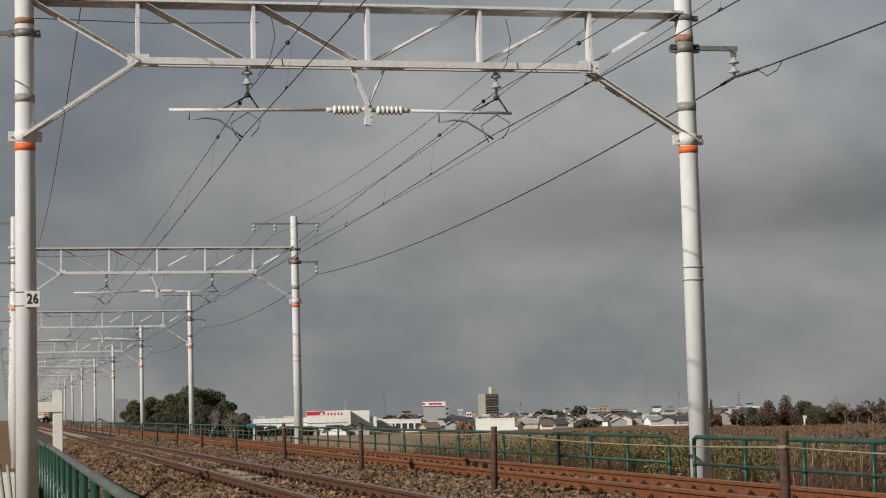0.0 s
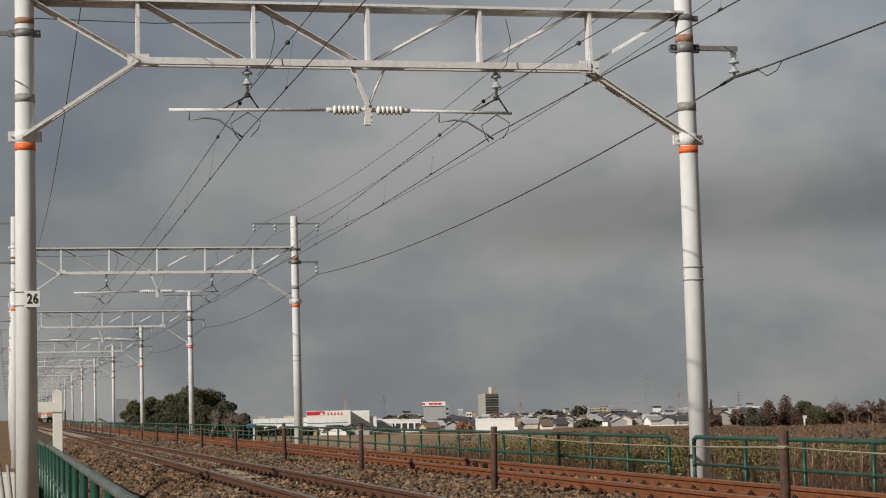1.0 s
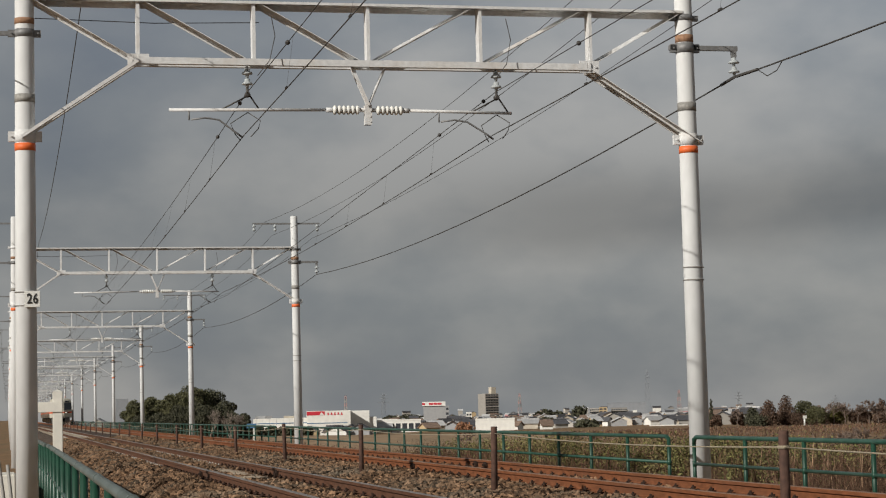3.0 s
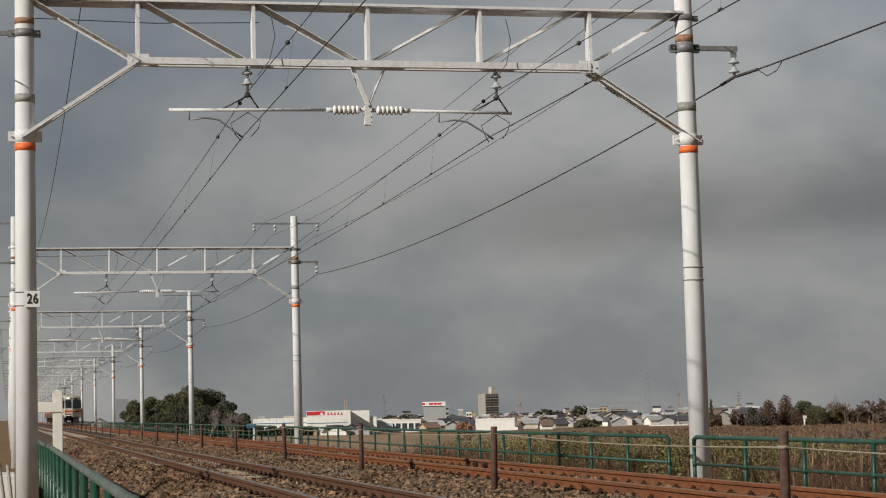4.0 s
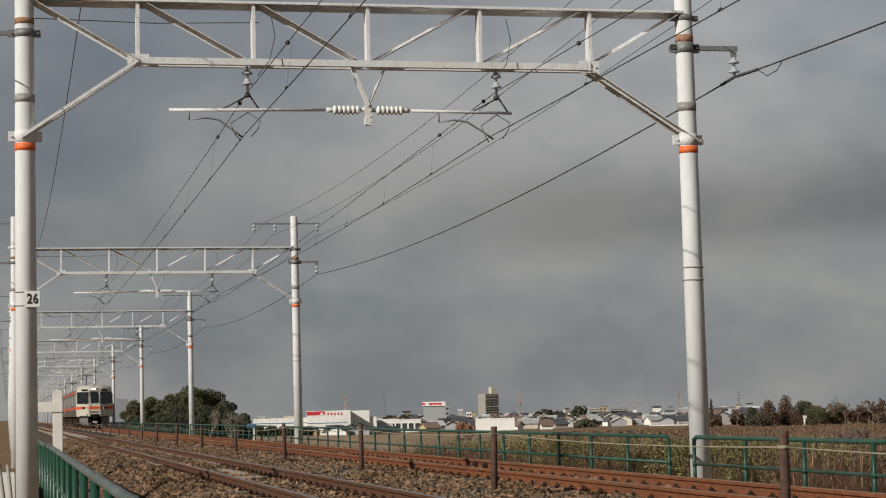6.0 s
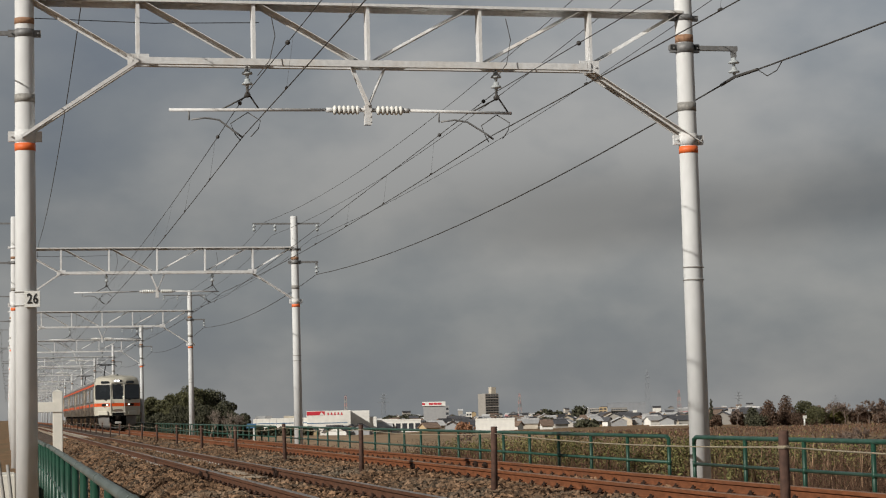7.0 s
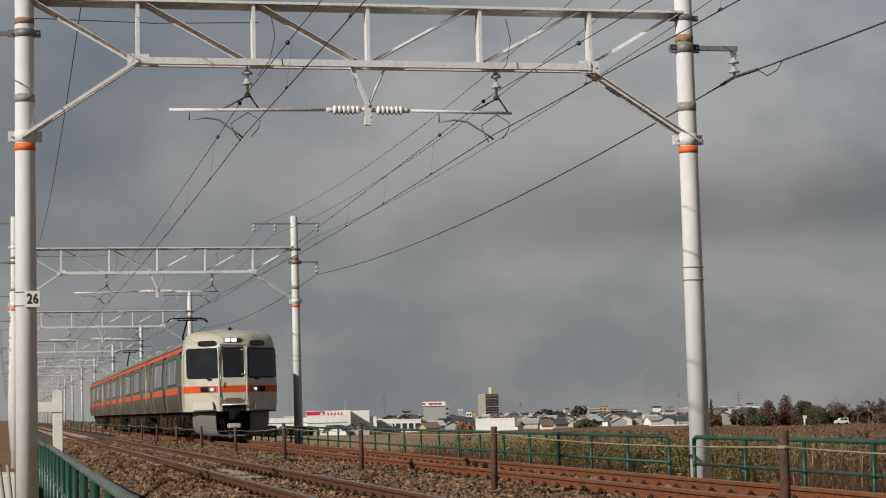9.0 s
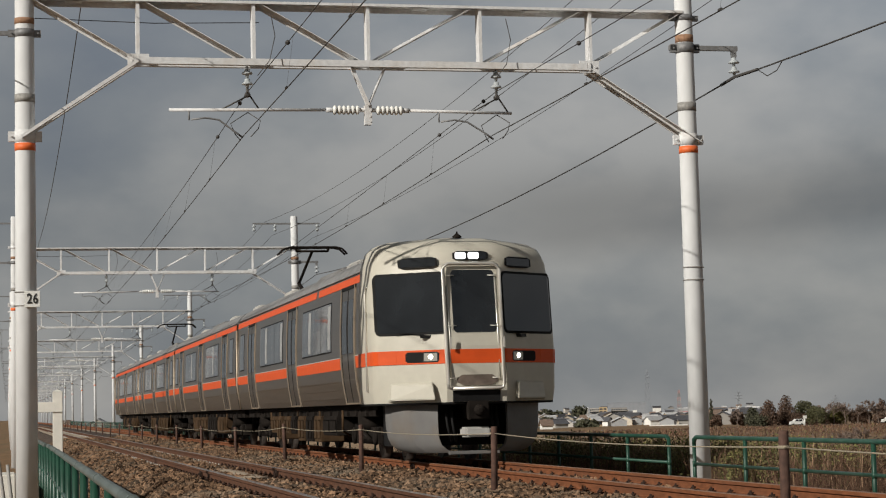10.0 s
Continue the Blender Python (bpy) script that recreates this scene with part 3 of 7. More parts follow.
def number_plate(t):
    p = thing("pole_number_plate", "white enamel plate with black pole number", "number plate")
    bm = bmesh.new()
    x, z = 0.352, 2.63
    yf = D0 - 0.19
    box(bm, x - 0.105, x + 0.12, yf, yf + 0.02, z - 0.125, z + 0.115)
    part("plate", bm, "plate", p, bevel=0.004)
    for tz in (z - 0.1, z + 0.1):
        bm = bmesh.new()
        tube(bm, [(POLE_L, D0, tz), (POLE_L, D0, tz + 0.012)], 0.17, 24)
        part("strap", bm, "band", p)
    cu = bpy.data.curves.new("digits", "FONT")
    cu.body, cu.size, cu.align_x, cu.align_y, cu.extrude = "26", 0.205, "CENTER", "CENTER", 0.002
    cu.space_character = 1.15
    cu.offset = 0.004
    tmp = new("digits_source", cu)
    me = bpy.data.meshes.new_from_object(tmp.evaluated_get(bpy.context.evaluated_depsgraph_get()))
    bpy.data.objects.remove(tmp)
    me.materials.clear()
    me.materials.append(M["ink"])
    o = new("digits", me)
    o.matrix_basis = pose(x + 0.008, yf - 0.006, z - 0.005, 90, 0, 0) @ Matrix.Diagonal((0.72, 1, 1, 1))
    o.parent = p


def hung(x, z, sag, y, stagger=0.0, rise=0.0):
    """The point of a wire at y: hung from portal to portal, swung to one side and up at every second one."""
    n = (y - D0) / SPAN
    k = math.floor(n)
    u = n - k
    w = u if k % 2 == 0 else 1 - u
    return (x + stagger * w, y, z + rise * w - sag * 4 * u * (1 - u))


def sagged(x, z, sag, stagger=0.0, rise=0.0, steps=12):
    """Points of a wire along the whole line."""
    return [hung(x, z, sag, D0 + SPAN * (k / steps - 1), stagger, rise) for k in range(PORTALS * steps)]


def build_wire(name, label, pts, r, group="overhead wires"):
    cu = bpy.data.curves.new(name, "CURVE")
    cu.dimensions, cu.bevel_depth, cu.bevel_resolution = "3D", r, 1
    sp = cu.splines.new("POLY")
    sp.points.add(len(pts) - 1)
    for q, p in zip(sp.points, pts):
        q.co = (*p, 1)
    tmp = new("wire_source", cu)
    me = bpy.data.meshes.new_from_object(tmp.evaluated_get(bpy.context.evaluated_depsgraph_get()))
    bpy.data.objects.remove(tmp)
    me.materials.clear()
    me.materials.append(M["wire"])
    return tagged(new(name, me), label, "wire", group)


def build_wires():
    for c, m in (((3.511, 5.078, 0.126, -0.12, -0.22), (3.572, 5.737, 0.171, 0.218, 0.187)), ((7.435, 5.131, 0.152, 0.46, 0.31), (7.495, 5.812, 0.022, 0.55, -0.49))):
        on_contact = lambda y: hung(c[0], c[1], c[2], y, c[3], c[4])
        on_messenger = lambda y: hung(m[0], m[1], m[2], y, m[3], m[4])
        w = build_wire("contact_wire", "dark copper contact wire above a track", sagged(*c), 0.0075)
        build_wire("messenger_wire", "dark messenger wire with short hangers", sagged(*m), 0.0065)
        bm = bmesh.new()
        for n in range(0, 6):
            for k in range(1, 9):
                y = D0 + SPAN * (n - 1 + k / 9)
                p, q = on_messenger(y), on_contact(y)
                tube(bm, [p, q], 0.0016, 4)
                tube(bm, [(q[0], y - 0.04, q[2] + 0.012), (q[0], y + 0.04, q[2] + 0.012)], 0.018, 6)
        part("hanger_rest", bm, "wire", w)
        tagged(w.children[0], kind="stuff")
        for n, u in ((1, 0.10), (1, 0.02), (2, 0.2), (0, 0.9)):
            bm = bmesh.new()
            bmesh.ops.create_uvsphere(bm, u_segments=10, v_segments=6, radius=0.034, matrix=Matrix.Translation(on_messenger(D0 + SPAN * (n - 1 + u))))
            part("clamp", bm, "wire", w)
    f = build_wire("feeder_wire", "thick dark feeder cable sagging between pole arms", sagged(11.44, 6.08, 0.46), 0.0125)
    bm = bmesh.new()
    tube(bm, [(11.46, D0 - 1.0, 6.05), (11.46, D0, 6.10), (11.46, D0 + 0.6, 6.07)], 0.026, 8)
    tube(bm, [(11.46, D0 - 2.0, 6.00), (11.46, D0 - 1.8, 5.90), (11.46, D0 - 1.4, 5.88), (11.46, D0 - 1.0, 6.05)], 0.008, 5)
    part("armour_rod", bm, "wire", f)
    for hang in ((9.35, 7.789, 0.524, 0.17, 0.30), (10.217, 7.821, 0.498, -0.42, -0.235), (11.637, 7.696, 0.36, -0.31, -0.215)):
        build_wire("signal_wire", "thin dark wire along the pole tops", sagged(*hang), 0.006)
    build_wire("side_feeder", "thin dark wire beside the inner poles", sagged(-0.5, 6.28, 0.6), 0.010)
    build_wire("side_feeder", "thin dark wire beside the inner poles", sagged(-0.5, 7.74, 0.6), 0.010)
    build_wire("side_feeder", "thin dark wire above the near track", sagged(1.15, 7.35, 0.5), 0.008)


def build_portals():
    first = build_portal(True)
    first.matrix_basis = pose(0, D0, 0)
    number_plate(first)
    for n in range(2, PORTALS + 1):
        copy_thing(first, pose(0, D0 + SPAN * (n - 1), 0))


# ---- fences and posts ----


def right_fence(y0, y1, x=9.95):
    """Green pipe fence: posts, a top rail that turns down into its end posts, a middle rail."""
    f = thing("pipe_fence", "green painted steel pipe fence beside the track", "fence", "green fences along the line")
    zt, zm, zb = 0.375, -0.02, -0.75
    bm = bmesh.new()
    c = 0.10
    tube(bm, [(x, y0, zt - c), (x, y0 + 0.03, zt - 0.03), (x, y0 + c, zt), (x, y1 - c, zt), (x, y1 - 0.03, zt - 0.03), (x, y1, zt - c)], 0.032, 10)
    part("top_rail", bm, "greenrail", f)
    bm = bmesh.new()
    tube(bm, [(x, y0, zm), (x, y1, zm)], 0.024, 8)
    part("middle_rail", bm, "greenrail", f)
    n = max(1, round((y1 - y0) / 2.1))
    model = None
    for k in range(n + 1):
        y = y0 + (y1 - y0) * k / n
        m = pose(x, y, 0)
        if model is None:
            bm = bmesh.new()
            tube(bm, [(0, 0, zb), (0, 0, zt - 0.02)], 0.030, 10)
            lathe(bm, (0, 0, zm - 0.04), (0, 0, 1), [(0, 0.034), (0.08, 0.034)], 10)
            model = part("fence_post", bm, "green", f, at=m)
        else:
            repeat(model, m, f)


def left_fence(y0, y1, x0, x1):
    f = thing("pipe_fence", "green painted pipe fence with close posts beside the walkway", "fence", "green fences along the line")
    zt, zm, zb = 0.45, 0.02, -1.1
    bm = bmesh.new()
    at = lambda y: x0 + (x1 - x0) * (y - y0) / (y1 - y0)
    pts = [(at(y0), y0, zt)]
    for k in range(1, 9):
        y = y0 + (y1 - y0) * k / 8
        pts.append((at(y), y, zt))
    tube(bm, pts + [(at(y1), y1 + 0.1, zt - 0.03), (at(y1), y1 + 0.14, zt - 0.12)], 0.034, 12)
    part("top_rail", bm, "leftrail", f)
    bm = bmesh.new()
    tube(bm, [(at(y0), y0, zm), (at(y1), y1, zm)], 0.024, 8)
    part("middle_rail", bm, "greenrail", f)
    n = round((y1 - y0) / 2.05)
    model = None
    for k in range(n + 1):
        y = y0 + (y1 - y0) * k / n
        m = pose(at(y), y, 0)
        if model is None:
            bm = bmesh.new()
            tube(bm, [(0, 0, zb), (0, 0, zt - 0.02)], 0.034, 10)
            model = part("fence_post", bm, "green", f, at=m)
        else:
            repeat(model, m, f)
    bm = bmesh.new()
    for k in range(6):
        y = y0 + (y1 - y0) * (k + 0.5) / 6
        tube(bm, [(at(y), y - 0.05, zt), (at(y), y + 0.05, zt)], 0.038, 12)
    part("rail_sleeve", bm, "leftrail", f)


def build_posts():
    """Rusty posts between the tracks and the rope slung from one to the next."""
    ys = [13.55 - 8.83, 13.55] + [22.4 + 8.83 * k for k in range(0, 24)]
    x = 5.51
    rnd = random.Random(7)
    tops = []
    for i, y in enumerate(ys):
        p = thing("rope_post", "rusty brown steel post standing in the ballast", "post", "posts between the tracks")
        lx, ly = (0.0, 0.0) if i == 1 else (rnd.uniform(-0.035, 0.035), rnd.uniform(-0.03, 0.03))
        zt = 0.66 if y < 45 else 0.56
        bm = bmesh.new()
        tube(bm, [(x, y, -0.4), (x + lx, y + ly, zt - 0.01), (x + lx, y + ly, zt)], [0.040, 0.038, 0.034], 10)
        part("post", bm, "rustpost", p)
        bm = bmesh.new()
        zr = zt - (0.12 if i == 1 else 0.08)
        tube(bm, [(x + lx * 0.8, y, zr - 0.012), (x + lx * 0.8, y, zr + 0.012)], 0.046, 10)
        part("rope_knot", bm, "rope", p)
        tops.append((x + lx * 0.8, y, zr))
    r = thing("barrier_rope", "yellowish twisted rope slung between rusty posts", "rope")
    for a, b in zip(tops, tops[1:]):
        bm = bmesh.new()
        n = 10
        pts = [(a[0] + (b[0] - a[0]) * u, a[1] + (b[1] - a[1]) * u, a[2] + (b[2] - a[2]) * u - 0.045 * 4 * u * (1 - u)) for u in (k / n for k in range(n + 1))]
        tube(bm, pts, 0.0065, 6)
        part("rope_span", bm, "rope", r)


def build_white_post():
    p = thing("white_post", "white painted concrete post with a side beam by the track", "post")
    x, y = 1.0, 41.5
    bm = bmesh.new()
    box(bm, x - 0.10, x + 0.10, y - 0.1, y + 0.1, -0.8, 1.42)
    part("post", bm, "whitepost", p, bevel=0.01)
    bm = bmesh.new()
    box(bm, x - 0.55, x + 0.10, y - 0.125, y - 0.103, 1.0, 1.21)
    part("side_beam", bm, "whitepost", p, bevel=0.006)
    bm = bmesh.new()
    box(bm, x - 0.62, x - 0.552, y - 0.13, y - 0.10, 1.03, 1.18)
    part("dark_end", bm, "ink", p)
    bm = bmesh.new()
    c = [bm.verts.new((x + a * 0.1, y + b * 0.1, 1.421)) for a, b in ((-1, -1), (1, -1), (1, 1), (-1, 1))]
    top = bm.verts.new((x, y, 1.47))
    for k in range(4):
        bm.faces.new((c[k], c[(k + 1) % 4], top))
    bm.faces.new(c[::-1])
    part("cap", bm, "whitepost", p)


for i in (0, 1):
    build_track(i)
build_portals()
build_wires()
right_fence(5.07, 27.95)
right_fence(29.1, 72.9)
right_fence(75.0, 160.0)
right_fence(161.0, 330.0)
left_fence(8.0, 31.3, 0.60, 0.61)
left_fence(31.9, 46.0, 0.58, 0.52)
build_posts()
build_white_post()
build_ballast()


# ---- train ----
M.update(
    cream=mat("cream_front_shell", (0.50, 0.475, 0.40), 0.40, spec=0.3, scale=5, vary=0.05, stain=(0.48, 0.43, 0.35), stain_scale=2.2, stain_amount=0.25),
    stainless=mat("brushed_stainless", (0.235, 0.215, 0.195), 0.34, 0.9, scale=3, vary=0.08, stretch=(1, 0.3, 6), stain=(0.22, 0.19, 0.16), stain_scale=1.0, stain_amount=0.5),
    doorsteel=mat("door_stainless", (0.19, 0.175, 0.16), 0.38, 0.9, scale=3, vary=0.08, stretch=(1, 0.3, 4)),
    frame=mat("door_frame_steel", (0.40, 0.33, 0.25), 0.5, 0.6, scale=9, vary=0.1),
    sillplate=mat("worn_brown_plate", (0.13, 0.10, 0.08), 0.6, scale=9, vary=0.25),
    stripe=mat("orange_stripe", (0.64, 0.085, 0.016), 0.45, spec=0.25, scale=6, vary=0.06),
    roof=mat("grey_roof", (0.20, 0.20, 0.20), 0.75, scale=3, vary=0.2, stain=(0.12, 0.11, 0.10), stain_scale=0.8, stain_amount=0.6),
    roofbox=mat("pale_roof_unit", (0.50, 0.49, 0.46), 0.6, 0.2, scale=5, vary=0.12),
    cabglass=mat("dark_cab_glass", (0.012, 0.014, 0.016), 0.06, scale=2, vary=0.3, spec=0.55),
    sideglass=mat("tinted_side_glass", (0.075, 0.080, 0.085), 0.05, scale=1.2, vary=0.5, stretch=(1, 3, 0.4), spec=0.9),
    blind=mat("pale_blind", (0.34, 0.34, 0.33), 0.25, scale=5, vary=0.15),
    rubber=mat("black_rubber", (0.012, 0.012, 0.012), 0.75, spec=0.15, scale=8, vary=0.2),
    skirt=mat("grey_skirt", (0.155, 0.15, 0.145), 0.55, spec=0.25, scale=4, vary=0.08, stain=(0.16, 0.125, 0.09), stain_scale=1.6, stain_amount=0.7),
    under=mat("dirty_underframe", (0.016, 0.013, 0.011), 0.9, spec=0.08, scale=5, vary=0.4),
    dust=mat("brown_dusty_box", (0.070, 0.043, 0.024), 0.9, spec=0.08, scale=4, vary=0.3, stain=(0.020, 0.016, 0.012), stain_scale=1.5, stain_amount=0.7),
    wheel=mat("wheel_steel", (0.10, 0.085, 0.075), 0.6, 0.5, scale=8, vary=0.3),
    chrome=mat("bright_handrail", (0.74, 0.71, 0.64), 0.3, 0.6, scale=8, vary=0.06),
    lamp=mat("headlamp_lens", (0.9, 0.88, 0.8), 0.2, scale=8, vary=0.02, glow=((1.0, 0.93, 0.75), 7.0)),
    led=mat("roof_lamp_lens", (0.9, 0.9, 0.9), 0.2, scale=8, vary=0.02, glow=((0.92, 0.95, 1.0), 1.6)),
    reflector=mat("lamp_reflector", (0.45, 0.44, 0.40), 0.25, 0.7, scale=10, vary=0.1),
)

SIDE = ((0.99, 1.385), (1.10, 1.41), (1.40, 1.46), (1.75, 1.488), (2.30, 1.485), (2.95, 1.45), (3.14, 1.42), (3.28, 1.35), (3.40, 1.21), (3.50, 0.96), (3.57, 0.60), (3.60, 0.0))


def lift(z):
    """Car heights above the floor line, to their true scale."""
    return 0.94 + (z - 0.94) * 1.045


def side_x(z):
    for (za, xa), (zb, xb) in zip(SIDE, SIDE[1:]):
        if z <= zb:
            return xa + (xb - xa) * (z - za) / (zb - za)
    return 0.0


ARC = ((-1.555, 1.15), (-1.555, 0.20), (-1.55, 0.03), (-1.525, -0.09), (-1.46, -0.19), (-1.20, -0.39), (-0.86, -0.65), (-0.50, -0.92), (-0.20, -0.925), (0.0, -0.925))
ARC = ARC + tuple((-x, y) for x, y in ARC[-2::-1])


def nose_back(z):
    """How far the front leans back at a height."""
    b = 0.0
    if z > 1.85:
        b += (z - 1.85) * 0.17
    if z < 1.2:
        b += (1.2 - z) * 0.10
    return b


def front_y(x, z):
    for (xa, ya), (xb, yb) in zip(ARC[1:], ARC[2:]):
        if xa <= x <= xb and xb > xa:
            return ya + (yb - ya) * (x - xa) / (xb - xa) + nose_back(z)
    return 0.22 + nose_back(z)


def front_patch(name, x0, x1, z0, z1, material, parent, off=0.012, label="", nx=7, nz=3, corner=0.0):
    """A panel that follows the curved front, with its own thickness."""
    bm = bmesh.new()
    grid = []
    for lay in (off, -0.01):
        rows = []
        for j in range(nz + 1):
            z = z0 + (z1 - z0) * j / nz
            row = []
            for i in range(nx + 1):
                x = x0 + (x1 - x0) * i / nx
                zz = z
                if corner:
                    e = min(x - x0, x1 - x)
                    if e < corner:
                        k = corner - math.sqrt(max(0.0, corner * corner - (corner - e) ** 2))
                        zz = min(max(z, z0 + k), z1 - k)
                row.append(bm.verts.new((x, front_y(x, zz) - lay, zz)))
            rows.append(row)
        grid.append(rows)
    for lay, rows in enumerate(grid):
        for j in range(nz):
            for i in range(nx):
                bm.faces.new((rows[j][i], rows[j][i + 1], rows[j + 1][i + 1], rows[j + 1][i]))
    a, b = grid
    rim_a = a[0] + [r[-1] for r in a[1:]] + a[-1][-2::-1] + [r[0] for r in a[-2:0:-1]]
    rim_b = b[0] + [r[-1] for r in b[1:]] + b[-1][-2::-1] + [r[0] for r in b[-2:0:-1]]
    for k in range(len(rim_a)):
        q = (k + 1) % len(rim_a)
        bm.faces.new((rim_a[k], rim_a[q], rim_b[q], rim_b[k]))
    bmesh.ops.remove_doubles(bm, verts=bm.verts, dist=0.0004)
    return part(name, bm, material, parent, label)


def side_patch(name, y0, y1, z0, z1, material, parent, s=-1, off=0.010, label="", steps=4):
    bm = bmesh.new()
    rows = []
    for j in range(steps + 1):
        z = z0 + (z1 - z0) * j / steps
        x = side_x(z)
        rows.append([bm.verts.new((s * (x + o), y, lift(z))) for o, y in ((off, y0), (off, y1), (-0.02, y1), (-0.02, y0))])
    for a, b in zip(rows, rows[1:]):
        for k in range(4):
            bm.faces.new((a[k], a[(k + 1) % 4], b[(k + 1) % 4], b[k]))
    bm.faces.new(rows[0])
    bm.faces.new(rows[-1][::-1])
    return part(name, bm, material, parent, label)


def loft_body(y0, y1, lo, hi):
    prof = [(x, z) for z, x in SIDE if lo - 0.001 <= z <= hi + 0.001]
    ring = prof + [(-x, z) for x, z in prof[::-1] if x > 0.001]
    bm = bmesh.new()
    rings = [[bm.verts.new((x, y, lift(z))) for x, z in ring] for y in (y0, y1)]
    n = len(ring)
    for k in range(n):
        f = bm.faces.new((rings[0][k], rings[0][(k + 1) % n], rings[1][(k + 1) % n], rings[1][k]))
    bm.faces.new(rings[0])
    bm.faces.new(rings[1][::-1])
    return bm


def bogie(parent, y):
    bm = bmesh.new()
    for s in (-1, 1):
        beam(bm, (s * 0.98, y - 1.5, 0.52), (s * 0.98, y + 1.5, 0.52), 0.16, 0.14, (1, 0, 0))
        beam(bm, (s * 0.98, y - 0.5, 0.46), (s * 0.98, y + 0.5, 0.46), 0.20, 0.16, (1, 0, 0))
        for dy in (-1.05, 1.05):
            box(bm, s * 0.98 - 0.13, s * 0.98 + 0.13, y + dy - 0.18, y + dy + 0.18, 0.30, 0.58)
            lathe(bm, (s * 1.10, y + dy, 0.43), (s, 0, 0), [(0, 0.15), (0.05, 0.15), (0.07, 0.10)], 12)
        lathe(bm, (s * 0.98, y, 0.55), (0, 0, 1), [(0, 0.24), (0.1, 0.27), (0.28, 0.27), (0.36, 0.22)], 14)
        tube(bm, [(s * 1.15, y - 0.7, 0.36), (s * 1.15, y + 0.7, 0.62)], 0.04, 6)
    box(bm, -0.9, 0.9, y - 0.25, y + 0.25, 0.40, 0.62)
    b = part("bogie", bm, "under", parent, "dusty dark steel bogie")
    for dy in (-1.05, 1.05):
        for s in (-1, 1):
            bm = bmesh.new()
            lathe(bm, (s * 0.49, y + dy, 0.43), (s, 0, 0), [(0, 0.455), (0.03, 0.43), (0.12, 0.43), (0.121, 0.36), (0.10, 0.34), (0.10, 0.12), (0.16, 0.10)], 24)
            part("wheel", bm, "wheel", b)


def pantograph(parent, y):
    bm = bmesh.new()
    z0, zt = 3.78, 4.93
    for dx in (-0.5, 0.5):
        beam(bm, (dx, y + 0.7, z0), (dx, y + 2.6, z0), 0.06, 0.06, (1, 0, 0))
        for yy in (y + 0.8, y + 2.5):
            lathe(bm, (dx, yy, 3.50), (0, 0, 1), [(0, 0.06), (0.06, 0.09), (0.1, 0.05), (0.16, 0.09), (0.26, 0.05)], 10)
    for yy in (y + 0.8, y + 2.5):
        beam(bm, (-0.55, yy, z0), (0.55, yy, z0), 0.06, 0.06)
    p = part("pantograph", bm, "darksteel", parent, "raised single-arm pantograph")
    bm = bmesh.new()
    tube(bm, [(0, y + 1.0, z0), (0, y + 2.35, z0 + 0.42)], 0.05, 8)
    tube(bm, [(0, y + 2.35, z0 + 0.42), (0, y + 0.05, zt - 0.1)], 0.038, 8)
    tube(bm, [(0.1, y + 1.3, z0), (0.06, y + 2.3, z0 + 0.36)], 0.02, 6)
    part("arm", bm, "under", p)
    bm = bmesh.new()
    for dy in (-0.16, 0.16):
        tube(bm, [(-0.85, y + dy, zt - 0.17), (-0.72, y + dy, zt - 0.04), (-0.56, y + dy, zt), (0.56, y + dy, zt), (0.72, y + dy, zt - 0.04), (0.85, y + dy, zt - 0.17)], 0.026, 6)
    tube(bm, [(-0.4, y, zt - 0.09), (0.4, y, zt - 0.09)], 0.03, 6)
    for dx in (-0.4, 0.4):
        tube(bm, [(dx, y - 0.16, zt - 0.01), (dx, y, zt - 0.09), (dx, y + 0.16, zt - 0.01)], 0.018, 5)
    part("bow", bm, "under", p)


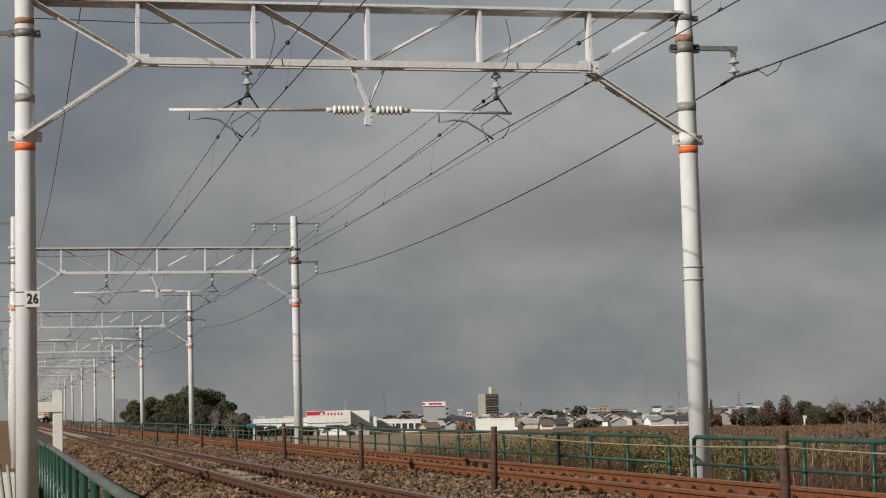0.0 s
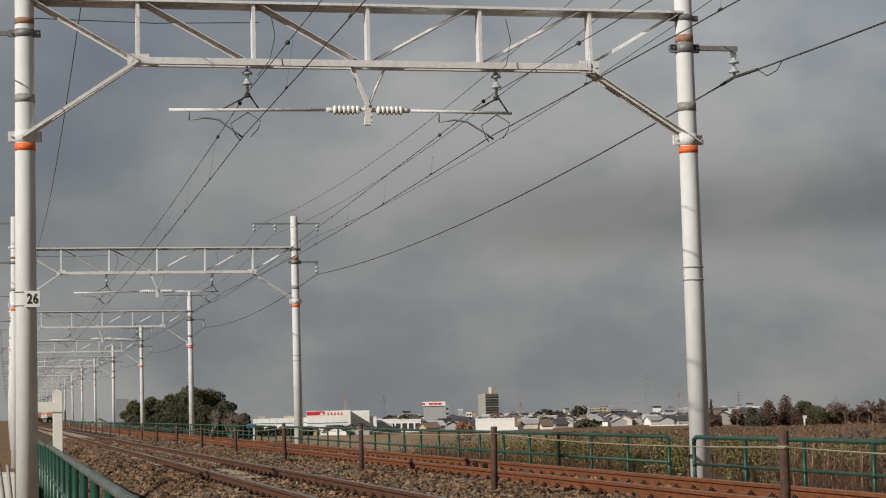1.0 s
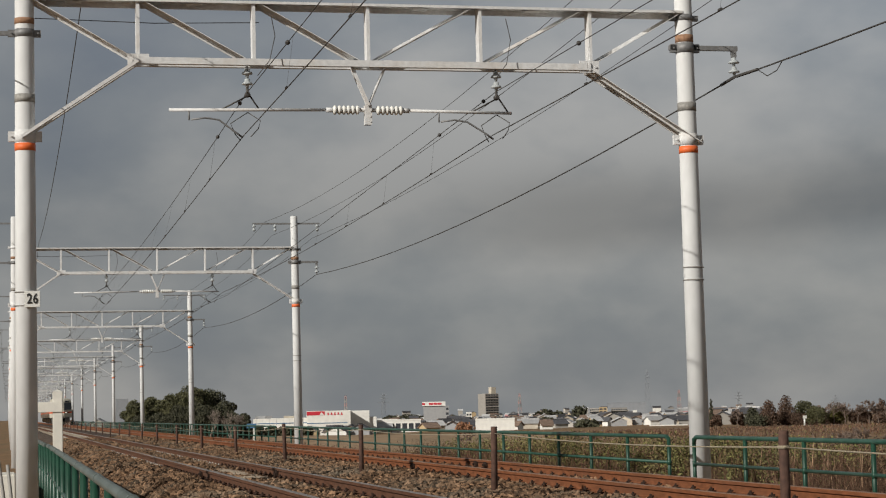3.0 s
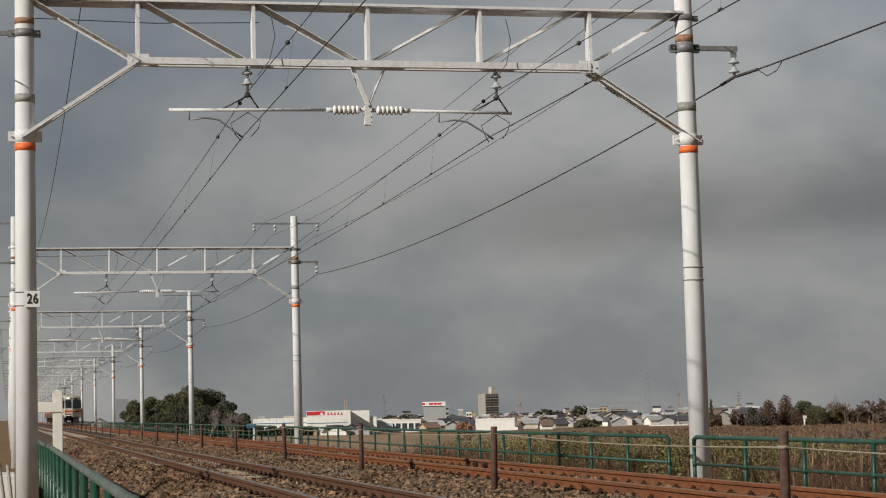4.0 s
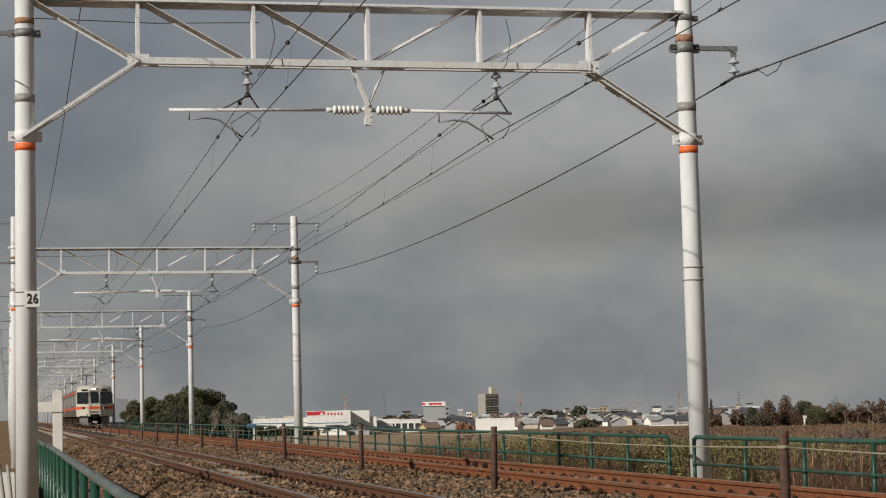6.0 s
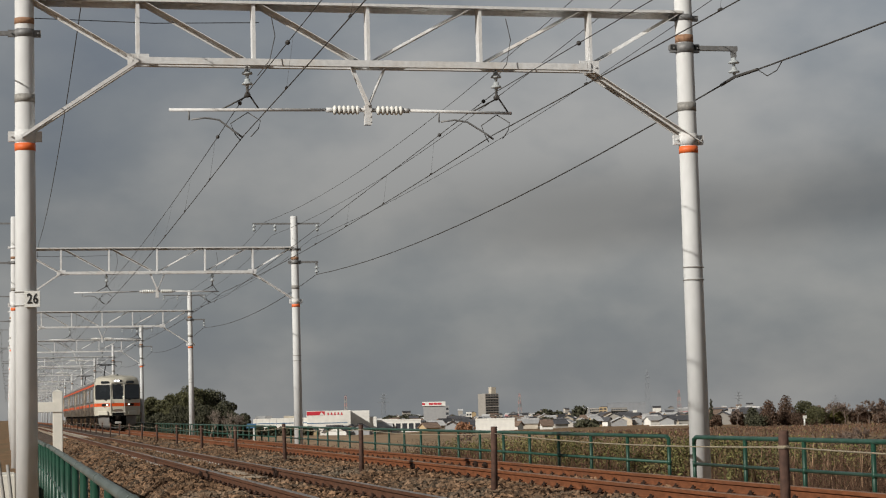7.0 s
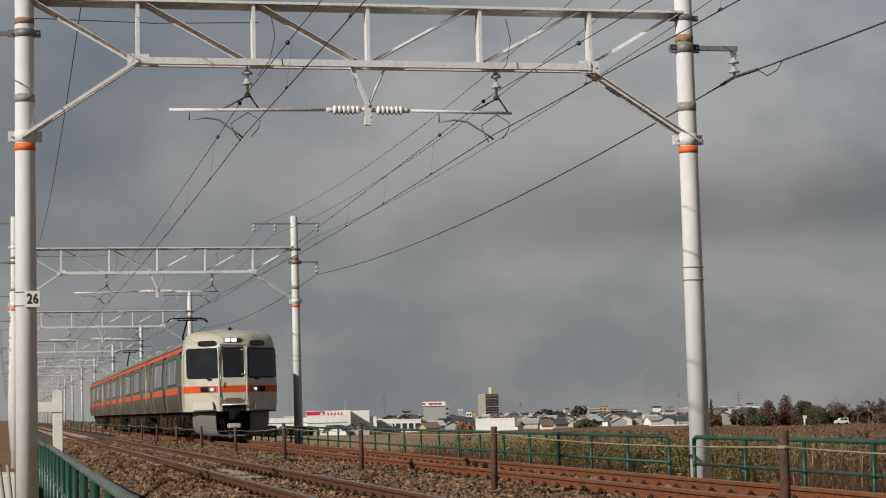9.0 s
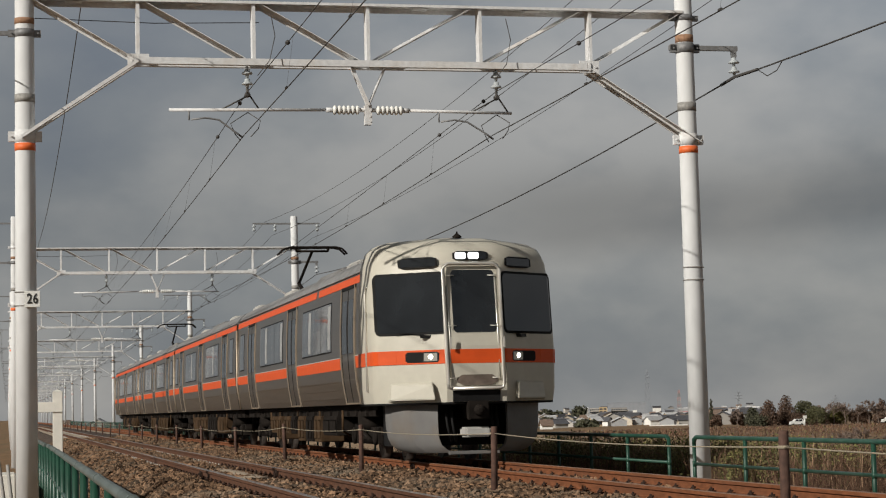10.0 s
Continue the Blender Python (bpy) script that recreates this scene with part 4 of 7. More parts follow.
def build_car(k, leading, panto):
    label = "leading stainless steel train car with cream front and lit headlamps" if leading else "stainless steel commuter train car with orange stripes"
    t = thing("train_car", label, "train car", "cars of the train")
    y0, y1 = (1.02, 19.86) if leading else (0.24, 19.86)
    part("body", loft_body(y0, y1, 0.94, 3.14), "stainless", t)
    part("roof", loft_body(y0, y1, 3.14, 3.6), "roof", t, "grey painted roof")
    bm = bmesh.new()
    for s in (-1, 1):
        tube(bm, [(s * 1.43, y0, 3.27), (s * 1.43, y1, 3.27)], 0.02, 6)
    part("gutter", bm, "roof", t)
    for ya, yb, h in ((6.5, 9.6, 0.13), (13.2, 14.4, 0.06)) if panto else ((8.3, 11.6, 0.13), (15.2, 16.6, 0.06)):
        bm = bmesh.new()
        v = box(bm, -0.92, 0.92, ya, yb, 3.46, 3.58 + h)
        part("roof_unit", bm, "roof", t, "grey roof unit", bevel=0.05)
    for yy in (3.6, 12.2, 18.2):
        bm = bmesh.new()
        box(bm, -1.10, -0.72, yy, yy + 1.3, 3.44, 3.64)
        part("roof_vent", bm, "roofbox", t, bevel=0.04)
    if panto:
        pantograph(t, 16.3)
    # sides
    doors = ((1.95, 3.30), (9.05, 10.35), (16.1, 17.45))
    panes = ((4.45, 8.15), (11.1, 15.05), (18.35, 19.25))
    if not leading:
        doors = ((2.3, 3.6), (9.3, 10.6), (16.3, 17.6))
        panes = ((0.8, 1.6), (4.6, 8.3), (11.5, 15.2), (18.4, 19.3))
    for s in (-1, 1):
        for a, b in doors:
            d = side_patch("door", a, b, 1.02, 2.93, "doorsteel", t, s, 0.004, "sliding stainless door", 6)
            mid = (a + b) / 2
            for ya, yb in ((a + 0.12, mid - 0.09), (mid + 0.09, b - 0.12)):
                side_patch("door_window", ya, yb, 1.85, 2.75, "cabglass", d, s, 0.009)
            side_patch("door_seam", mid - 0.012, mid + 0.012, 1.03, 2.92, "rubber", d, s, 0.010, steps=6)
            for ya, mm in ((a - 0.07, "frame"), (b, "frame")):
                side_patch("door_post", ya, ya + 0.07, 1.00, 2.98, mm, d, s, 0.022, steps=6)
            for ya in (a + 0.001, b - 0.065):
                side_patch("door_gap", ya, ya + 0.064, 1.02, 2.93, "rubber", d, s, 0.006, steps=6)
            side_patch("door_header", a - 0.07, b + 0.07, 2.93, 2.99, "rubber", d, s, 0.018, steps=1)
            side_patch("door_step", a - 0.04, b + 0.04, 0.995, 1.02, "frame", d, s, 0.03, steps=1)
        for a, b in panes:
            w = side_patch("window", a, b, 1.92, 2.82, "rubber", t, s, 0.004)
            n = max(1, round((b - a) / 1.25))
            for i in range(n):
                ya, yb = a + 0.02 + (b - a - 0.04) * i / n, a + 0.02 + (b - a - 0.04) * (i + 1) / n
                side_patch("pane", ya + 0.012, yb - 0.012, 1.945, 2.795, "sideglass", w, s, 0.009)
                if (i + k) % 2 == 0 and b - a > 2:
                    side_patch("blind", ya + 0.06, ya + 0.36, 1.98, 2.76, "blind", w, s, 0.012, "pale drawn blind")
        edges = [y0 + (0.0 if leading else 0.02)] + [q for a, b in doors for q in (a - 0.08, b + 0.08)] + [y1 - 0.02]
        for ya, yb in zip(edges[0::2], edges[1::2]):
            side_patch("lower_stripe", ya, yb, 1.595, 1.79, "stripe", t, s, 0.005, "orange stripe")
            side_patch("stripe_edge", ya, yb, 1.79, 1.805, "chrome", t, s, 0.006, steps=1)
            for z in (1.10, 1.24, 1.38):
                side_patch("bead", ya, yb, z, z + 0.018, "stainless", t, s, 0.012, steps=1)
        side_patch("upper_stripe", y0, y0 + 5.1, 2.99, 3.12, "stripe", t, s, 0.006, "orange stripe under the eaves")
        side_patch("upper_stripe", y0 + 5.4, y1, 2.99, 3.12, "stripe", t, s, 0.006, "orange stripe under the eaves")
    # ends
    bm = bmesh.new()
    box(bm, -0.62, 0.62, y1, y1 + 0.25, 1.0, 3.2)
    part("gangway_bellows", bm, "rubber", t, "black rubber bellows")
    bm = bmesh.new()
    tube(bm, [(-1.40, y1 - 0.03, 1.0), (-1.50, y1 - 0.03, 1.6), (-1.49, y1 - 0.03, 3.05)], 0.03, 6)
    part("end_pipe", bm, "frame", t)
    # running gear
    bogie(t, 3.1)
    bogie(t, 17.1)
    bm = bmesh.new()
    box(bm, -1.2, 1.2, y0 + 0.4, y1 - 0.05, 0.78, 0.985)
    for yy in range(1, 19):
        beam(bm, (-1.25, yy + 0.3, 0.84), (1.25, yy + 0.3, 0.84), 0.08, 0.1)
    part("underframe", bm, "under", t)
    # added dark filler, hides the sunlit ground beyond and keeps the underside black
    bm = bmesh.new()
    box(bm, -0.34, 0.34, 4.9, 15.2, 0.22, 0.79)
    part("underfloor_duct", bm, "under", t, "dark filler box added under the floor", bevel=0.03)
    rnd = random.Random(11 + k)
    y = 5.2
    while y < 14.6:
        w = rnd.choice((0.7, 0.9, 1.2, 1.7))
        bm = bmesh.new()
        lo = rnd.choice((0.28, 0.34, 0.42))
        box(bm, -1.28, -0.35, y, y + w, lo, 0.80)
        for q in range(2):
            box(bm, -1.30, -1.27, y + 0.08 + q * (w / 2), y + w / 2 - 0.05 + q * (w / 2), lo + 0.06, 0.72)
        part("equipment_box", bm, rnd.choice(("dust", "under", "dust")), t, "dusty underfloor equipment box", bevel=0.015)
        bm = bmesh.new()
        box(bm, 0.35, 1.28, y, y + w, lo, 0.80)
        part("equipment_box", bm, "under", t, bevel=0.015)
        y += w + rnd.choice((0.12, 0.25, 0.4))
    for yy in (4.9, 7.7, 10.8, 13.6, 15.2):
        bm = bmesh.new()
        tube(bm, [(-1.22, yy, 0.9), (-1.22, yy, 0.5), (-1.0, yy + 0.2, 0.4)], 0.025, 5)
        part("pipe", bm, "dust", t)
    if leading:
        build_front(t)
    return t


def build_front(t):
    # shell
    bm = bmesh.new()
    levels = [(0.985, 0.0, 1.0), (1.2, 0.0, 1.0), (1.5, 0, 1.0), (1.85, 0, 1.0), (2.3, 0, 1.0), (2.75, 0, 0.99), (3.05, 0.0, 0.975), (3.26, 0.01, 0.965), (3.40, 0.05, 0.94), (3.52, 0.12, 0.91), (3.62, 0.30, 0.84), (3.70, 0.66, 0.70), (3.735, 1.15, 0.54)]
    rings = []
    for z, back, sc in levels:
        ring = []
        for x, y in ARC:
            yy = min(y + nose_back(z) + back, 1.1)
            if y > 1.1:
                yy = 1.15
            w = min(1.0, 0.975 + (z - 0.94) * 0.08) if z < 3.0 else sc
            ring.append(bm.verts.new((x * w, yy, z)))
        rings.append(ring)
    n = len(ARC)
    for a, b in zip(rings, rings[1:]):
        for k in range(n - 1):
            f = bm.faces.new((a[k], a[k + 1], b[k + 1], b[k]))
            f.smooth = True
    # crisp folds where the raked facets meet the flat middle, up to the brow
    bm.edges.ensure_lookup_table()
    for a, b in zip(rings[:8], rings[1:8]):
        for k in (7, n - 8):
            bm.edges.get((a[k], b[k])).smooth = False
    bm.faces.new(rings[0])
    f = bm.faces.new(rings[-1])
    part("front_shell", bm, "cream", t, "cream moulded front shell")
    # smooth dome that joins the roof
    bm = bmesh.new()
    secs = [(0.30, 0.50, 0.085), (0.9, 0.85, 0.14), (1.6, 1.05, 0.19), (2.6, 1.10, 0.20), (3.2, 1.05, 0.13)]
    rr = []
    for y, w, h in secs:
        rr.append([bm.verts.new((w * u, y, 3.645 + h - (0.16 + 0.1 * abs(u)) * u * u * w)) for u in (-1, -0.6, -0.25, 0, 0.25, 0.6, 1)])
    for a, b in zip(rr, rr[1:]):
        for k in range(6):
            bm.faces.new((a[k], a[k + 1], b[k + 1], b[k])).smooth = True
    part("roof_dome", bm, "cream", t, "cream roof dome behind the front")
    # windows
    for x0, x1 in ((-1.50, -0.47), (0.47, 1.52)):
        g = front_patch("cab_window_seal", x0, x1, 2.08, 3.10, "rubber", t, 0.010, nx=40, nz=8, corner=0.08)
        front_patch("cab_window", x0 + 0.035, x1 - 0.035, 2.12, 3.06, "cabglass", g, 0.016, "dark cab windscreen", nx=40, nz=8, corner=0.06)
    for x0, x1 in ((-1.12, -0.56), (0.58, 1.12)):
        g = front_patch("sign_box", x0, x1, 3.17, 3.345, "rubber", t, 0.030, "dark destination box", corner=0.03)
        front_patch("sign_glass", x0 + 0.03, x1 - 0.03, 3.195, 3.32, "cabglass", g, 0.036)
    # roof lamps
    g = front_patch("lamp_housing", -0.30, 0.29, 3.28, 3.43, "rubber", t, 0.02, "black roof lamp housing", corner=0.03)
    for x0, x1 in ((-0.265, -0.085), (-0.05, 0.13)):
        front_patch("roof_lamp", x0, x1, 3.30, 3.41, "led", g, 0.028, "lit white roof lamp", corner=0.02)
    front_patch("sensor_glass", 0.15, 0.25, 3.30, 3.41, "cabglass", g, 0.028)
    # stripe and headlamps
    for x0, x1 in ((-1.553, -0.47), (0.47, 1.553)):
        front_patch("front_stripe", x0, x1, 1.605, 1.83, "stripe", t, 0.012, "orange stripe", nx=28)
        bm = bmesh.new()
        s = 1 if x0 > 0 else -1
        band = [[bm.verts.new((s * (abs(x) + o), min(y, 1.12) + nose_back(1.7) - o * 0.4, z)) for x, y in ARC[:6]] for o, z in ((0.014, 1.605), (0.014, 1.83), (-0.02, 1.83), (-0.02, 1.605))]
        for i in range(4):
            p, q = band[i], band[(i + 1) % 4]
            for k in range(5):
                bm.faces.new((p[k], p[k + 1], q[k + 1], q[k]))
        for k in (0, 5):
            bm.faces.new([p[k] for p in band])
        part("corner_stripe", bm, "stripe", t, "orange stripe")
    for x0, x1, lx in ((-1.08, -0.60, -0.72), (0.62, 1.10, 0.74)):
        g = front_patch("headlamp_case", x0, x1, 1.63, 1.80, "rubber", t, 0.016, "black headlamp case", nx=16, nz=4, corner=0.03)
        front_patch("lamp_reflector", lx - 0.10, lx + 0.09, 1.65, 1.78, "reflector", g, 0.020)
        bm = bmesh.new()
        lathe(bm, (lx, front_y(lx, 1.72) - 0.018, 1.72), (0, -1, 0), [(0, 0.040), (0.015, 0.038), (0.025, 0.025)], 14)
        part("headlamp", bm, "lamp", g, "lit headlamp")
    # gangway door with its pipe frame
    g = front_patch("gangway_door", -0.43, 0.43, 1.24, 3.18, "cream", t, 0.014, "cream end door", nx=6, nz=6)
    front_patch("door_stripe", -0.43, 0.43, 1.605, 1.83, "stripe", g, 0.018)
    front_patch("door_glass", -0.36, 0.36, 2.10, 3.12, "cabglass", g, 0.020, "dark door window", nx=24, nz=8, corner=0.06)
    front_patch("door_sill_plate", -0.34, 0.34, 1.25, 1.42, "sillplate", g, 0.030, "brown fold-down plate", corner=0.06)
    bm = bmesh.new()
    yf = -1.00
    pts = [(-0.40, 1.20), (-0.46, 1.22), (-0.48, 1.28), (-0.48, 3.12), (-0.45, 3.19), (-0.38, 3.22), (0.38, 3.22), (0.45, 3.19), (0.48, 3.12), (0.48, 1.28), (0.46, 1.22), (0.40, 1.20), (-0.40, 1.20)]
    tube(bm, [(x * 0.97 - 0.03, yf + nose_back(z), z) for x, z in pts], 0.030, 8)
    part("gangway_frame", bm, "chrome", t, "pale pipe frame round the end door")
    bm = bmesh.new()
    for s in (-1, 1):
        tube(bm, [(s * 0.40 - 0.03, yf + 0.06 + nose_back(z), z) for z in (1.35, 2.0, 3.05)], 0.014, 6)
        for z in (1.36, 2.2, 3.02):
            tube(bm, [(s * 0.44 - 0.03, yf + nose_back(z), z), (s * 0.28 - 0.03, yf + 0.05 + nose_back(z), z + 0.01)], 0.010, 5)
        box(bm, s * 0.44 - 0.015, s * 0.44 + 0.015, yf - 0.03, yf, 1.85, 2.02)
    part("door_handrail", bm, "chrome", t)
    # black panel paints the shaded cut-out round the coupler, below the door
    front_patch("coupler_recess", -0.40, 0.38, 0.99, 1.18, "rubber", t, 0.020, "black panel painted as the shaded opening round the coupler")
    # corner grab rails and posts
    for s in (-1, 1):
        bm = bmesh.new()
        tube(bm, [(s * 1.50, 0.30, 1.15), (s * 1.57, 0.30, 1.2), (s * 1.57, 0.36, 2.9), (s * 1.50, 0.36, 2.95)], 0.020, 6)
        part("grab_rail", bm, "chrome", t)
    for x in (-0.78, 0.80):
        bm = bmesh.new()
        box(bm, x - 0.09, x + 0.09, front_y(x, 2.05) - 0.06, front_y(x, 2.05), 2.02, 2.07)
        tube(bm, [(x, front_y(x, 2.05) - 0.05, 2.06), (x - 0.25, front_y(x - 0.25, 2.1) - 0.035, 2.11), (x - 0.45 if x < 0 else x + 0.4, front_y(x - 0.4 if x < 0 else x + 0.4, 2.1) - 0.03, 2.10)], 0.011, 5)
        part("wiper", bm, "rubber", t)
    bm = bmesh.new()
    pts = [(x * 0.972, y + nose_back(0.985) + 0.03, 0.968) for x, y in ARC]
    tube(bm, pts, 0.022, 6)
    part("lower_seam", bm, "rubber", t, "dark gap above the skirt")
    # lower steps
    for a, b in ((-1.34, -0.66), (0.66, 1.30)):
        bm = bmesh.new()
        ya, yb = front_y(a, 1.1) + 0.06, front_y(b, 1.1) + 0.06
        v = [bm.verts.new(p) for p in ((a, ya, 1.0), (b, yb, 1.0), (b - 0.03, yb - 0.19, 1.03), (a + 0.03, ya - 0.19, 1.03), (a + 0.02, ya, 1.33), (b - 0.02, yb, 1.33), (b - 0.06, yb - 0.15, 1.28), (a + 0.04, ya - 0.15, 1.28))]
        for f in ((0, 1, 2, 3), (7, 6, 5, 4), (3, 2, 6, 7), (2, 1, 5, 6), (1, 0, 4, 5), (0, 3, 7, 4)):
            bm.faces.new([v[i] for i in f])
        part("front_step", bm, "cream", t, bevel=0.012)
    # skirt: a flat front, a turned corner and a side wall, with a rounded foot
    for s in (-1, 1):
        bm = bmesh.new()
        rows = []
        for z, cut, inner in ((0.96, 0.0, 0.58), (0.62, 0.01, 0.58), (0.42, 0.04, 0.57), (0.30, 0.10, 0.53), (0.22, 0.20, 0.44), (0.17, 0.34, 0.30)):
            w = 1.29 - cut
            plan = [(w, 0.22), (w, 0.06), (w - 0.07, -0.12), (w - 0.22, -0.30), (w - 0.30, -0.36)]
            front = w - 0.30
            plan += [(front + (inner - front) * u, -0.36 - 0.26 * u) for u in (0.35, 0.7, 1.0)]
            rows.append([(s * x, y + 0.06 - cut * 0.25, z) for x, y in plan])
        outer = [[bm.verts.new(p) for p in r] for r in rows]
        inn = [[bm.verts.new((p[0] * 0.97, p[1] + 0.05, p[2])) for p in r] for r in rows]
        m = len(rows[0]) - 1
        for grid in (outer, inn):
            for a, b in zip(grid, grid[1:]):
                for i in range(m):
                    bm.faces.new((a[i], a[i + 1], b[i + 1], b[i])).smooth = True
        for i in range(m):
            for j in (0, -1):
                bm.faces.new((outer[j][i], outer[j][i + 1], inn[j][i + 1], inn[j][i]))
        for j in range(len(rows) - 1):
            for i in (0, -1):
                bm.faces.new((outer[j][i], outer[j + 1][i], inn[j + 1][i], inn[j][i]))
        for a, b in zip(outer, outer[1:]):
            for i in (4, 7):
                bm.edges.get((a[i], b[i])).smooth = False
        part("skirt", bm, "skirt", t, "grey-white front skirt")
    bm = bmesh.new()
    box(bm, -0.42, 0.42, -0.66, -0.56, 0.14, 0.20)
    part("skirt_bar", bm, "skirt", t, bevel=0.01)
    bm = bmesh.new()
    box(bm, -1.15, 1.15, 0.10, 1.2, 0.28, 0.98)
    part("buffer_beam", bm, "rubber", t)
    bm = bmesh.new()
    box(bm, -0.13, 0.13, -0.95, 0.2, 0.72, 0.98)
    box(bm, -0.17, 0.17, -1.02, -0.84, 0.70, 1.0)
    lathe(bm, (0.0, -1.02, 0.85), (0, -1, 0), [(0, 0.10), (0.06, 0.09), (0.10, 0.05)], 12)
    part("coupler", bm, "under", t, "dark tight-lock coupler", bevel=0.015)
    bm = bmesh.new()
    box(bm, -0.20, 0.22, -0.90, -0.45, 0.42, 0.58)
    part("electric_coupler", bm, "roofbox", t, "grey electric coupler box", bevel=0.03)
    for x in (-0.42, -0.33, 0.33, 0.42):
        bm = bmesh.new()
        tube(bm, [(x, -0.4, 0.92), (x, -0.55, 0.6), (x * 0.8, -0.45, 0.35), (x * 0.6, -0.2, 0.5)], 0.022, 6)
        part("brake_hose", bm, "rubber", t)
    bm = bmesh.new()
    lathe(bm, (0.05, 0.5, 3.66), (0, 0, 1), [(0, 0.05), (0.08, 0.03), (0.10, 0.09), (0.13, 0.06), (0.17, 0.015), (0.2, 0.012)], 10)
    part("antenna", bm, "under", t)


def build_cars():
    return [build_car(0, True, True), build_car(1, False, False), build_car(2, False, True), build_car(3, False, False)]


cars = build_cars()


# ---- plants ----
M.update(
    bark=mat("brown_bark", (0.10, 0.075, 0.055), 0.95, scale=8, vary=0.3),
    palebark=mat("pale_bark", (0.20, 0.165, 0.135), 0.9, scale=8, vary=0.25),
    twig=mat("grey_brown_twigs", (0.17, 0.125, 0.10), 0.95, scale=5, vary=0.3, island=0.3),
    evergreen=mat("dark_evergreen_leaf", (0.088, 0.086, 0.036), 0.75, scale=0.8, vary=0.3, island=0.5, stain=(0.060, 0.062, 0.028), stain_scale=0.25, stain_amount=0.7),
    darkgreen=mat("deep_green_leaf", (0.058, 0.058, 0.032), 0.8, scale=0.8, vary=0.3, island=0.5),
    cedar=mat("rusty_cedar_leaf", (0.105, 0.062, 0.040), 0.85, scale=0.8, vary=0.3, island=0.45),
    yellowgreen=mat("yellow_green_leaf", (0.115, 0.105, 0.030), 0.8, scale=0.8, vary=0.3, island=0.5),
    autumn=mat("tawny_leaf", (0.30, 0.15, 0.08), 0.85, scale=0.8, vary=0.3, island=0.4),
    shrub=mat("olive_shrub_leaf", (0.155, 0.150, 0.050), 0.8, scale=0.6, vary=0.35, island=0.6, stain=(0.19, 0.115, 0.055), stain_scale=0.35, stain_amount=0.75),
    reed=mat("dry_reed", (0.125, 0.064, 0.039), 0.9, scale=2, vary=0.3, island=0.5, stain=(0.085, 0.062, 0.032), stain_scale=0.3, stain_amount=0.7),
    straw=mat("pale_straw", (0.26, 0.165, 0.10), 0.9, scale=2, vary=0.2, island=0.35),
)


def leaf_cloud(blobs, count, size, seed, flat=1.0):
    """Leaf clumps as small bent quads on and inside a set of ellipsoids (centre, radii)."""
    rnd = np.random.RandomState(seed)
    vol = np.array([b[1][0] * b[1][1] * b[1][2] for b in blobs]) ** 0.67
    pick = rnd.choice(len(blobs), count, p=vol / vol.sum())
    c = np.array([b[0] for b in blobs])[pick]
    r = np.array([b[1] for b in blobs])[pick]
    d = rnd.normal(size=(count, 3))
    d /= np.linalg.norm(d, axis=1)[:, None]
    k = rnd.uniform(0.45, 1.0, count) ** 0.5 * rnd.uniform(0.9, 1.12, count)
    p = c + d * r * k[:, None]
    a = rnd.normal(size=(count, 3))
    a /= np.linalg.norm(a, axis=1)[:, None]
    b = np.cross(a, d + 0.6 * rnd.normal(size=(count, 3)))
    b /= np.linalg.norm(b, axis=1)[:, None] + 1e-9
    s = size * rnd.uniform(0.5, 1.5, count)[:, None]
    n = np.cross(a, b)
    q = np.stack((p - a * s, p + b * s * 0.7 + n * s * 0.25, p + a * s * 1.1, p - b * s * 0.7 - n * s * 0.2), 1).reshape(-1, 3)
    f = np.arange(count * 4).reshape(-1, 4)
    return q.tolist(), f.tolist()


def limb(bm, a, b, r0, r1, n=6, bend=0.08, seed=0):
    rnd = random.Random(seed)
    a, b = Vector(a), Vector(b)
    L = (b - a).length
    m = a.lerp(b, 0.5) + Vector((rnd.uniform(-1, 1), rnd.uniform(-1, 1), rnd.uniform(-0.3, 0.6))) * L * bend
    tube(bm, [a, m, b], [r0, (r0 + r1) / 2, r1], n)


def leafy_tree(x, y, z, h, w, material, label, seed, shape="round", group="", base=0.25, count=3600, size=0.36):
    """A trunk with limbs and a crown of many leaf clumps with an uneven outline."""
    t = thing("tree", label, "tree", group, pose(x, y, z))
    rnd = random.Random(seed)
    bm = bmesh.new()
    limb(bm, (0, 0, -0.3), (0, 0, h * 0.6), h * 0.03, h * 0.012, 8, 0.03, seed)
    blobs = []
    nb = 15
    for i in range(nb):
        u = (i + 0.5) / nb
        a = i * 2.4 + rnd.uniform(-0.5, 0.5)
        if shape == "cone":
            zz = h * (base + (0.93 - base) * u)
            rad = w * 0.5 * (1 - u) ** 0.8 * 0.75 + 0.12 * w
            dist = rad * 0.55
        else:
            zz = h * (base + (0.90 - base) * (0.15 + 0.8 * u))
            env = math.sqrt(max(0.06, 1 - (2 * (0.12 + 0.80 * u) - 0.85) ** 2))
            dist = w * 0.5 * env * rnd.uniform(0.45, 0.80)
            rad = w * rnd.uniform(0.17, 0.25)
        c = (math.cos(a) * dist, math.sin(a) * dist, zz)
        blobs.append((c, (rad, rad, rad * (0.8 if shape != "cone" else 0.9))))
        limb(bm, (0, 0, min(zz * 0.7, h * 0.55)), c, h * 0.010, h * 0.003, 5, 0.1, seed + i)
    if shape != "cone":
        blobs.append(((0, 0, h * 0.72), (w * 0.3, w * 0.3, h * 0.2)))
    part("trunk", bm, "bark", t)
    v, f = leaf_cloud(blobs, count, size, seed)
    raw("crown", v, f, material, t)
    return t


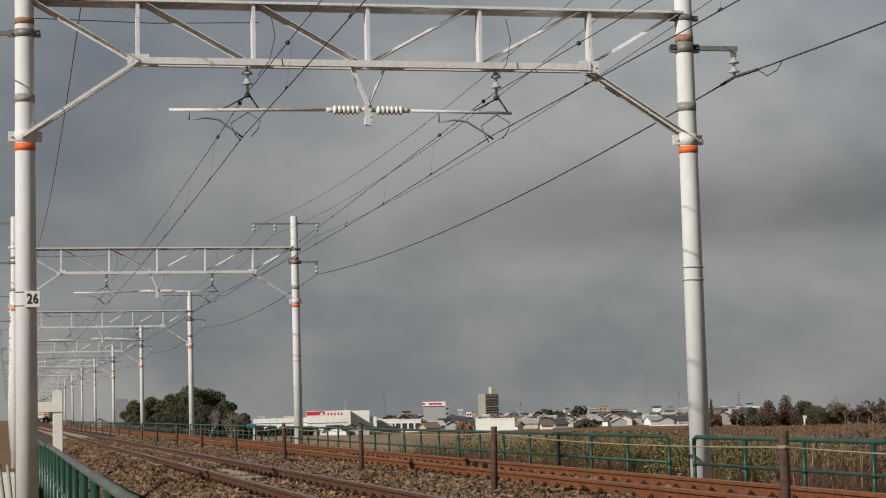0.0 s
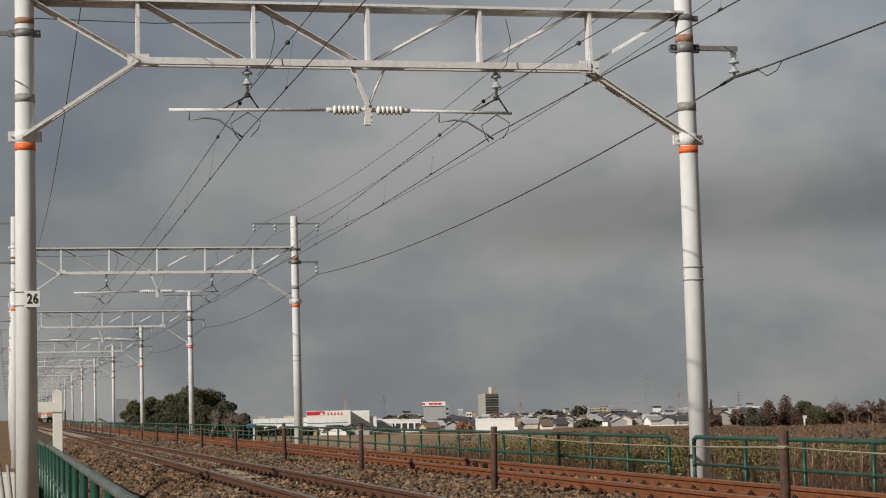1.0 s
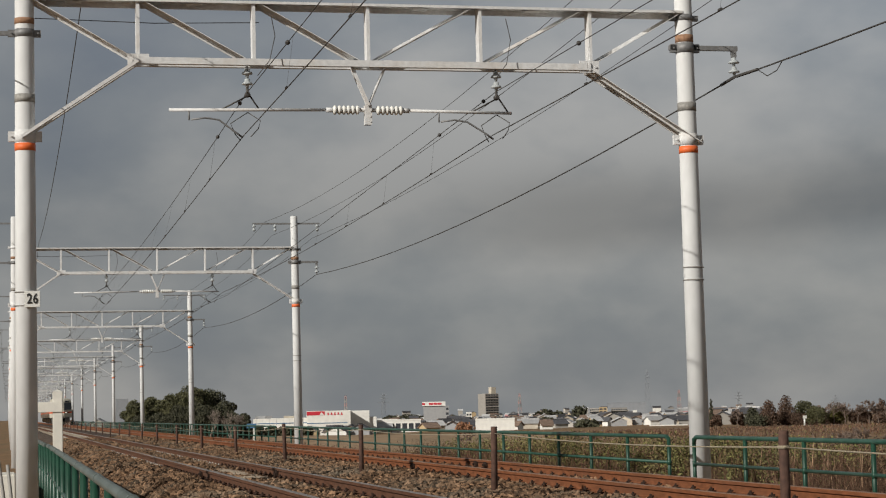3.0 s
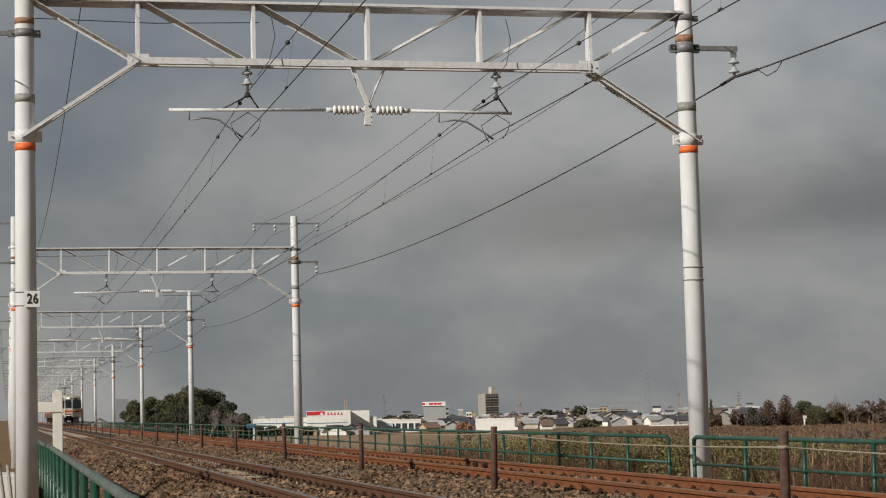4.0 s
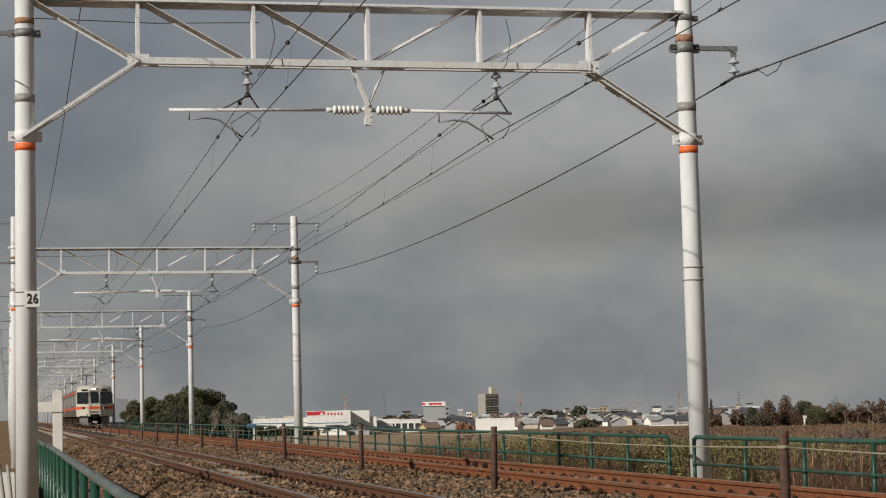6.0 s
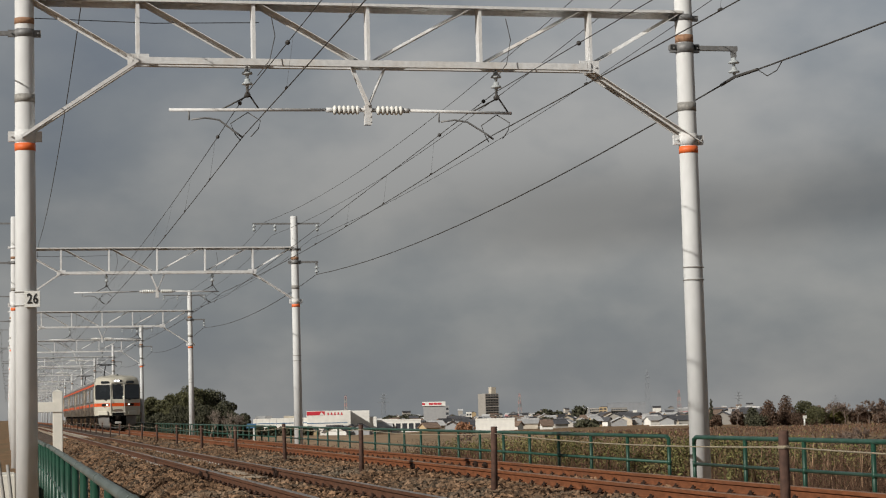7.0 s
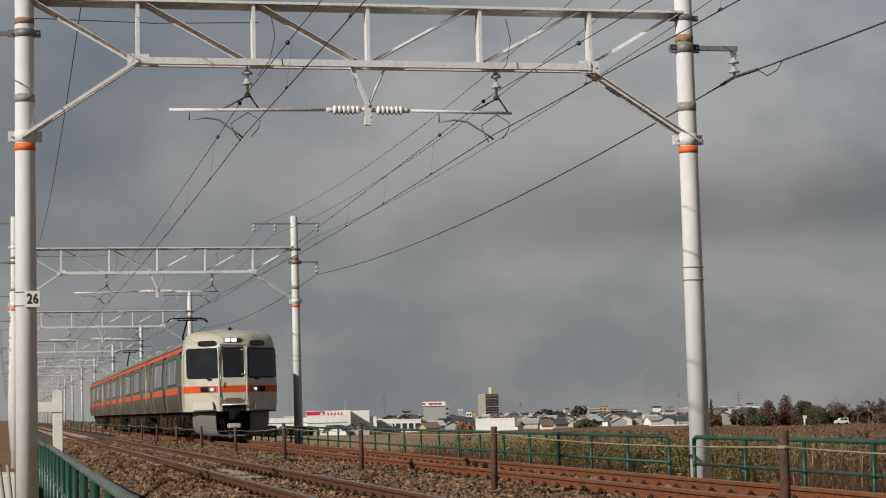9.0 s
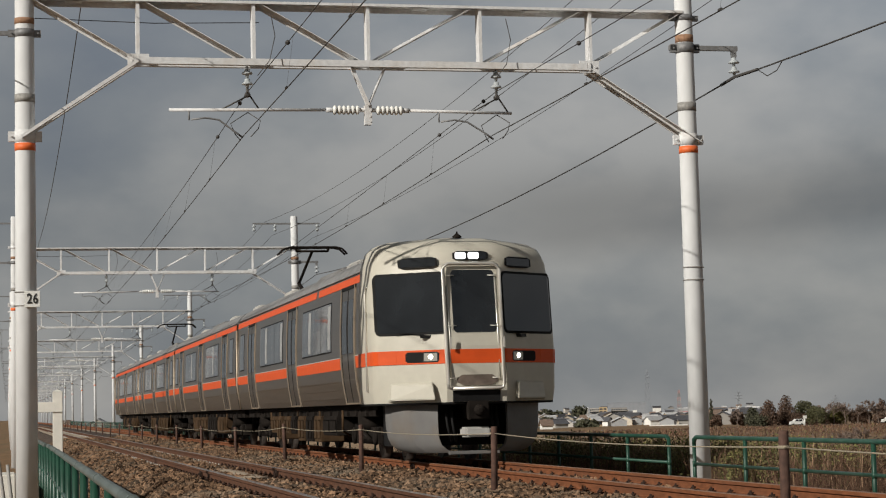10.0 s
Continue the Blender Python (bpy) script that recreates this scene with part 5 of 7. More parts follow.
def bare_tree(x, y, z, h, w, material, label, seed, group="", depth=5, thin=0.028):
    t = thing("bare_tree", label, "tree", group, pose(x, y, z))
    rnd = random.Random(seed)
    bm = bmesh.new()

    def grow(p, d, L, r, k):
        q = p + d * L
        r = max(r, thin)
        tube(bm, [p, p.lerp(q, 0.5) + Vector((rnd.uniform(-1, 1), rnd.uniform(-1, 1), 0)) * L * 0.05, q], [r, r * 0.85, r * 0.7], 4 if k < depth else 6, False)
        if k == 0:
            return
        for i in range(3 if k > 1 else 4):
            e = (d + Vector((rnd.uniform(-1, 1), rnd.uniform(-1, 1), rnd.uniform(-0.25, 0.6))) * 0.75).normalized()
            e = Vector((e.x * w / h * 1.3, e.y * w / h * 1.3, e.z)).normalized()
            grow(p.lerp(q, rnd.uniform(0.6, 1.0)), e, L * rnd.uniform(0.6, 0.85), r * 0.55, k - 1)

    grow(Vector((0, 0, -0.3)), Vector((rnd.uniform(-0.05, 0.05), 0, 1)), h * 0.27, h * 0.024, depth)
    part("branches", bm, material, t)
    return t


def bank_plants():
    """Shrubs and dry reeds that cover the bank beyond the far fence."""
    rnd = random.Random(21)
    blobs = []
    for i in range(270):
        y = rnd.uniform(30, 57) if i < 215 else rnd.uniform(57, 100)
        x = rnd.uniform(12.0, 16.5) + (y - 40) * 0.02
        top = 0.30 - max(0, y - 40) * 0.012 - (x - 12) * 0.05 + rnd.uniform(-0.25, 0.12) - (0.45 if y > 57 else 0.0)
        r = rnd.uniform(0.35, 0.75)
        blobs.append(((x, y, top - r), (r * 1.2, r * 1.5, r)))
        if rnd.random() < 0.7:
            blobs.append(((x - 0.2, y + rnd.uniform(-0.5, 0.5), top - r * 2.1), (r * 1.2, r * 1.4, r * 1.1)))
    s = thing("undergrowth", "olive green shrubs and brambles on the railway bank", "shrubs", kind="stuff")
    v, f = leaf_cloud(blobs, 200000, 0.022, 5)
    tagged(raw("leaves", v, f, "shrub", s), kind="stuff")
    blobs = []
    for i in range(60):
        y = rnd.uniform(31.5, 47)
        x = rnd.uniform(11.9, 13.4)
        r = rnd.uniform(0.22, 0.45)
        top = 0.22 - (y - 32) * 0.012 + rnd.uniform(-0.5, 0.1)
        blobs.append(((x, y, top - r), (r * 1.2, r * 1.4, r)))
    v, f = leaf_cloud(blobs, 50000, 0.020, 15)
    tagged(raw("young_leaves", v, f, "yellowgreen", s), kind="stuff")
    g = thing("dry_reeds", "dry brown reeds and weeds on the railway bank", "reeds", kind="stuff")
    r = np.random.RandomState(8)

    def stalks(n, y0, y1, x0, x1, top0, top1, w):
        y = r.uniform(y0, y1, n)
        x = r.uniform(x0, x1, n)
        gz = np.array([ground_z(a, b) for a, b in zip(x, y)])
        zt = r.uniform(top0, top1, n) - (x - x0) * 0.10 - (y - 30) * 0.006
        zt = np.maximum(zt, gz + 0.35)
        lx, ly = r.normal(0, 0.30, n), r.normal(0, 0.30, n)
        wd = w * r.uniform(0.6, 1.5, n)
        A = np.stack((x - wd, y, gz - 0.1), 1)
        B = np.stack((x + wd, y + wd, gz - 0.1), 1)
        C = np.stack((x + lx * 0.4 + wd * 0.7, y + ly * 0.4, gz + (zt - gz) * 0.6), 1)
        D = np.stack((x + lx * 0.4 - wd * 0.7, y + ly * 0.4, gz + (zt - gz) * 0.6), 1)
        E = np.stack((x + lx, y + ly, zt), 1)
        v = np.stack((A, B, C, D, E), 1).reshape(-1, 3)
        i = np.arange(n) * 5
        f = [(a, a + 1, a + 2, a + 3) for a in i] + [(a + 3, a + 2, a + 4) for a in i]
        return v.tolist(), f

    v, f = stalks(26000, 20, 60, 11.6, 17.5, -0.7, 0.30, 0.006)
    tagged(raw("stalks", v, f, "reed", g), kind="stuff")
    v, f = stalks(9000, 56, 130, 11.6, 17.5, -0.7, -0.1, 0.016)
    tagged(raw("far_stalks", v, f, "reed", g), kind="stuff")
    v, f = stalks(1500, 20, 50, 11.8, 15.0, -0.5, 0.30, 0.005)
    tagged(raw("pale_stalks", v, f, "straw", g), kind="stuff")
    blobs = []
    for i in range(260):
        y = rnd.uniform(21, 50)
        x = rnd.uniform(12.2, 16.5)
        top = 0.20 - (x - 12) * 0.06 + rnd.uniform(-0.35, 0.12)
        q = rnd.uniform(0.35, 0.7)
        blobs.append(((x, y, top - q), (q, q * 1.3, q)))
    v, f = leaf_cloud(blobs, 110000, 0.016, 9)
    tagged(raw("weed_leaves", v, f, "reed", g), kind="stuff")
    # tangled bare bramble canes
    bm = bmesh.new()
    for i in range(420):
        y = rnd.uniform(24, 46)
        x = rnd.uniform(12.0, 14.5)
        z = ground_z(x, y)
        h = rnd.uniform(0.5, 1.0) * (0.35 - z)
        d = rnd.uniform(-0.7, 0.7)
        tube(bm, [(x, y, z), (x + d * 0.2, y + d * 0.3, z + h * 0.6), (x + d * 0.6, y + d * 0.8, z + h)], [0.011, 0.009, 0.005], 4, False)
        tube(bm, [(x + d * 0.2, y + d * 0.3, z + h * 0.6), (x - d * 0.3, y - d * 0.1, z + h * 0.95)], [0.008, 0.004], 4, False)
    tagged(part("canes", bm, "straw", g), kind="stuff")


bank_plants()

# ---- the town beyond the fields ----
M.update(
    white_wall=mat("white_cladding", (0.80, 0.79, 0.74), 0.7, scale=0.8, vary=0.06, stain=(0.5, 0.47, 0.42), stain_scale=0.12, stain_amount=0.4),
    grey_wall=mat("grey_cladding", (0.34, 0.345, 0.35), 0.75, scale=0.8, vary=0.08),
    cream_wall=mat("cream_render", (0.48, 0.43, 0.35), 0.8, scale=0.6, vary=0.1, per=0.25),
    tan_wall=mat("tan_render", (0.44, 0.33, 0.19), 0.8, scale=0.6, vary=0.1, per=0.2),
    house_wall=mat("house_render", (0.34, 0.32, 0.29), 0.8, scale=0.6, vary=0.1, per=0.4),
    tile_roof=mat("dark_tile_roof", (0.075, 0.075, 0.082), 0.6, scale=1.5, vary=0.3, per=0.4),
    pale_roof=mat("pale_metal_roof", (0.45, 0.45, 0.45), 0.55, scale=1, vary=0.15, per=0.25),
    brown_roof=mat("brown_tile_roof", (0.17, 0.12, 0.09), 0.7, scale=1.5, vary=0.3, per=0.35),
    pane=mat("far_window", (0.05, 0.055, 0.065), 0.15, scale=1, vary=0.3),
    red=mat("red_sign", (0.55, 0.03, 0.05), 0.5, scale=1, vary=0.05),
    # mast red, paled in the colour itself to give the haze
    faded=mat("faded_red_paint", (0.42, 0.25, 0.23), 0.7, scale=1, vary=0.1),
    pink=mat("pink_wall", (0.55, 0.27, 0.28), 0.6, scale=1, vary=0.05),
    blue=mat("blue_band", (0.07, 0.17, 0.30), 0.5, scale=1, vary=0.05),
    tarmac=mat("pale_tarmac", (0.17, 0.165, 0.155), 0.9, scale=3, vary=0.15),
    levee=mat("dry_grass_levee", (0.170, 0.100, 0.052), 0.95, scale=1.2, vary=0.35, stain=(0.15, 0.105, 0.06), stain_scale=0.05, stain_amount=0.6),
    plough=mat("tan_stubble", (0.30, 0.20, 0.115), 0.95, scale=0.5, vary=0.25, stain=(0.22, 0.16, 0.09), stain_scale=0.04, stain_amount=0.7, stretch=(1, 0.2, 1)),
    # distance haze painted into the base colour of far buildings and pylons
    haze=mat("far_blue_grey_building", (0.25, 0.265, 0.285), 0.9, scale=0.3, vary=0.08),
    carpaint=mat("white_car_paint", (0.70, 0.70, 0.66), 0.3, scale=2, vary=0.03),
)


def facing(x, y):
    """Turn that makes a front look back towards the line's near end."""
    return math.degrees(math.atan2(-x, y))


def block(name, label, category, x, y, z, w, d, h, wall, floors=0, bays=0, roof="grey_wall", balcony=False, turn=0.0, group="", parapet=0.4):
    """A flat-roofed building with storeys, windows and a parapet; its front faces -y."""
    t = thing(name, label, category, group, pose(x, y, z, 0, 0, facing(x, y) + turn))
    bm = bmesh.new()
    box(bm, -w / 2, w / 2, 0, d, -1.0, h)
    part("wall", bm, wall, t)
    bm = bmesh.new()
    for a, b, c, e in ((-w / 2 - 0.1, w / 2 + 0.1, -0.1, 0.2), (-w / 2 - 0.1, w / 2 + 0.1, d - 0.2, d + 0.1), (-w / 2 - 0.1, -w / 2 + 0.2, 0.2, d - 0.2), (w / 2 - 0.2, w / 2 + 0.1, 0.2, d - 0.2)):
        box(bm, a, b, c, e, h, h + parapet)
    part("parapet", bm, wall, t)
    model = side = None
    for i in range(floors):
        fz = h * i / floors
        fh = h / floors
        for b in range(bays):
            bx = -w / 2 + w * (b + 0.5) / bays
            m = pose(bx, -0.03, fz + fh * 0.52)
            if model is None:
                bm = bmesh.new()
                box(bm, -w / bays * 0.36, w / bays * 0.36, -0.02, 0.06, -fh * 0.25, fh * 0.25)
                model = part("window", bm, "pane", t, at=m)
            else:
                repeat(model, m, t)
        if balcony:
            bm = bmesh.new()
            box(bm, -w / 2, w / 2, -1.3, -0.05, fz + 0.02, fz + 0.16)
            box(bm, -w / 2, w / 2, -1.3, -1.18, fz + 0.16, fz + fh * 0.38)
            part("balcony", bm, wall, t)
            bm = bmesh.new()
            box(bm, w / 2 + 0.05, w / 2 + 1.2, 0.5, d - 0.5, fz + 0.02, fz + fh * 0.40)
            part("balcony", bm, wall, t)
    return t


def house(name, label, x, y, z, w, d, h, wall, roof, turn, group="houses of the town"):
    t = thing(name, label, "house", group, pose(x, y, z, 0, 0, facing(x, y) + turn))
    bm = bmesh.new()
    box(bm, -w / 2, w / 2, 0, d, -1.0, h)
    v = [bm.verts.new(p) for p in ((-w / 2, 0.0, h), (-w / 2, d, h), (-w / 2, d / 2, h + d * 0.22), (w / 2, 0, h), (w / 2, d, h), (w / 2, d / 2, h + d * 0.22))]
    bm.faces.new(v[:3])
    bm.faces.new(v[3:])
    part("wall", bm, wall, t)
    bm = bmesh.new()
    e = 0.5
    rz = h + d * 0.24
    for s in (0, 1):
        ye = -e if s == 0 else d + e
        ze = h - e * 0.44
        a = [(-w / 2 - e, ye, ze), (w / 2 + e, ye, ze), (w / 2 + e, d / 2, rz), (-w / 2 - e, d / 2, rz)]
        lo = [bm.verts.new(p) for p in a]
        hi = [bm.verts.new((p[0], p[1], p[2] + 0.18)) for p in a]
        bm.faces.new(lo)
        bm.faces.new(hi[::-1])
        for k in range(4):
            bm.faces.new((lo[k], lo[(k + 1) % 4], hi[(k + 1) % 4], hi[k]))
    r = part("roof", bm, roof, t)
    bm = bmesh.new()
    box(bm, -w / 2 - e, w / 2 + e, d / 2 - 0.15, d / 2 + 0.15, rz + 0.1, rz + 0.3)
    part("ridge", bm, roof, r)
    for bx in (-w * 0.25, w * 0.22):
        for zz in (1.3, 4.1):
            if zz + 0.8 < h:
                bm = bmesh.new()
                box(bm, bx - 0.8, bx + 0.8, -0.05, 0.05, zz - 0.5, zz + 0.6)
                part("window", bm, "pane", t)
    return t


def mast(x, y, z, h, w, label, striped):
    t = thing("lattice_mast", label, "mast", "masts over the town", pose(x, y, z))
    n = 8
    for k in range(n):
        z0, z1 = h * k / n, h * (k + 1) / n
        r0, r1 = w * (1 - 0.75 * k / n), w * (1 - 0.75 * (k + 1) / n)
        bm = bmesh.new()
        c = [(-1, -1), (1, -1), (1, 1), (-1, 1)]
        q = 0.10 if not striped else 0.14
        for i in range(4):
            (a, b), (e, f) = c[i], c[(i + 1) % 4]
            tube(bm, [(a * r0, b * r0, z0), (a * r1, b * r1, z1)], q, 4, False)
            tube(bm, [(a * r0, b * r0, z0), (e * r1, f * r1, z1)], q * 0.6, 4, False)
            tube(bm, [(a * r1, b * r1, z1), (e * r1, f * r1, z1)], q * 0.6, 4, False)
        # both mast kinds carry haze in their colour: paled red, or blue-grey
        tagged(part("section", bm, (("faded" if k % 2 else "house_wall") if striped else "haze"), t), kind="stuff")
    if not striped:
        for zz, ww in ((0.72, 5), (0.84, 4), (0.95, 3)):
            bm = bmesh.new()
            beam(bm, (-ww, 0, h * zz), (ww, 0, h * zz), 0.3, 0.3)
            part("arm", bm, "haze", t)


leafy_tree(*(26.1, 424.2), -5.8, 11.1, 5.11, "evergreen", "broad evergreen tree with dense olive green crown", 31, group="grove beyond the line", base=0.12, count=9500, size=0.15)
leafy_tree(*(30.2, 428.9), -5.8, 11.8, 5.67, "evergreen", "broad evergreen tree with dense olive green crown", 32, group="grove beyond the line", base=0.12, count=9500, size=0.15)
leafy_tree(*(33.8, 423.7), -5.8, 12.4, 5.36, "evergreen", "broad evergreen tree with dense olive green crown", 33, group="grove beyond the line", base=0.12, count=9500, size=0.15)
leafy_tree(*(37.8, 418.3), -5.8, 13.8, 7.46, "evergreen", "broad evergreen tree with dense olive green crown", 34, group="grove beyond the line", base=0.12, count=9500, size=0.15)
leafy_tree(*(42.4, 421.9), -5.8, 13.0, 7.05, "darkgreen", "dark green evergreen tree in a dense grove", 35, group="grove beyond the line", base=0.12, count=9500, size=0.15)
leafy_tree(*(44.6, 415.6), -5.8, 10.3, 5.75, "darkgreen", "dark green evergreen tree in a dense grove", 36, group="grove beyond the line", base=0.12, count=9500, size=0.15)
leafy_tree(*(34.7, 410.5), -5.8, 9.1, 7.08, "darkgreen", "dark green evergreen tree in a dense grove", 37, group="grove beyond the line", base=0.12, count=9500, size=0.15)
leafy_tree(*(48.2, 412.2), -5.8, 7.4, 3.33, "darkgreen", "dark green evergreen tree in a dense grove", 38, group="grove beyond the line", base=0.12, count=9500, size=0.15)
leafy_tree(*(38.1, 406.2), -5.8, 9.4, 7.01, "darkgreen", "dark green evergreen tree in a dense grove", 39, group="grove beyond the line", base=0.12, count=9500, size=0.15)
leafy_tree(*(32.1, 426.8), -5.8, 11.0, 6.13, "evergreen", "broad evergreen tree with dense olive green crown", 40, group="grove beyond the line", base=0.12, count=9500, size=0.15)
leafy_tree(*(36.2, 424.5), -5.8, 12.6, 6.59, "evergreen", "broad evergreen tree with dense olive green crown", 41, group="grove beyond the line", base=0.12, count=9500, size=0.15)
leafy_tree(*(40.2, 421.1), -5.8, 13.2, 7.27, "evergreen", "broad evergreen tree with dense olive green crown", 42, group="grove beyond the line", base=0.12, count=9500, size=0.15)
leafy_tree(*(26.9, 411.1), -5.8, 7.3, 5.9, "darkgreen", "dark green evergreen tree in a dense grove", 43, group="grove beyond the line", base=0.12, count=9500, size=0.15)
leafy_tree(*(30.9, 410.8), -5.8, 7.5, 6.61, "darkgreen", "dark green evergreen tree in a dense grove", 44, group="grove beyond the line", base=0.12, count=9500, size=0.15)
leafy_tree(*(44.0, 407.6), -5.8, 7.4, 5.87, "darkgreen", "dark green evergreen tree in a dense grove", 45, group="grove beyond the line", base=0.12, count=9500, size=0.15)
bare_tree(*(39.7, 398.0), -5.8, 10.4, 6.0, "palebark", "bare pale-barked tree before the dark grove", 51, depth=5, thin=0.035)
bare_tree(*(43.3, 395.6), -5.8, 9.9, 5.7, "palebark", "bare pale-barked tree before the dark grove", 52, depth=5, thin=0.035)
bare_tree(*(45.2, 399.5), -5.8, 9.1, 5.1, "palebark", "bare pale-barked tree before the dark grove", 53, depth=5, thin=0.035)
bare_tree(*(24.8, 399.2), -5.8, 6.7, 4.7, "palebark", "bare pale-barked tree before the dark grove", 54, depth=5, thin=0.035)
leafy_tree(*(193.8, 525.4), -6.0, 3.7, 3.85, "cedar", "low tree with brown winter leaves", 71, "round", group="trees beyond the levee road", base=0.1, count=5500, size=0.15)
leafy_tree(*(202.2, 530.8), -6.0, 4.6, 4.17, "cedar", "winter tree with brown leaves", 72, "round", group="trees beyond the levee road", base=0.1, count=5500, size=0.15)
leafy_tree(*(209.0, 536.8), -6.0, 5.5, 4.49, "darkgreen", "dark brownish conical cedar tree", 73, "cone", group="trees beyond the levee road", base=0.1, count=5500, size=0.15)
leafy_tree(*(207.4, 520.2), -6.0, 7.7, 4.81, "cedar", "rust-brown conical cedar tree", 74, "cone", group="trees beyond the levee road", base=0.1, count=5500, size=0.15)
leafy_tree(*(214.9, 525.8), -6.0, 8.9, 5.46, "cedar", "tall rust-brown conical cedar tree", 75, "cone", group="trees beyond the levee road", base=0.1, count=5500, size=0.15)
leafy_tree(*(222.7, 531.2), -6.0, 7.3, 6.42, "evergreen", "dark green round evergreen tree", 76, "round", group="trees beyond the levee road", base=0.1, count=5500, size=0.15)
leafy_tree(*(219.6, 515.1), -6.0, 5.4, 6.42, "evergreen", "dark green round evergreen tree", 77, "round", group="trees beyond the levee road", base=0.1, count=5500, size=0.15)
leafy_tree(*(228.2, 520.1), -6.0, 5.2, 6.42, "yellowgreen", "yellow-green clump of tall bamboo", 78, "round", group="trees beyond the levee road", base=0.1, count=5500, size=0.15)
leafy_tree(*(242.5, 522.4), -6.0, 7.4, 3.85, "cedar", "rust-brown conical cedar tree", 79, "cone", group="trees beyond the levee road", base=0.1, count=5500, size=0.15)
leafy_tree(*(192.6, 525.8), -6.0, 8.7, 1.12, "darkgreen", "slim dark conifer by the road", 80, "cone", group="trees beyond the levee road", base=0.1, count=5500, size=0.15)
leafy_tree(*(233.9, 517.6), -6.0, 4.0, 6.42, "cedar", "low tree with brown winter leaves", 81, "round", group="trees beyond the levee road", base=0.1, count=5500, size=0.15)
leafy_tree(*(243.3, 522.1), -6.0, 3.8, 6.42, "cedar", "low tree with brown winter leaves", 82, "round", group="trees beyond the levee road", base=0.1, count=5500, size=0.15)
leafy_tree(*(205.2, 521.1), -6.0, 3.0, 8.02, "darkgreen", "low dark shrub tree", 83, "round", group="trees beyond the levee road", base=0.1, count=5500, size=0.15)
leafy_tree(*(216.9, 524.9), -6.0, 2.7, 9.63, "cedar", "low tree with brown winter leaves", 84, "round", group="trees beyond the levee road", base=0.1, count=5500, size=0.15)
leafy_tree(*(228.1, 528.9), -6.0, 2.1, 9.63, "cedar", "low tree with brown winter leaves", 85, "round", group="trees beyond the levee road", base=0.1, count=5500, size=0.15)
bare_tree(*(223.3, 519.0), -6.0, 8.7, 7.0, "twig", "bare grey-brown winter tree", 91, group="trees beyond the levee road", depth=5, thin=0.075)
bare_tree(*(225.9, 517.9), -6.0, 9.4, 7.5, "twig", "bare grey-brown winter tree", 92, group="trees beyond the levee road", depth=5, thin=0.075)
bare_tree(*(228.7, 516.6), -6.0, 8.9, 7.1, "twig", "bare grey-brown winter tree", 93, group="trees beyond the levee road", depth=5, thin=0.075)
bare_tree(*(231.9, 515.2), -6.0, 8.4, 6.7, "twig", "bare grey-brown winter tree", 94, group="trees beyond the levee road", depth=5, thin=0.075)
bare_tree(*(234.7, 514.0), -6.0, 9.2, 7.4, "twig", "bare grey-brown winter tree", 95, group="trees beyond the levee road", depth=5, thin=0.075)
bare_tree(*(236.9, 512.9), -6.0, 7.5, 6.0, "twig", "bare grey-brown winter tree", 96, group="trees beyond the levee road", depth=5, thin=0.075)
bare_tree(*(201.1, 528.0), -6.0, 6.6, 5.3, "twig", "bare grey-brown winter tree", 97, group="trees beyond the levee road", depth=5, thin=0.075)
bare_tree(*(239.3, 511.8), -6.0, 6.6, 5.3, "twig", "bare grey-brown winter tree", 98, group="trees beyond the levee road", depth=5, thin=0.075)


def build_levee():
    """The raised field edge with its road, on which the cars go."""
    a, b = Vector((*ROAD_A, 0)), Vector((*ROAD_B, 0))
    d = (b - a).normalized()
    n = Vector((d.y, -d.x, 0))
    a = a - d * 34
    b = b + d * 60
    prof = ((-160, PLAIN - 0.3), (-95, -5.55), (-40, -5.30), (-4, ROAD_Z - 0.03), (4, ROAD_Z - 0.03), (9, -5.9))
    verts, faces = [], []
    steps = 60
    for k in range(steps + 1):
        p = a.lerp(b, k / steps)
        for o, z in prof:
            q = p - n * o
            z = (PLAIN - 0.6) + (z - PLAIN + 0.6) * min(1.0, k / 5)
            verts.append((q.x, q.y, z + (0.10 * noise.noise((k * 0.7, o * 0.1, 2.0)) if abs(o) > 5 else 0)))
    m = len(prof)
    for k in range(steps):
        for i in range(m - 1):
            faces.append((k * m + i, k * m + i + 1, (k + 1) * m + i + 1, (k + 1) * m + i))
    ob = raw("levee", verts, faces, "levee")
    tagged(ob, "low field bank of dry brown grass", "levee", kind="structure")
    bm = bmesh.new()
    beam(bm, a + Vector((0, 0, ROAD_Z - 0.06)), b + Vector((0, 0, ROAD_Z - 0.06)), 4.6, 0.12, n)
    tagged(part("road", bm, "tarmac"), "narrow pale asphalt farm road", "road", kind="structure")




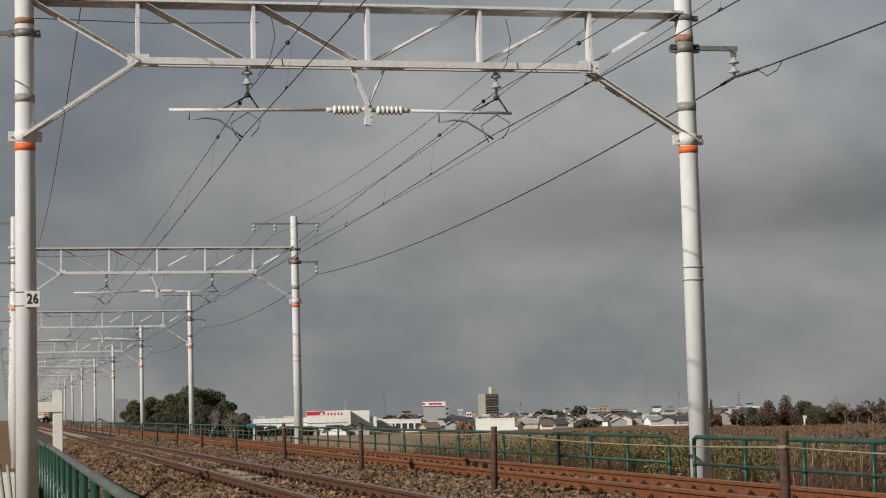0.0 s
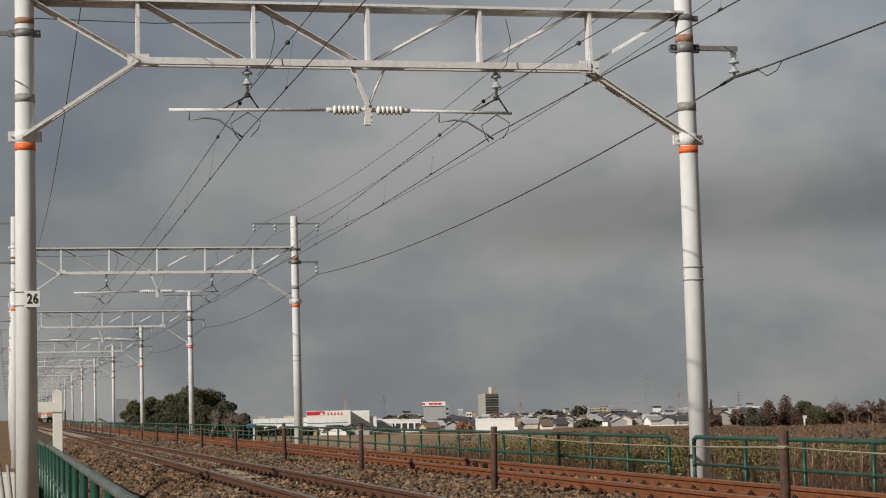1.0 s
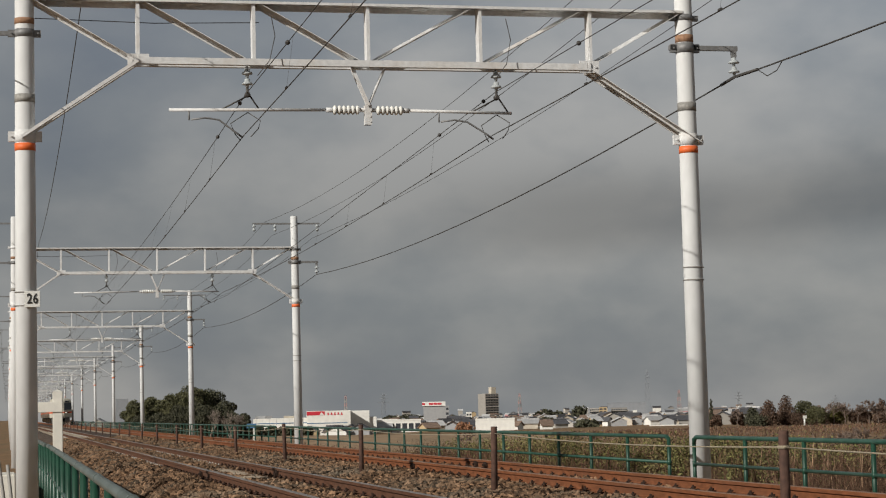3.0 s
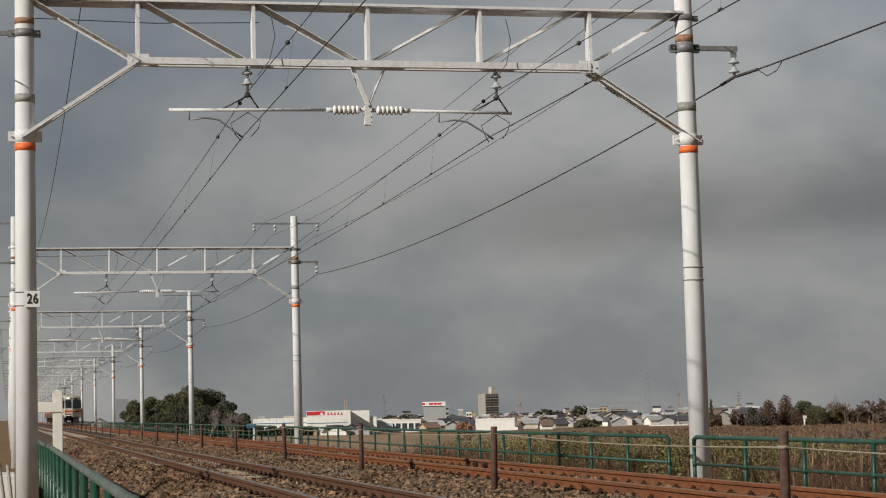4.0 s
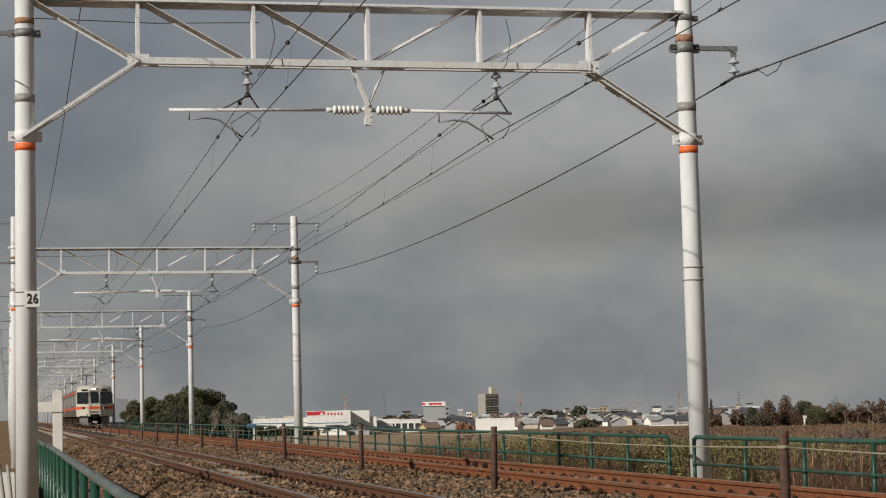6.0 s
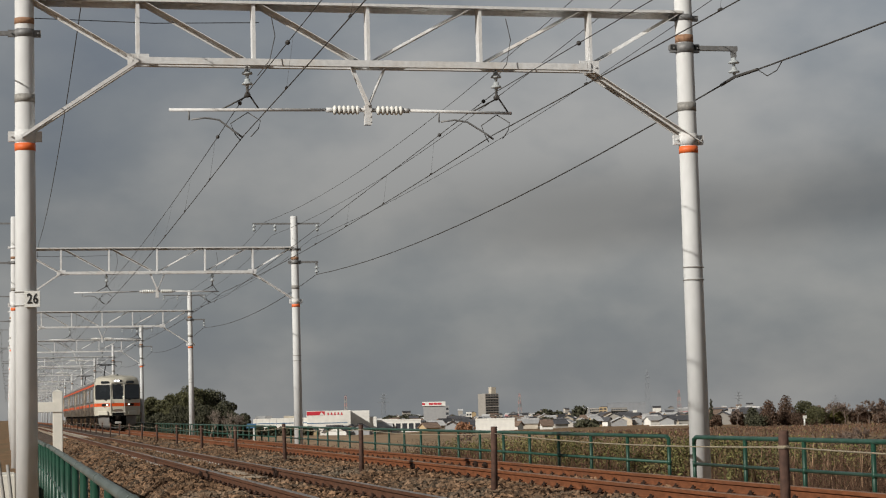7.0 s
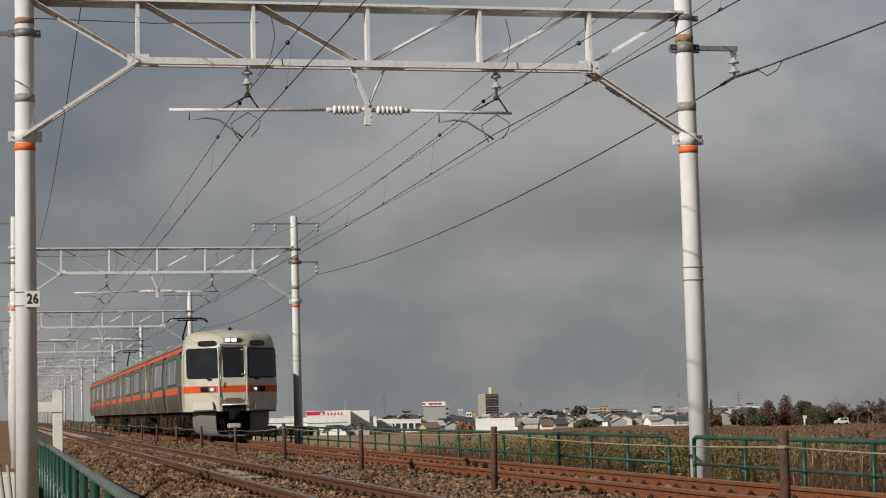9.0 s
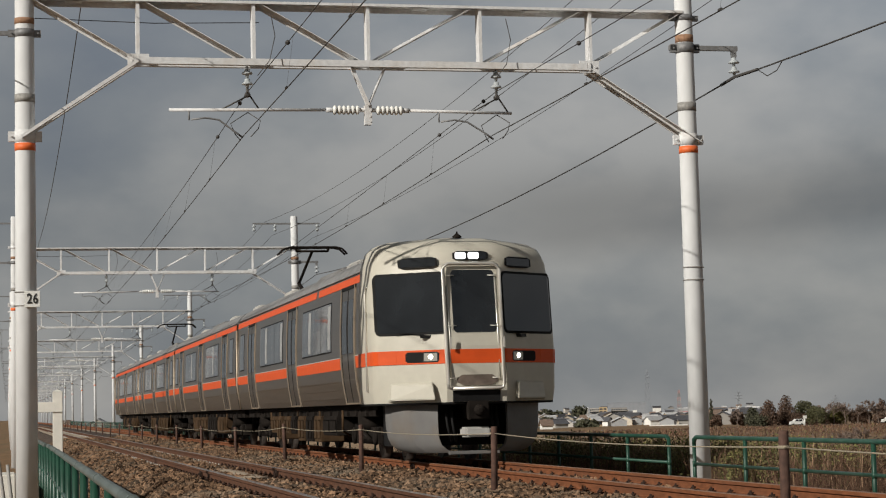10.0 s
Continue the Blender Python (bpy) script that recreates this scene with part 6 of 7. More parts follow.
def field_grass():
    """Tufts of dry grass that roughen the field edge and its bank."""
    g = thing("dry_grass", "dry brown winter grass on the field bank", "grass", kind="stuff")
    r = np.random.RandomState(12)
    a, b = np.array(ROAD_A), np.array(ROAD_B)
    d = (b - a) / np.linalg.norm(b - a)
    n = np.array((d[1], -d[0]))
    for name, count, material, lo, hi in (("tufts", 26000, "reed", 0.25, 0.75), ("pale_tufts", 7000, "straw", 0.25, 0.6), ("green_tufts", 5000, "shrub", 0.2, 0.6)):
        p = a + d * r.uniform(-30, 190, (count, 1)) + n * (4.5 + 120 * r.uniform(0, 1, (count, 1)) ** 1.4)
        o = (p - a) @ n
        z = np.interp(o, (4, 40, 95, 160), (ROAD_Z - 0.05, -5.30, -5.55, PLAIN - 0.3)) - 0.15
        h = r.uniform(lo, hi, count)
        w = r.uniform(0.05, 0.20, count)
        t = r.uniform(0, 3.14, count)
        l = r.normal(0, 0.15, (count, 2))
        c, s_ = np.cos(t) * w, np.sin(t) * w
        v = np.stack((np.stack((p[:, 0] - c, p[:, 1] - s_, z), 1), np.stack((p[:, 0] + c, p[:, 1] + s_, z), 1), np.stack((p[:, 0] + l[:, 0] + c * 0.3, p[:, 1] + l[:, 1], z + h), 1)), 1).reshape(-1, 3)
        tagged(raw(name, v.tolist(), np.arange(count * 3).reshape(-1, 3).tolist(), material, g), kind="stuff")


ROAD_A, ROAD_B, ROAD_Z = (160.8, 460.7), (323.1, 457.4), -5.12
build_levee()
field_grass()



def road_sign():
    t = thing("marker_post", "white marker post beside the farm road", "post", at=pose(*(186.3, 444.5), -5.35))
    bm = bmesh.new()
    tube(bm, [(0, 0, 0), (0, 0, 2.64)], 0.22, 10)
    part("post", bm, "plate", t)
    bm = bmesh.new()
    box(bm, -0.45, 0.45, -0.3, -0.22, 2.08, 2.78)
    part("board", bm, "plate", t)


road_sign()



def factory():
    t = thing("factory", "long white factory hall with red sign panel and blue band", "factory", at=pose(*(89.8, 613.5), -6.2, 0, 0, -8.33))
    k = 0.17765
    def vol(name, a, b, y0, y1, h, m="white_wall"):
        bm = bmesh.new()
        box(bm, a, b, y0, y1, -1.0, h)
        return part(name, bm, m, t, bevel=0.05)
    vol("low_hall", -15.28, 1.42, 0.0, 40.0, 5.48)
    vol("tall_hall", 1.42, 15.1, -1.5, 30.0, 7.52)
    vol("rear_hall", 15.1, 21.32, 9.0, 40.0, 7.38)
    vol("annex", 21.32, 23.63, 10.0, 30.0, 5.32)
    vol("roof_unit", -5.86, -1.95, 12.0, 20.0, 6.2, "cream_wall")
    vol("roof_unit", -13.86, -11.55, 12.0, 20.0, 6.32, "grey_wall")
    y = -1.56
    bm = bmesh.new()
    box(bm, 1.42, 7.02, y, y + 0.05, 6.19, 7.39)
    part("sign_panel", bm, "red", t, "red sign panel with a plain white mark")
    bm = bmesh.new()
    v = [bm.verts.new(p) for p in ((5.33, y - 0.05, 6.24), (6.75, y - 0.05, 6.24), (6.04, y - 0.05, 7.2))]
    bm.faces.new(v)
    part("sign_mark", bm, "plate", t)
    for i in range(5):
        x = 7.73 + i * 1.05
        bm = bmesh.new()
        box(bm, x, x + 0.72, y, y + 0.05, 6.14 + (0.1 if i % 2 else 0), 6.32 + (0.1 if i % 2 else 0))
        box(bm, x + 0.15, x + 0.55, y, y + 0.05, 6.32, 6.94)
        part("sign_bar", bm, "red", t)
    bm = bmesh.new()
    box(bm, -15.28, 1.42, -0.06, 0.02, 3.84, 4.09)
    part("blue_band", bm, "blue", t)
    bm = bmesh.new()
    box(bm, 1.42, 14.03, -1.56, -1.48, 3.6, 3.83)
    part("blue_band", bm, "blue", t)
    for i in range(14):
        x = -14.39 + i * 2.1
        bm = bmesh.new()
        box(bm, x, x + 0.06, -0.04, 0.02, 0.0, 5.38)
        part("cladding_joint", bm, "grey_wall", t)


factory()



sign_block = block("office_block", "grey industrial building with a white rooftop sign", "building", *(210.4, 977.6), -8.1, 10.89, 16.0, 10.88, "grey_wall")
bm = bmesh.new()
box(bm, -6.02, 5.73, -0.6, 0.2, 10.88, 13.03)
sign = part("rooftop_sign", bm, "plate", sign_block, "white rooftop sign with plain red bars")
for a, b in ((-6.02, -4.58), (-2.58, -0.57), (-0.29, 1.43), (1.72, 3.72)):
    bm = bmesh.new()
    box(bm, a, b, -0.68, -0.62, 11.46, 12.46)
    part("sign_bar", bm, "red", sign)
tower = block("apartment_tower", "ten-storey cream apartment tower with balconies", "apartment building", *(477.8, 1942.1), -13.1, 14.9, 16.0, 28.51, "house_wall", 11, 5, balcony=True, turn=28)
bm = bmesh.new()
box(bm, 2.29, 7.45, 5.0, 11.0, 28.51, 35.39)
part("lift_house", bm, "cream_wall", tower)
block("building", "grey-white apartment block with balconies", "building", *(376.1, 1244.4), -9.6, 8.19, 14.0, 8.62, "house_wall", 5, 6, balcony=True, group="buildings of the town")
block("building", "yellowish stair tower block", "building", *(374.7, 1223.9), -9.5, 4.77, 14.0, 9.17, "tan_wall", 5, 2, balcony=False, group="buildings of the town")
block("building", "pale apartment block with balconies", "building", *(387.6, 1230.4), -9.55, 10.35, 14.0, 8.6, "house_wall", 5, 7, balcony=True, group="buildings of the town")
block("building", "long building far off, greyed by haze", "building", *(578.1, 1809.9), -12.6, 37.02, 14.0, 15.52, "haze", 0, 0, balcony=False, group="buildings of the town")
block("building", "tan rendered three-storey block", "building", *(334.4, 1152.5), -9.1, 8.25, 14.0, 4.78, "tan_wall", 3, 5, balcony=False, group="buildings of the town")
block("building", "plain white roadside sign tower", "building", *(307.9, 951.4), -8.1, 2.01, 14.0, 5.93, "white_wall", 1, 1, balcony=False, group="buildings of the town")
block("building", "plain white roadside sign tower", "building", *(326.1, 945.3), -8.1, 2.87, 14.0, 4.61, "white_wall", 1, 1, balcony=False, group="buildings of the town")
block("building", "low shop building with pink walls", "building", *(434.8, 1225.1), -9.6, 10.06, 14.0, 5.27, "pink", 2, 4, balcony=False, group="buildings of the town")
block("building", "low building with pink walls", "building", *(347.9, 1356.1), -10.1, 10.03, 14.0, 5.95, "pink", 2, 4, balcony=False, group="buildings of the town")
block("building", "narrow grey block of offices", "building", *(270.0, 1220.5), -9.35, 4.3, 14.0, 12.09, "grey_wall", 4, 2, balcony=False, group="buildings of the town")
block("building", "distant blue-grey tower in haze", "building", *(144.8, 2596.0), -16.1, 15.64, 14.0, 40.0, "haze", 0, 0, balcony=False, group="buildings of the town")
block("building", "building in the far distance, greyed by haze", "building", *(745.6, 2175.8), -14.6, 19.77, 14.0, 9.52, "haze", 0, 0, balcony=False, group="buildings of the town")
block("building", "long low white warehouse with windows", "building", *(153.7, 621.3), -6.3, 12.65, 10.0, 3.54, "white_wall", 0, 0, balcony=False, group="buildings of the town")
block("building", "low white warehouse behind houses", "building", *(167.6, 884.2), -7.6, 10.32, 14.0, 4.26, "white_wall", 1, 6, balcony=False, group="buildings of the town")
block("building", "small white building in the town", "building", *(341.2, 1460.7), -10.6, 4.3, 14.0, 8.57, "white_wall", 3, 2, balcony=False, group="buildings of the town")
block("building", "long low white shed", "building", *(226.6, 662.3), -6.6, 13.44, 10.0, -0.19, "white_wall", 1, 6, balcony=False, group="buildings of the town")
block("building", "distant ridge of buildings greyed by haze", "building", *(910.2, 2435.5), -16.1, 33.52, 14.0, 10.77, "haze", 1, 1, balcony=False, group="buildings of the town")
block("building", "distant ridge of buildings greyed by haze", "building", *(904.7, 2330.6), -15.6, 32.23, 14.0, 8.29, "haze", 1, 1, balcony=False, group="buildings of the town")
block("building", "grey building behind the factory", "building", *(188.5, 1488.1), -10.6, 12.89, 14.0, 9.18, "grey_wall", 2, 3, balcony=False, group="buildings of the town")
block("building", "low white building beyond the track", "building", *(30.6, 699.3), -6.6, 3.01, 10.0, 6.35, "white_wall", 1, 3, balcony=False, group="buildings of the town")
block("building", "long low white hall beside the factory", "building", *(127.0, 647.7), -6.4, 15.13, 10.0, 3.9, "white_wall", 1, 7, balcony=False, group="buildings of the town")
block("building", "low pale building beyond the track", "building", *(32.4, 649.2), -6.35, 3.54, 10.0, 5.33, "house_wall", 1, 3, balcony=False, group="buildings of the town")
mast(*(249.8, 1479.0), -10.6, 24.1, 1.6, "red and white lattice mast", True)
mast(*(479.7, 1838.4), -12.6, 27.2, 2.2, "red and white lattice mast", True)
mast(*(625.1, 1794.2), -12.6, 27.0, 2.2, "red and white lattice mast", True)
mast(*(315.2, 1670.5), -11.6, 27.5, 2.4, "steel lattice pylon far off, tinted by haze", False)
mast(*(817.1, 2468.3), -16.1, 62.6, 4, "steel lattice pylon far off, tinted by haze", False)
mast(*(642.2, 1681.5), -12.1, 23.0, 1.6, "steel lattice pylon far off, tinted by haze", False)
mast(*(801.6, 1832.3), -13.1, 19.3, 2, "steel lattice pylon far off, tinted by haze", False)
leafy_tree(*(309.5, 1055.6), -8.6, 10.0, 10.72, "darkgreen", "dark round evergreen among the houses", 131, group="trees in the town", base=0.1, count=1500, size=0.6)
leafy_tree(*(305.6, 1108.7), -8.85, 8.4, 9.89, "darkgreen", "dark round evergreen among the houses", 132, group="trees in the town", base=0.1, count=1500, size=0.6)
leafy_tree(*(311.9, 1106.9), -8.85, 6.9, 8.57, "darkgreen", "dark round evergreen among the houses", 133, group="trees in the town", base=0.1, count=1500, size=0.6)
leafy_tree(*(300.8, 1110.0), -8.85, 7.5, 6.59, "darkgreen", "dark round evergreen among the houses", 134, group="trees in the town", base=0.1, count=1500, size=0.6)
leafy_tree(*(283.6, 1472.9), -10.6, 7.4, 12.89, "darkgreen", "dark round evergreen among the houses", 135, group="trees in the town", base=0.1, count=1500, size=0.6)
leafy_tree(*(316.0, 1568.5), -11.1, 8.2, 18.34, "darkgreen", "dark round evergreen among the houses", 136, group="trees in the town", base=0.1, count=1500, size=0.6)
leafy_tree(*(304.7, 1468.7), -10.6, 6.9, 12.89, "darkgreen", "dark round evergreen among the houses", 137, group="trees in the town", base=0.1, count=1500, size=0.6)
leafy_tree(*(285.9, 1268.2), -9.6, 6.0, 7.45, "darkgreen", "dark round evergreen among the houses", 138, group="trees in the town", base=0.1, count=1500, size=0.6)
leafy_tree(*(291.8, 956.5), -8.1, 2.3, 6.88, "darkgreen", "dark round evergreen among the houses", 139, group="trees in the town", base=0.1, count=1500, size=0.6)
leafy_tree(*(271.2, 858.2), -7.6, 1.7, 7.74, "darkgreen", "dark round evergreen among the houses", 140, group="trees in the town", base=0.1, count=1500, size=0.6)
leafy_tree(*(212.6, 771.2), -7.1, 3.2, 7.79, "darkgreen", "dark round evergreen among the houses", 141, group="trees in the town", base=0.1, count=1500, size=0.6)
leafy_tree(*(199.5, 671.0), -6.6, 1.7, 8.02, "darkgreen", "dark round evergreen among the houses", 142, group="trees in the town", base=0.1, count=1500, size=0.6)
leafy_tree(*(145.8, 745.9), -6.9, 2.4, 6.53, "darkgreen", "dark round evergreen among the houses", 143, group="trees in the town", base=0.1, count=1500, size=0.6)
leafy_tree(*(177.4, 831.3), -7.35, 2.8, 5.85, "darkgreen", "dark round evergreen among the houses", 144, group="trees in the town", base=0.1, count=1500, size=0.6)
leafy_tree(*(197.9, 878.0), -7.6, 2.5, 6.7, "darkgreen", "dark round evergreen among the houses", 145, group="trees in the town", base=0.1, count=1500, size=0.6)
leafy_tree(*(229.7, 973.3), -8.1, 3.3, 5.73, "darkgreen", "dark round evergreen among the houses", 146, group="trees in the town", base=0.1, count=1500, size=0.6)
leafy_tree(*(224.2, 871.6), -7.6, 2.4, 6.19, "darkgreen", "dark round evergreen among the houses", 147, group="trees in the town", base=0.1, count=1500, size=0.6)
leafy_tree(*(243.3, 918.3), -7.85, 2.7, 8.17, "darkgreen", "dark round evergreen among the houses", 148, group="trees in the town", base=0.1, count=1500, size=0.6)
leafy_tree(*(275.4, 961.3), -8.1, 2.1, 8.6, "darkgreen", "dark round evergreen among the houses", 149, group="trees in the town", base=0.1, count=1500, size=0.6)
leafy_tree(*(324.9, 998.5), -8.35, 1.1, 7.82, "darkgreen", "dark round evergreen among the houses", 150, group="trees in the town", base=0.1, count=1500, size=0.6)
leafy_tree(*(379.4, 1138.5), -9.1, 1.9, 8.25, "darkgreen", "dark round evergreen among the houses", 151, group="trees in the town", base=0.1, count=1500, size=0.6)
leafy_tree(*(290.6, 851.8), -7.6, 0.7, 7.74, "darkgreen", "dark round evergreen among the houses", 152, group="trees in the town", base=0.1, count=1500, size=0.6)
leafy_tree(*(332.2, 943.2), -8.1, 1.3, 8.6, "darkgreen", "dark round evergreen among the houses", 153, group="trees in the town", base=0.1, count=1500, size=0.6)
leafy_tree(*(286.9, 800.1), -7.35, 0.6, 4.87, "darkgreen", "dark round evergreen among the houses", 154, group="trees in the town", base=0.1, count=1500, size=0.6)
leafy_tree(*(314.5, 843.3), -7.6, 1.1, 6.19, "darkgreen", "dark round evergreen among the houses", 155, group="trees in the town", base=0.1, count=1500, size=0.6)
leafy_tree(*(167.6, 884.2), -7.6, 3.2, 5.16, "darkgreen", "dark round evergreen among the houses", 156, group="trees in the town", base=0.1, count=1500, size=0.6)
leafy_tree(*(325.5, 1155.0), -9.1, 4.0, 8.25, "darkgreen", "dark round evergreen among the houses", 157, group="trees in the town", base=0.1, count=1500, size=0.6)
leafy_tree(*(412.2, 1285.5), -9.85, 3.6, 7.74, "darkgreen", "dark round evergreen among the houses", 158, group="trees in the town", base=0.1, count=1500, size=0.6)
leafy_tree(*(67.0, 540.9), -5.82, 3.1, 3.75, "darkgreen", "dark round evergreen among the houses", 159, group="trees in the town", base=0.1, count=1500, size=0.6)
leafy_tree(*(70.5, 540.4), -5.82, 2.8, 4.06, "darkgreen", "dark round evergreen among the houses", 160, group="trees in the town", base=0.1, count=1500, size=0.6)
leafy_tree(*(74.2, 539.9), -5.82, 2.6, 3.75, "darkgreen", "dark round evergreen among the houses", 161, group="trees in the town", base=0.1, count=1500, size=0.6)
leafy_tree(*(77.6, 539.5), -5.82, 2.7, 3.44, "darkgreen", "dark round evergreen among the houses", 162, group="trees in the town", base=0.1, count=1500, size=0.6)
leafy_tree(*(80.0, 539.1), -5.82, 2.5, 3.12, "darkgreen", "dark round evergreen among the houses", 163, group="trees in the town", base=0.1, count=1500, size=0.6)
bare_tree(*(67.5, 292.3), -5.6, 4.7, 5.6, "twig", "bare spreading winter tree in the field", 151, depth=5)
bare_tree(*(83.0, 288.3), -5.6, 4.1, 4.9, "twig", "bare spreading winter tree in the field", 152, depth=5)
bare_tree(*(91.2, 306.7), -5.6, 4.1, 4.9, "twig", "bare spreading winter tree in the field", 153, depth=5)
bare_tree(*(90.9, 296.4), -5.6, 3.7, 4.4, "twig", "bare spreading winter tree in the field", 154, depth=5)
leafy_tree(*(94.5, 409.2), -5.6, 3.6, 4.09, "autumn", "tawny-leaved tree at the field edge", 161, base=0.3, count=1500, size=0.2)


for i, (x, y, h) in enumerate(((84.0, 196.0, 4.6), (87.5, 198.0, 5.2), (90.5, 199.0, 5.9), (93.5, 197.0, 5.4), (96.5, 200.0, 6.3), (99.0, 202.0, 6.6), (80.0, 199.0, 3.9))):
    bare_tree(x, y, -5.6, h, 5.5, "twig", "bare reddish-brown brush at the field edge", 201 + i, group="brush at the field edge", depth=5, thin=0.03)


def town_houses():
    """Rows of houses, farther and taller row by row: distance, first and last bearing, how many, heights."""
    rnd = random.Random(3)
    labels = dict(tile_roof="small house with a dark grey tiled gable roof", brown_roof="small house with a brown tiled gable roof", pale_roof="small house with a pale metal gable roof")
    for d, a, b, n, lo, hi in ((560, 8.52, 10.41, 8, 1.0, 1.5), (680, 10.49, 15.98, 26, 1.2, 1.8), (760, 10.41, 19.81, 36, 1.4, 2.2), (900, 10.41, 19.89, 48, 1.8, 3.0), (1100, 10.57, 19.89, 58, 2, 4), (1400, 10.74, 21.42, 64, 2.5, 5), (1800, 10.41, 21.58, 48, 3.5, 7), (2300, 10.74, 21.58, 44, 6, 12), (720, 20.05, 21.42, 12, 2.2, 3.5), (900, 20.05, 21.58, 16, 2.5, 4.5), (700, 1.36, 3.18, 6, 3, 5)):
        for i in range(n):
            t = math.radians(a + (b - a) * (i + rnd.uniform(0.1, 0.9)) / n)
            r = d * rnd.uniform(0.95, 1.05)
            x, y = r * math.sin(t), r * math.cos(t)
            big = 1.3 if d > 1400 else 1.0
            roof = rnd.choice(("tile_roof", "tile_roof", "pale_roof", "tile_roof", "brown_roof", "pale_roof")) if d > 600 else "tile_roof"
            wall = rnd.choice(("house_wall", "cream_wall", "grey_wall", "house_wall", "tan_wall", "grey_wall", "white_wall", "house_wall", "cream_wall"))
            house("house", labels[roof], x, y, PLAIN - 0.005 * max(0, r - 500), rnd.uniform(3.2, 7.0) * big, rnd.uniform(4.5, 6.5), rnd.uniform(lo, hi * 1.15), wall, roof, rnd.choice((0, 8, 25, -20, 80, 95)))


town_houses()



def stubble_field():
    """Paler ploughed strips in the plain."""
    c = [Vector((*q, 0)) for q in ((29.0, 248.3), (50.2, 183.2), (124.3, 453.3), (62.5, 536.4))]
    n, m = 14, 24
    verts, faces = [], []
    for j in range(m + 1):
        for i in range(n + 1):
            p = c[0].lerp(c[1], i / n).lerp(c[3].lerp(c[2], i / n), j / m)
            verts.append((p.x, p.y, PLAIN + 0.36 + 0.10 * math.sin(j * 1.9)))
    for j in range(m):
        for i in range(n):
            faces.append((j * (n + 1) + i, j * (n + 1) + i + 1, (j + 1) * (n + 1) + i + 1, (j + 1) * (n + 1) + i))
    tagged(raw("field", verts, faces, "plough"), "tan stubble field in winter", "field", kind="structure")


stubble_field()



def blue_board():
    t = thing("notice_board", "blue notice board on white legs in the field", "sign board", at=pose(*(27.5, 228.4), -2.89, 0, 0, -6))
    w, h = 1.12, 0.53
    z = 2.12
    bm = bmesh.new()
    box(bm, -w / 2, w / 2, -0.05, 0.05, z, z + h)
    part("board", bm, "blue", t, bevel=0.02)
    for x in (-w * 0.25, w * 0.25):
        bm = bmesh.new()
        box(bm, x - 0.08, x + 0.08, -0.05, 0.05, -2.6, z)
        part("leg", bm, "plate", t)


blue_board()



def wayside():
    """Pale trough lids and weathered stakes beside the near pole."""
    c = thing("concrete_trough", "pale concrete cable trough lids beside the pole", "trough")
    for k in range(3):
        bm = bmesh.new()
        box(bm, -0.75, 0.12, 33.0 + k * 1.1, 34.0 + k * 1.1, -0.95, -0.02 - 0.02 * k)
        part("lid", bm, "whitepost", c, bevel=0.02)
    for i, (x, y, lx, h) in enumerate(((0.02, 29.2, 0.10, 0.75), (-0.12, 29.0, 0.16, 0.95))):
        t = thing("stake", "weathered thin stake leaning by the fence", "stake", "stakes by the fence")
        bm = bmesh.new()
        tube(bm, [(x + lx, y, -1.0), (x - lx * 0.3, y, -0.9 + h * 1.5)], 0.025, 6)
        part("shaft", bm, "band", t)


wayside()


# ---- small cars on the farm road ----


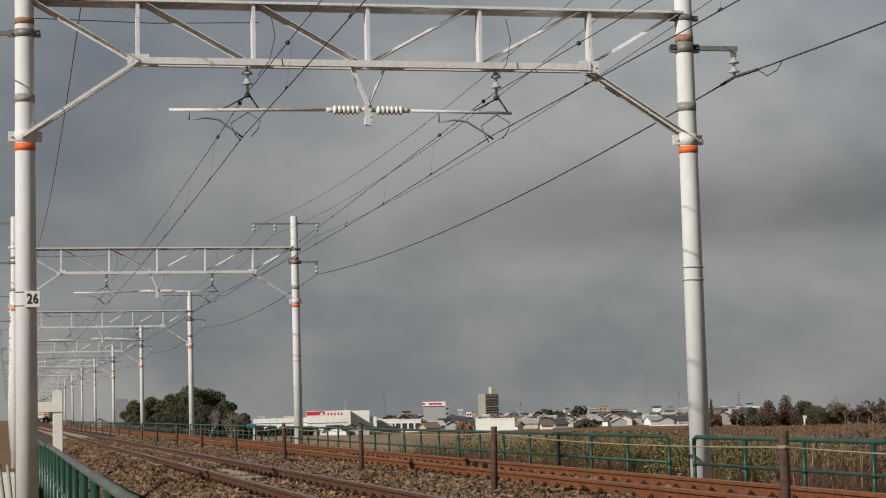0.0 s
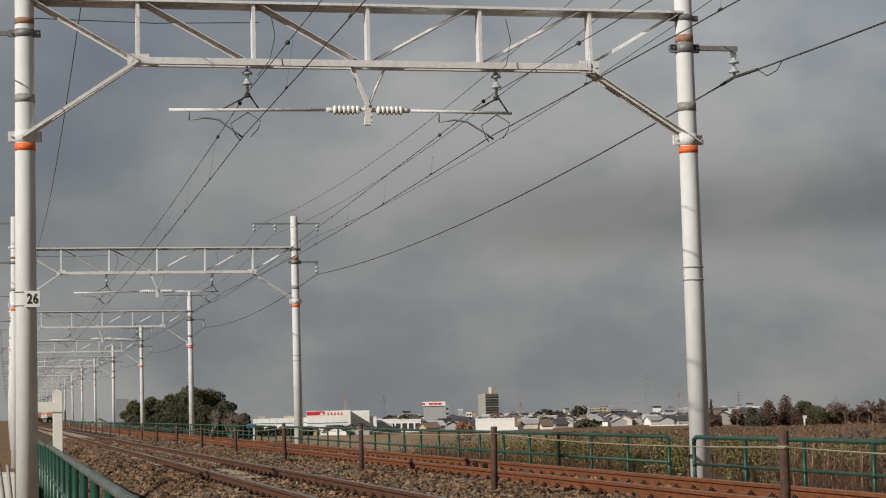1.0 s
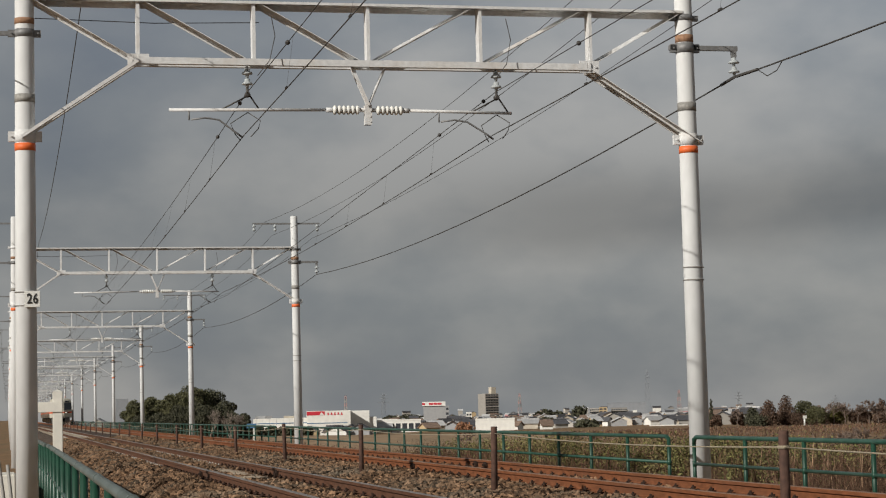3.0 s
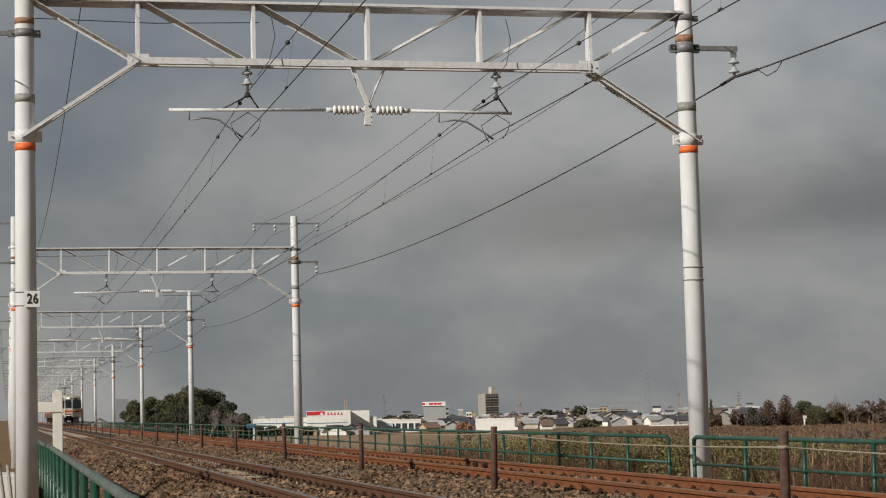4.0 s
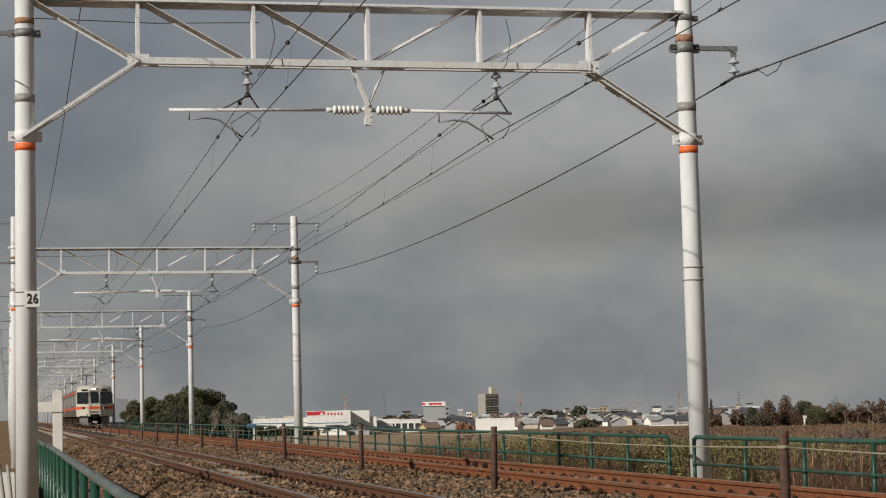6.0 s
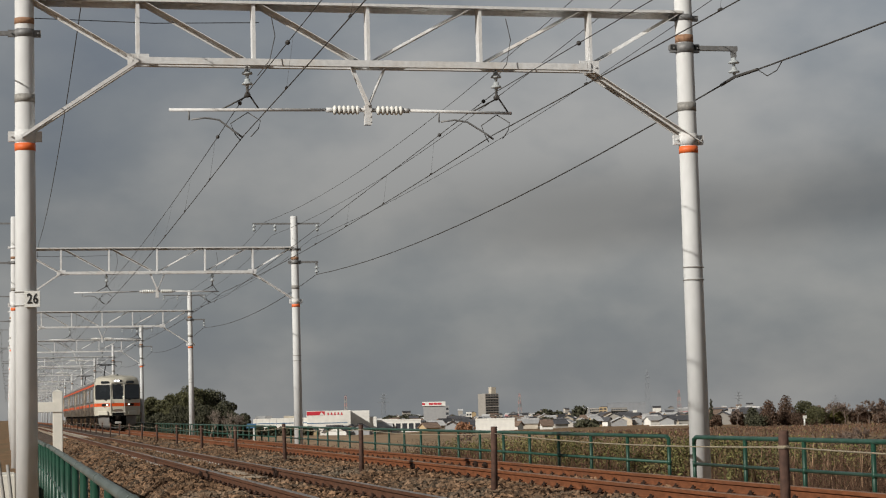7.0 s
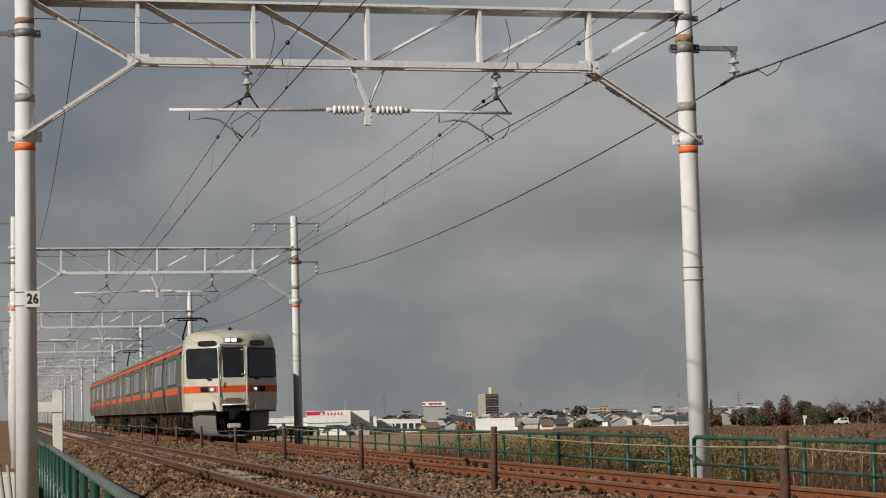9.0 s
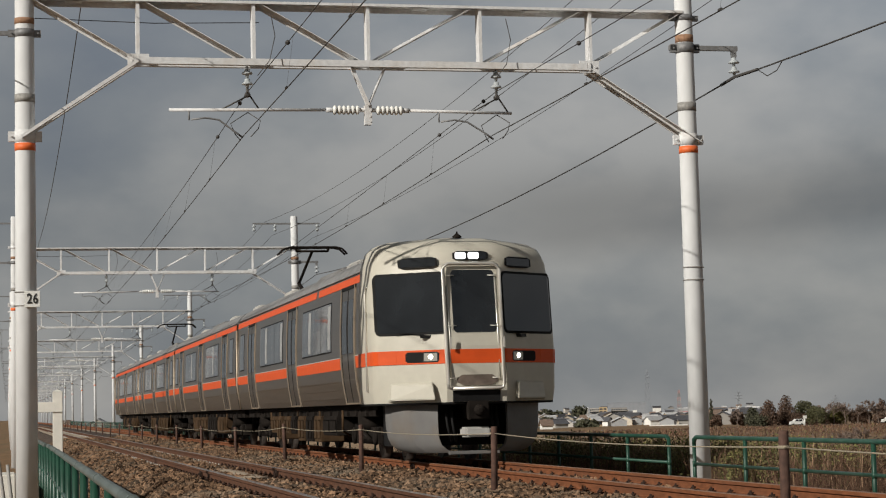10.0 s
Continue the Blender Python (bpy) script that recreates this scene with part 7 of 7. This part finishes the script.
def small_car(label):
    t = thing("car", label, "car", "cars on the farm road")
    bm = bmesh.new()
    prof = [(-1.68, 0.30), (-1.70, 0.78), (-1.55, 1.0), (-0.85, 1.08), (-0.45, 1.58), (1.35, 1.62), (1.62, 1.05), (1.70, 0.8), (1.68, 0.30)]
    rings = [[bm.verts.new((x, y * (0.86 if z > 1.2 else 1.0), z)) for x, z in prof] for y in (-0.73, 0.73)]
    n = len(prof)
    for k in range(n):
        bm.faces.new((rings[0][k], rings[0][(k + 1) % n], rings[1][(k + 1) % n], rings[1][k]))
    bm.faces.new(rings[0])
    bm.faces.new(rings[1][::-1])
    part("body", bm, "carpaint", t, bevel=0.03)
    for s in (-1, 1):
        for a, b in ((-0.62, 0.30), (0.38, 1.30)):
            bm = bmesh.new()
            v = [bm.verts.new(p) for p in ((a, s * 0.745, 1.06), (b, s * 0.745, 1.06), (b - 0.05, s * 0.655, 1.50), (a + (0.28 if a < 0 else 0.0), s * 0.655, 1.50))]
            w = [bm.verts.new((q.co.x, q.co.y - s * 0.05, q.co.z)) for q in v]
            bm.faces.new(v)
            bm.faces.new(w[::-1])
            for k in range(4):
                bm.faces.new((v[k], v[(k + 1) % 4], w[(k + 1) % 4], w[k]))
            part("side_window", bm, "cabglass", t)
        for x in (-1.1, 1.1):
            bm = bmesh.new()
            lathe(bm, (x, s * 0.60, 0.28), (0, s, 0), [(0, 0.27), (0.02, 0.28), (0.15, 0.28), (0.16, 0.18), (0.17, 0.05)], 16)
            part("wheel", bm, "rubber", t)
    bm = bmesh.new()
    box(bm, -1.74, -1.66, -0.65, 0.65, 0.32, 0.5)
    part("bumper", bm, "carpaint", t, bevel=0.02)
    for s in (-1, 1):
        bm = bmesh.new()
        box(bm, -1.70, -1.58, s * 0.55 - 0.12, s * 0.55 + 0.12, 0.72, 0.86)
        part("headlight", bm, "reflector", t, bevel=0.02)
    return t


first_car = small_car("small white hatchback driving on the farm road")
second_car = small_car("second small white car following on the farm road")


# ---- what moves ----
TRAIN_ROWS = ((0.0, 399.9), (1.0, 362.9), (2.0, 325.7), (3.0, 288.0), (4.0, 250.0), (5.0, 211.9), (6.0, 174.6), (7.0, 137.8), (8.0, 102.2), (9.0, 66.7), (10.0, 31.8))


def motions():
    for k, car in enumerate(cars):
        walk(car, [(t, pose(TRACKS[1], y + 20.1 * k, 0)) for t, y in TRAIN_ROWS])
    a, b = Vector((*ROAD_A, ROAD_Z)), Vector((*ROAD_B, ROAD_Z))
    d = (b - a).normalized()
    turn = math.degrees(math.atan2(d.y, d.x))
    for car, last, speed in ((first_car, 29.9, 11.85), (second_car, 54.2, 11.85)):
        rows = []
        for t in (0.0, 2.5, 5.0, 7.5, 10.0):
            p = a + d * (last + speed * (10 - t))
            rows.append((t, pose(p.x, p.y, p.z, 0, 0, turn)))
        walk(car, rows)


motions()
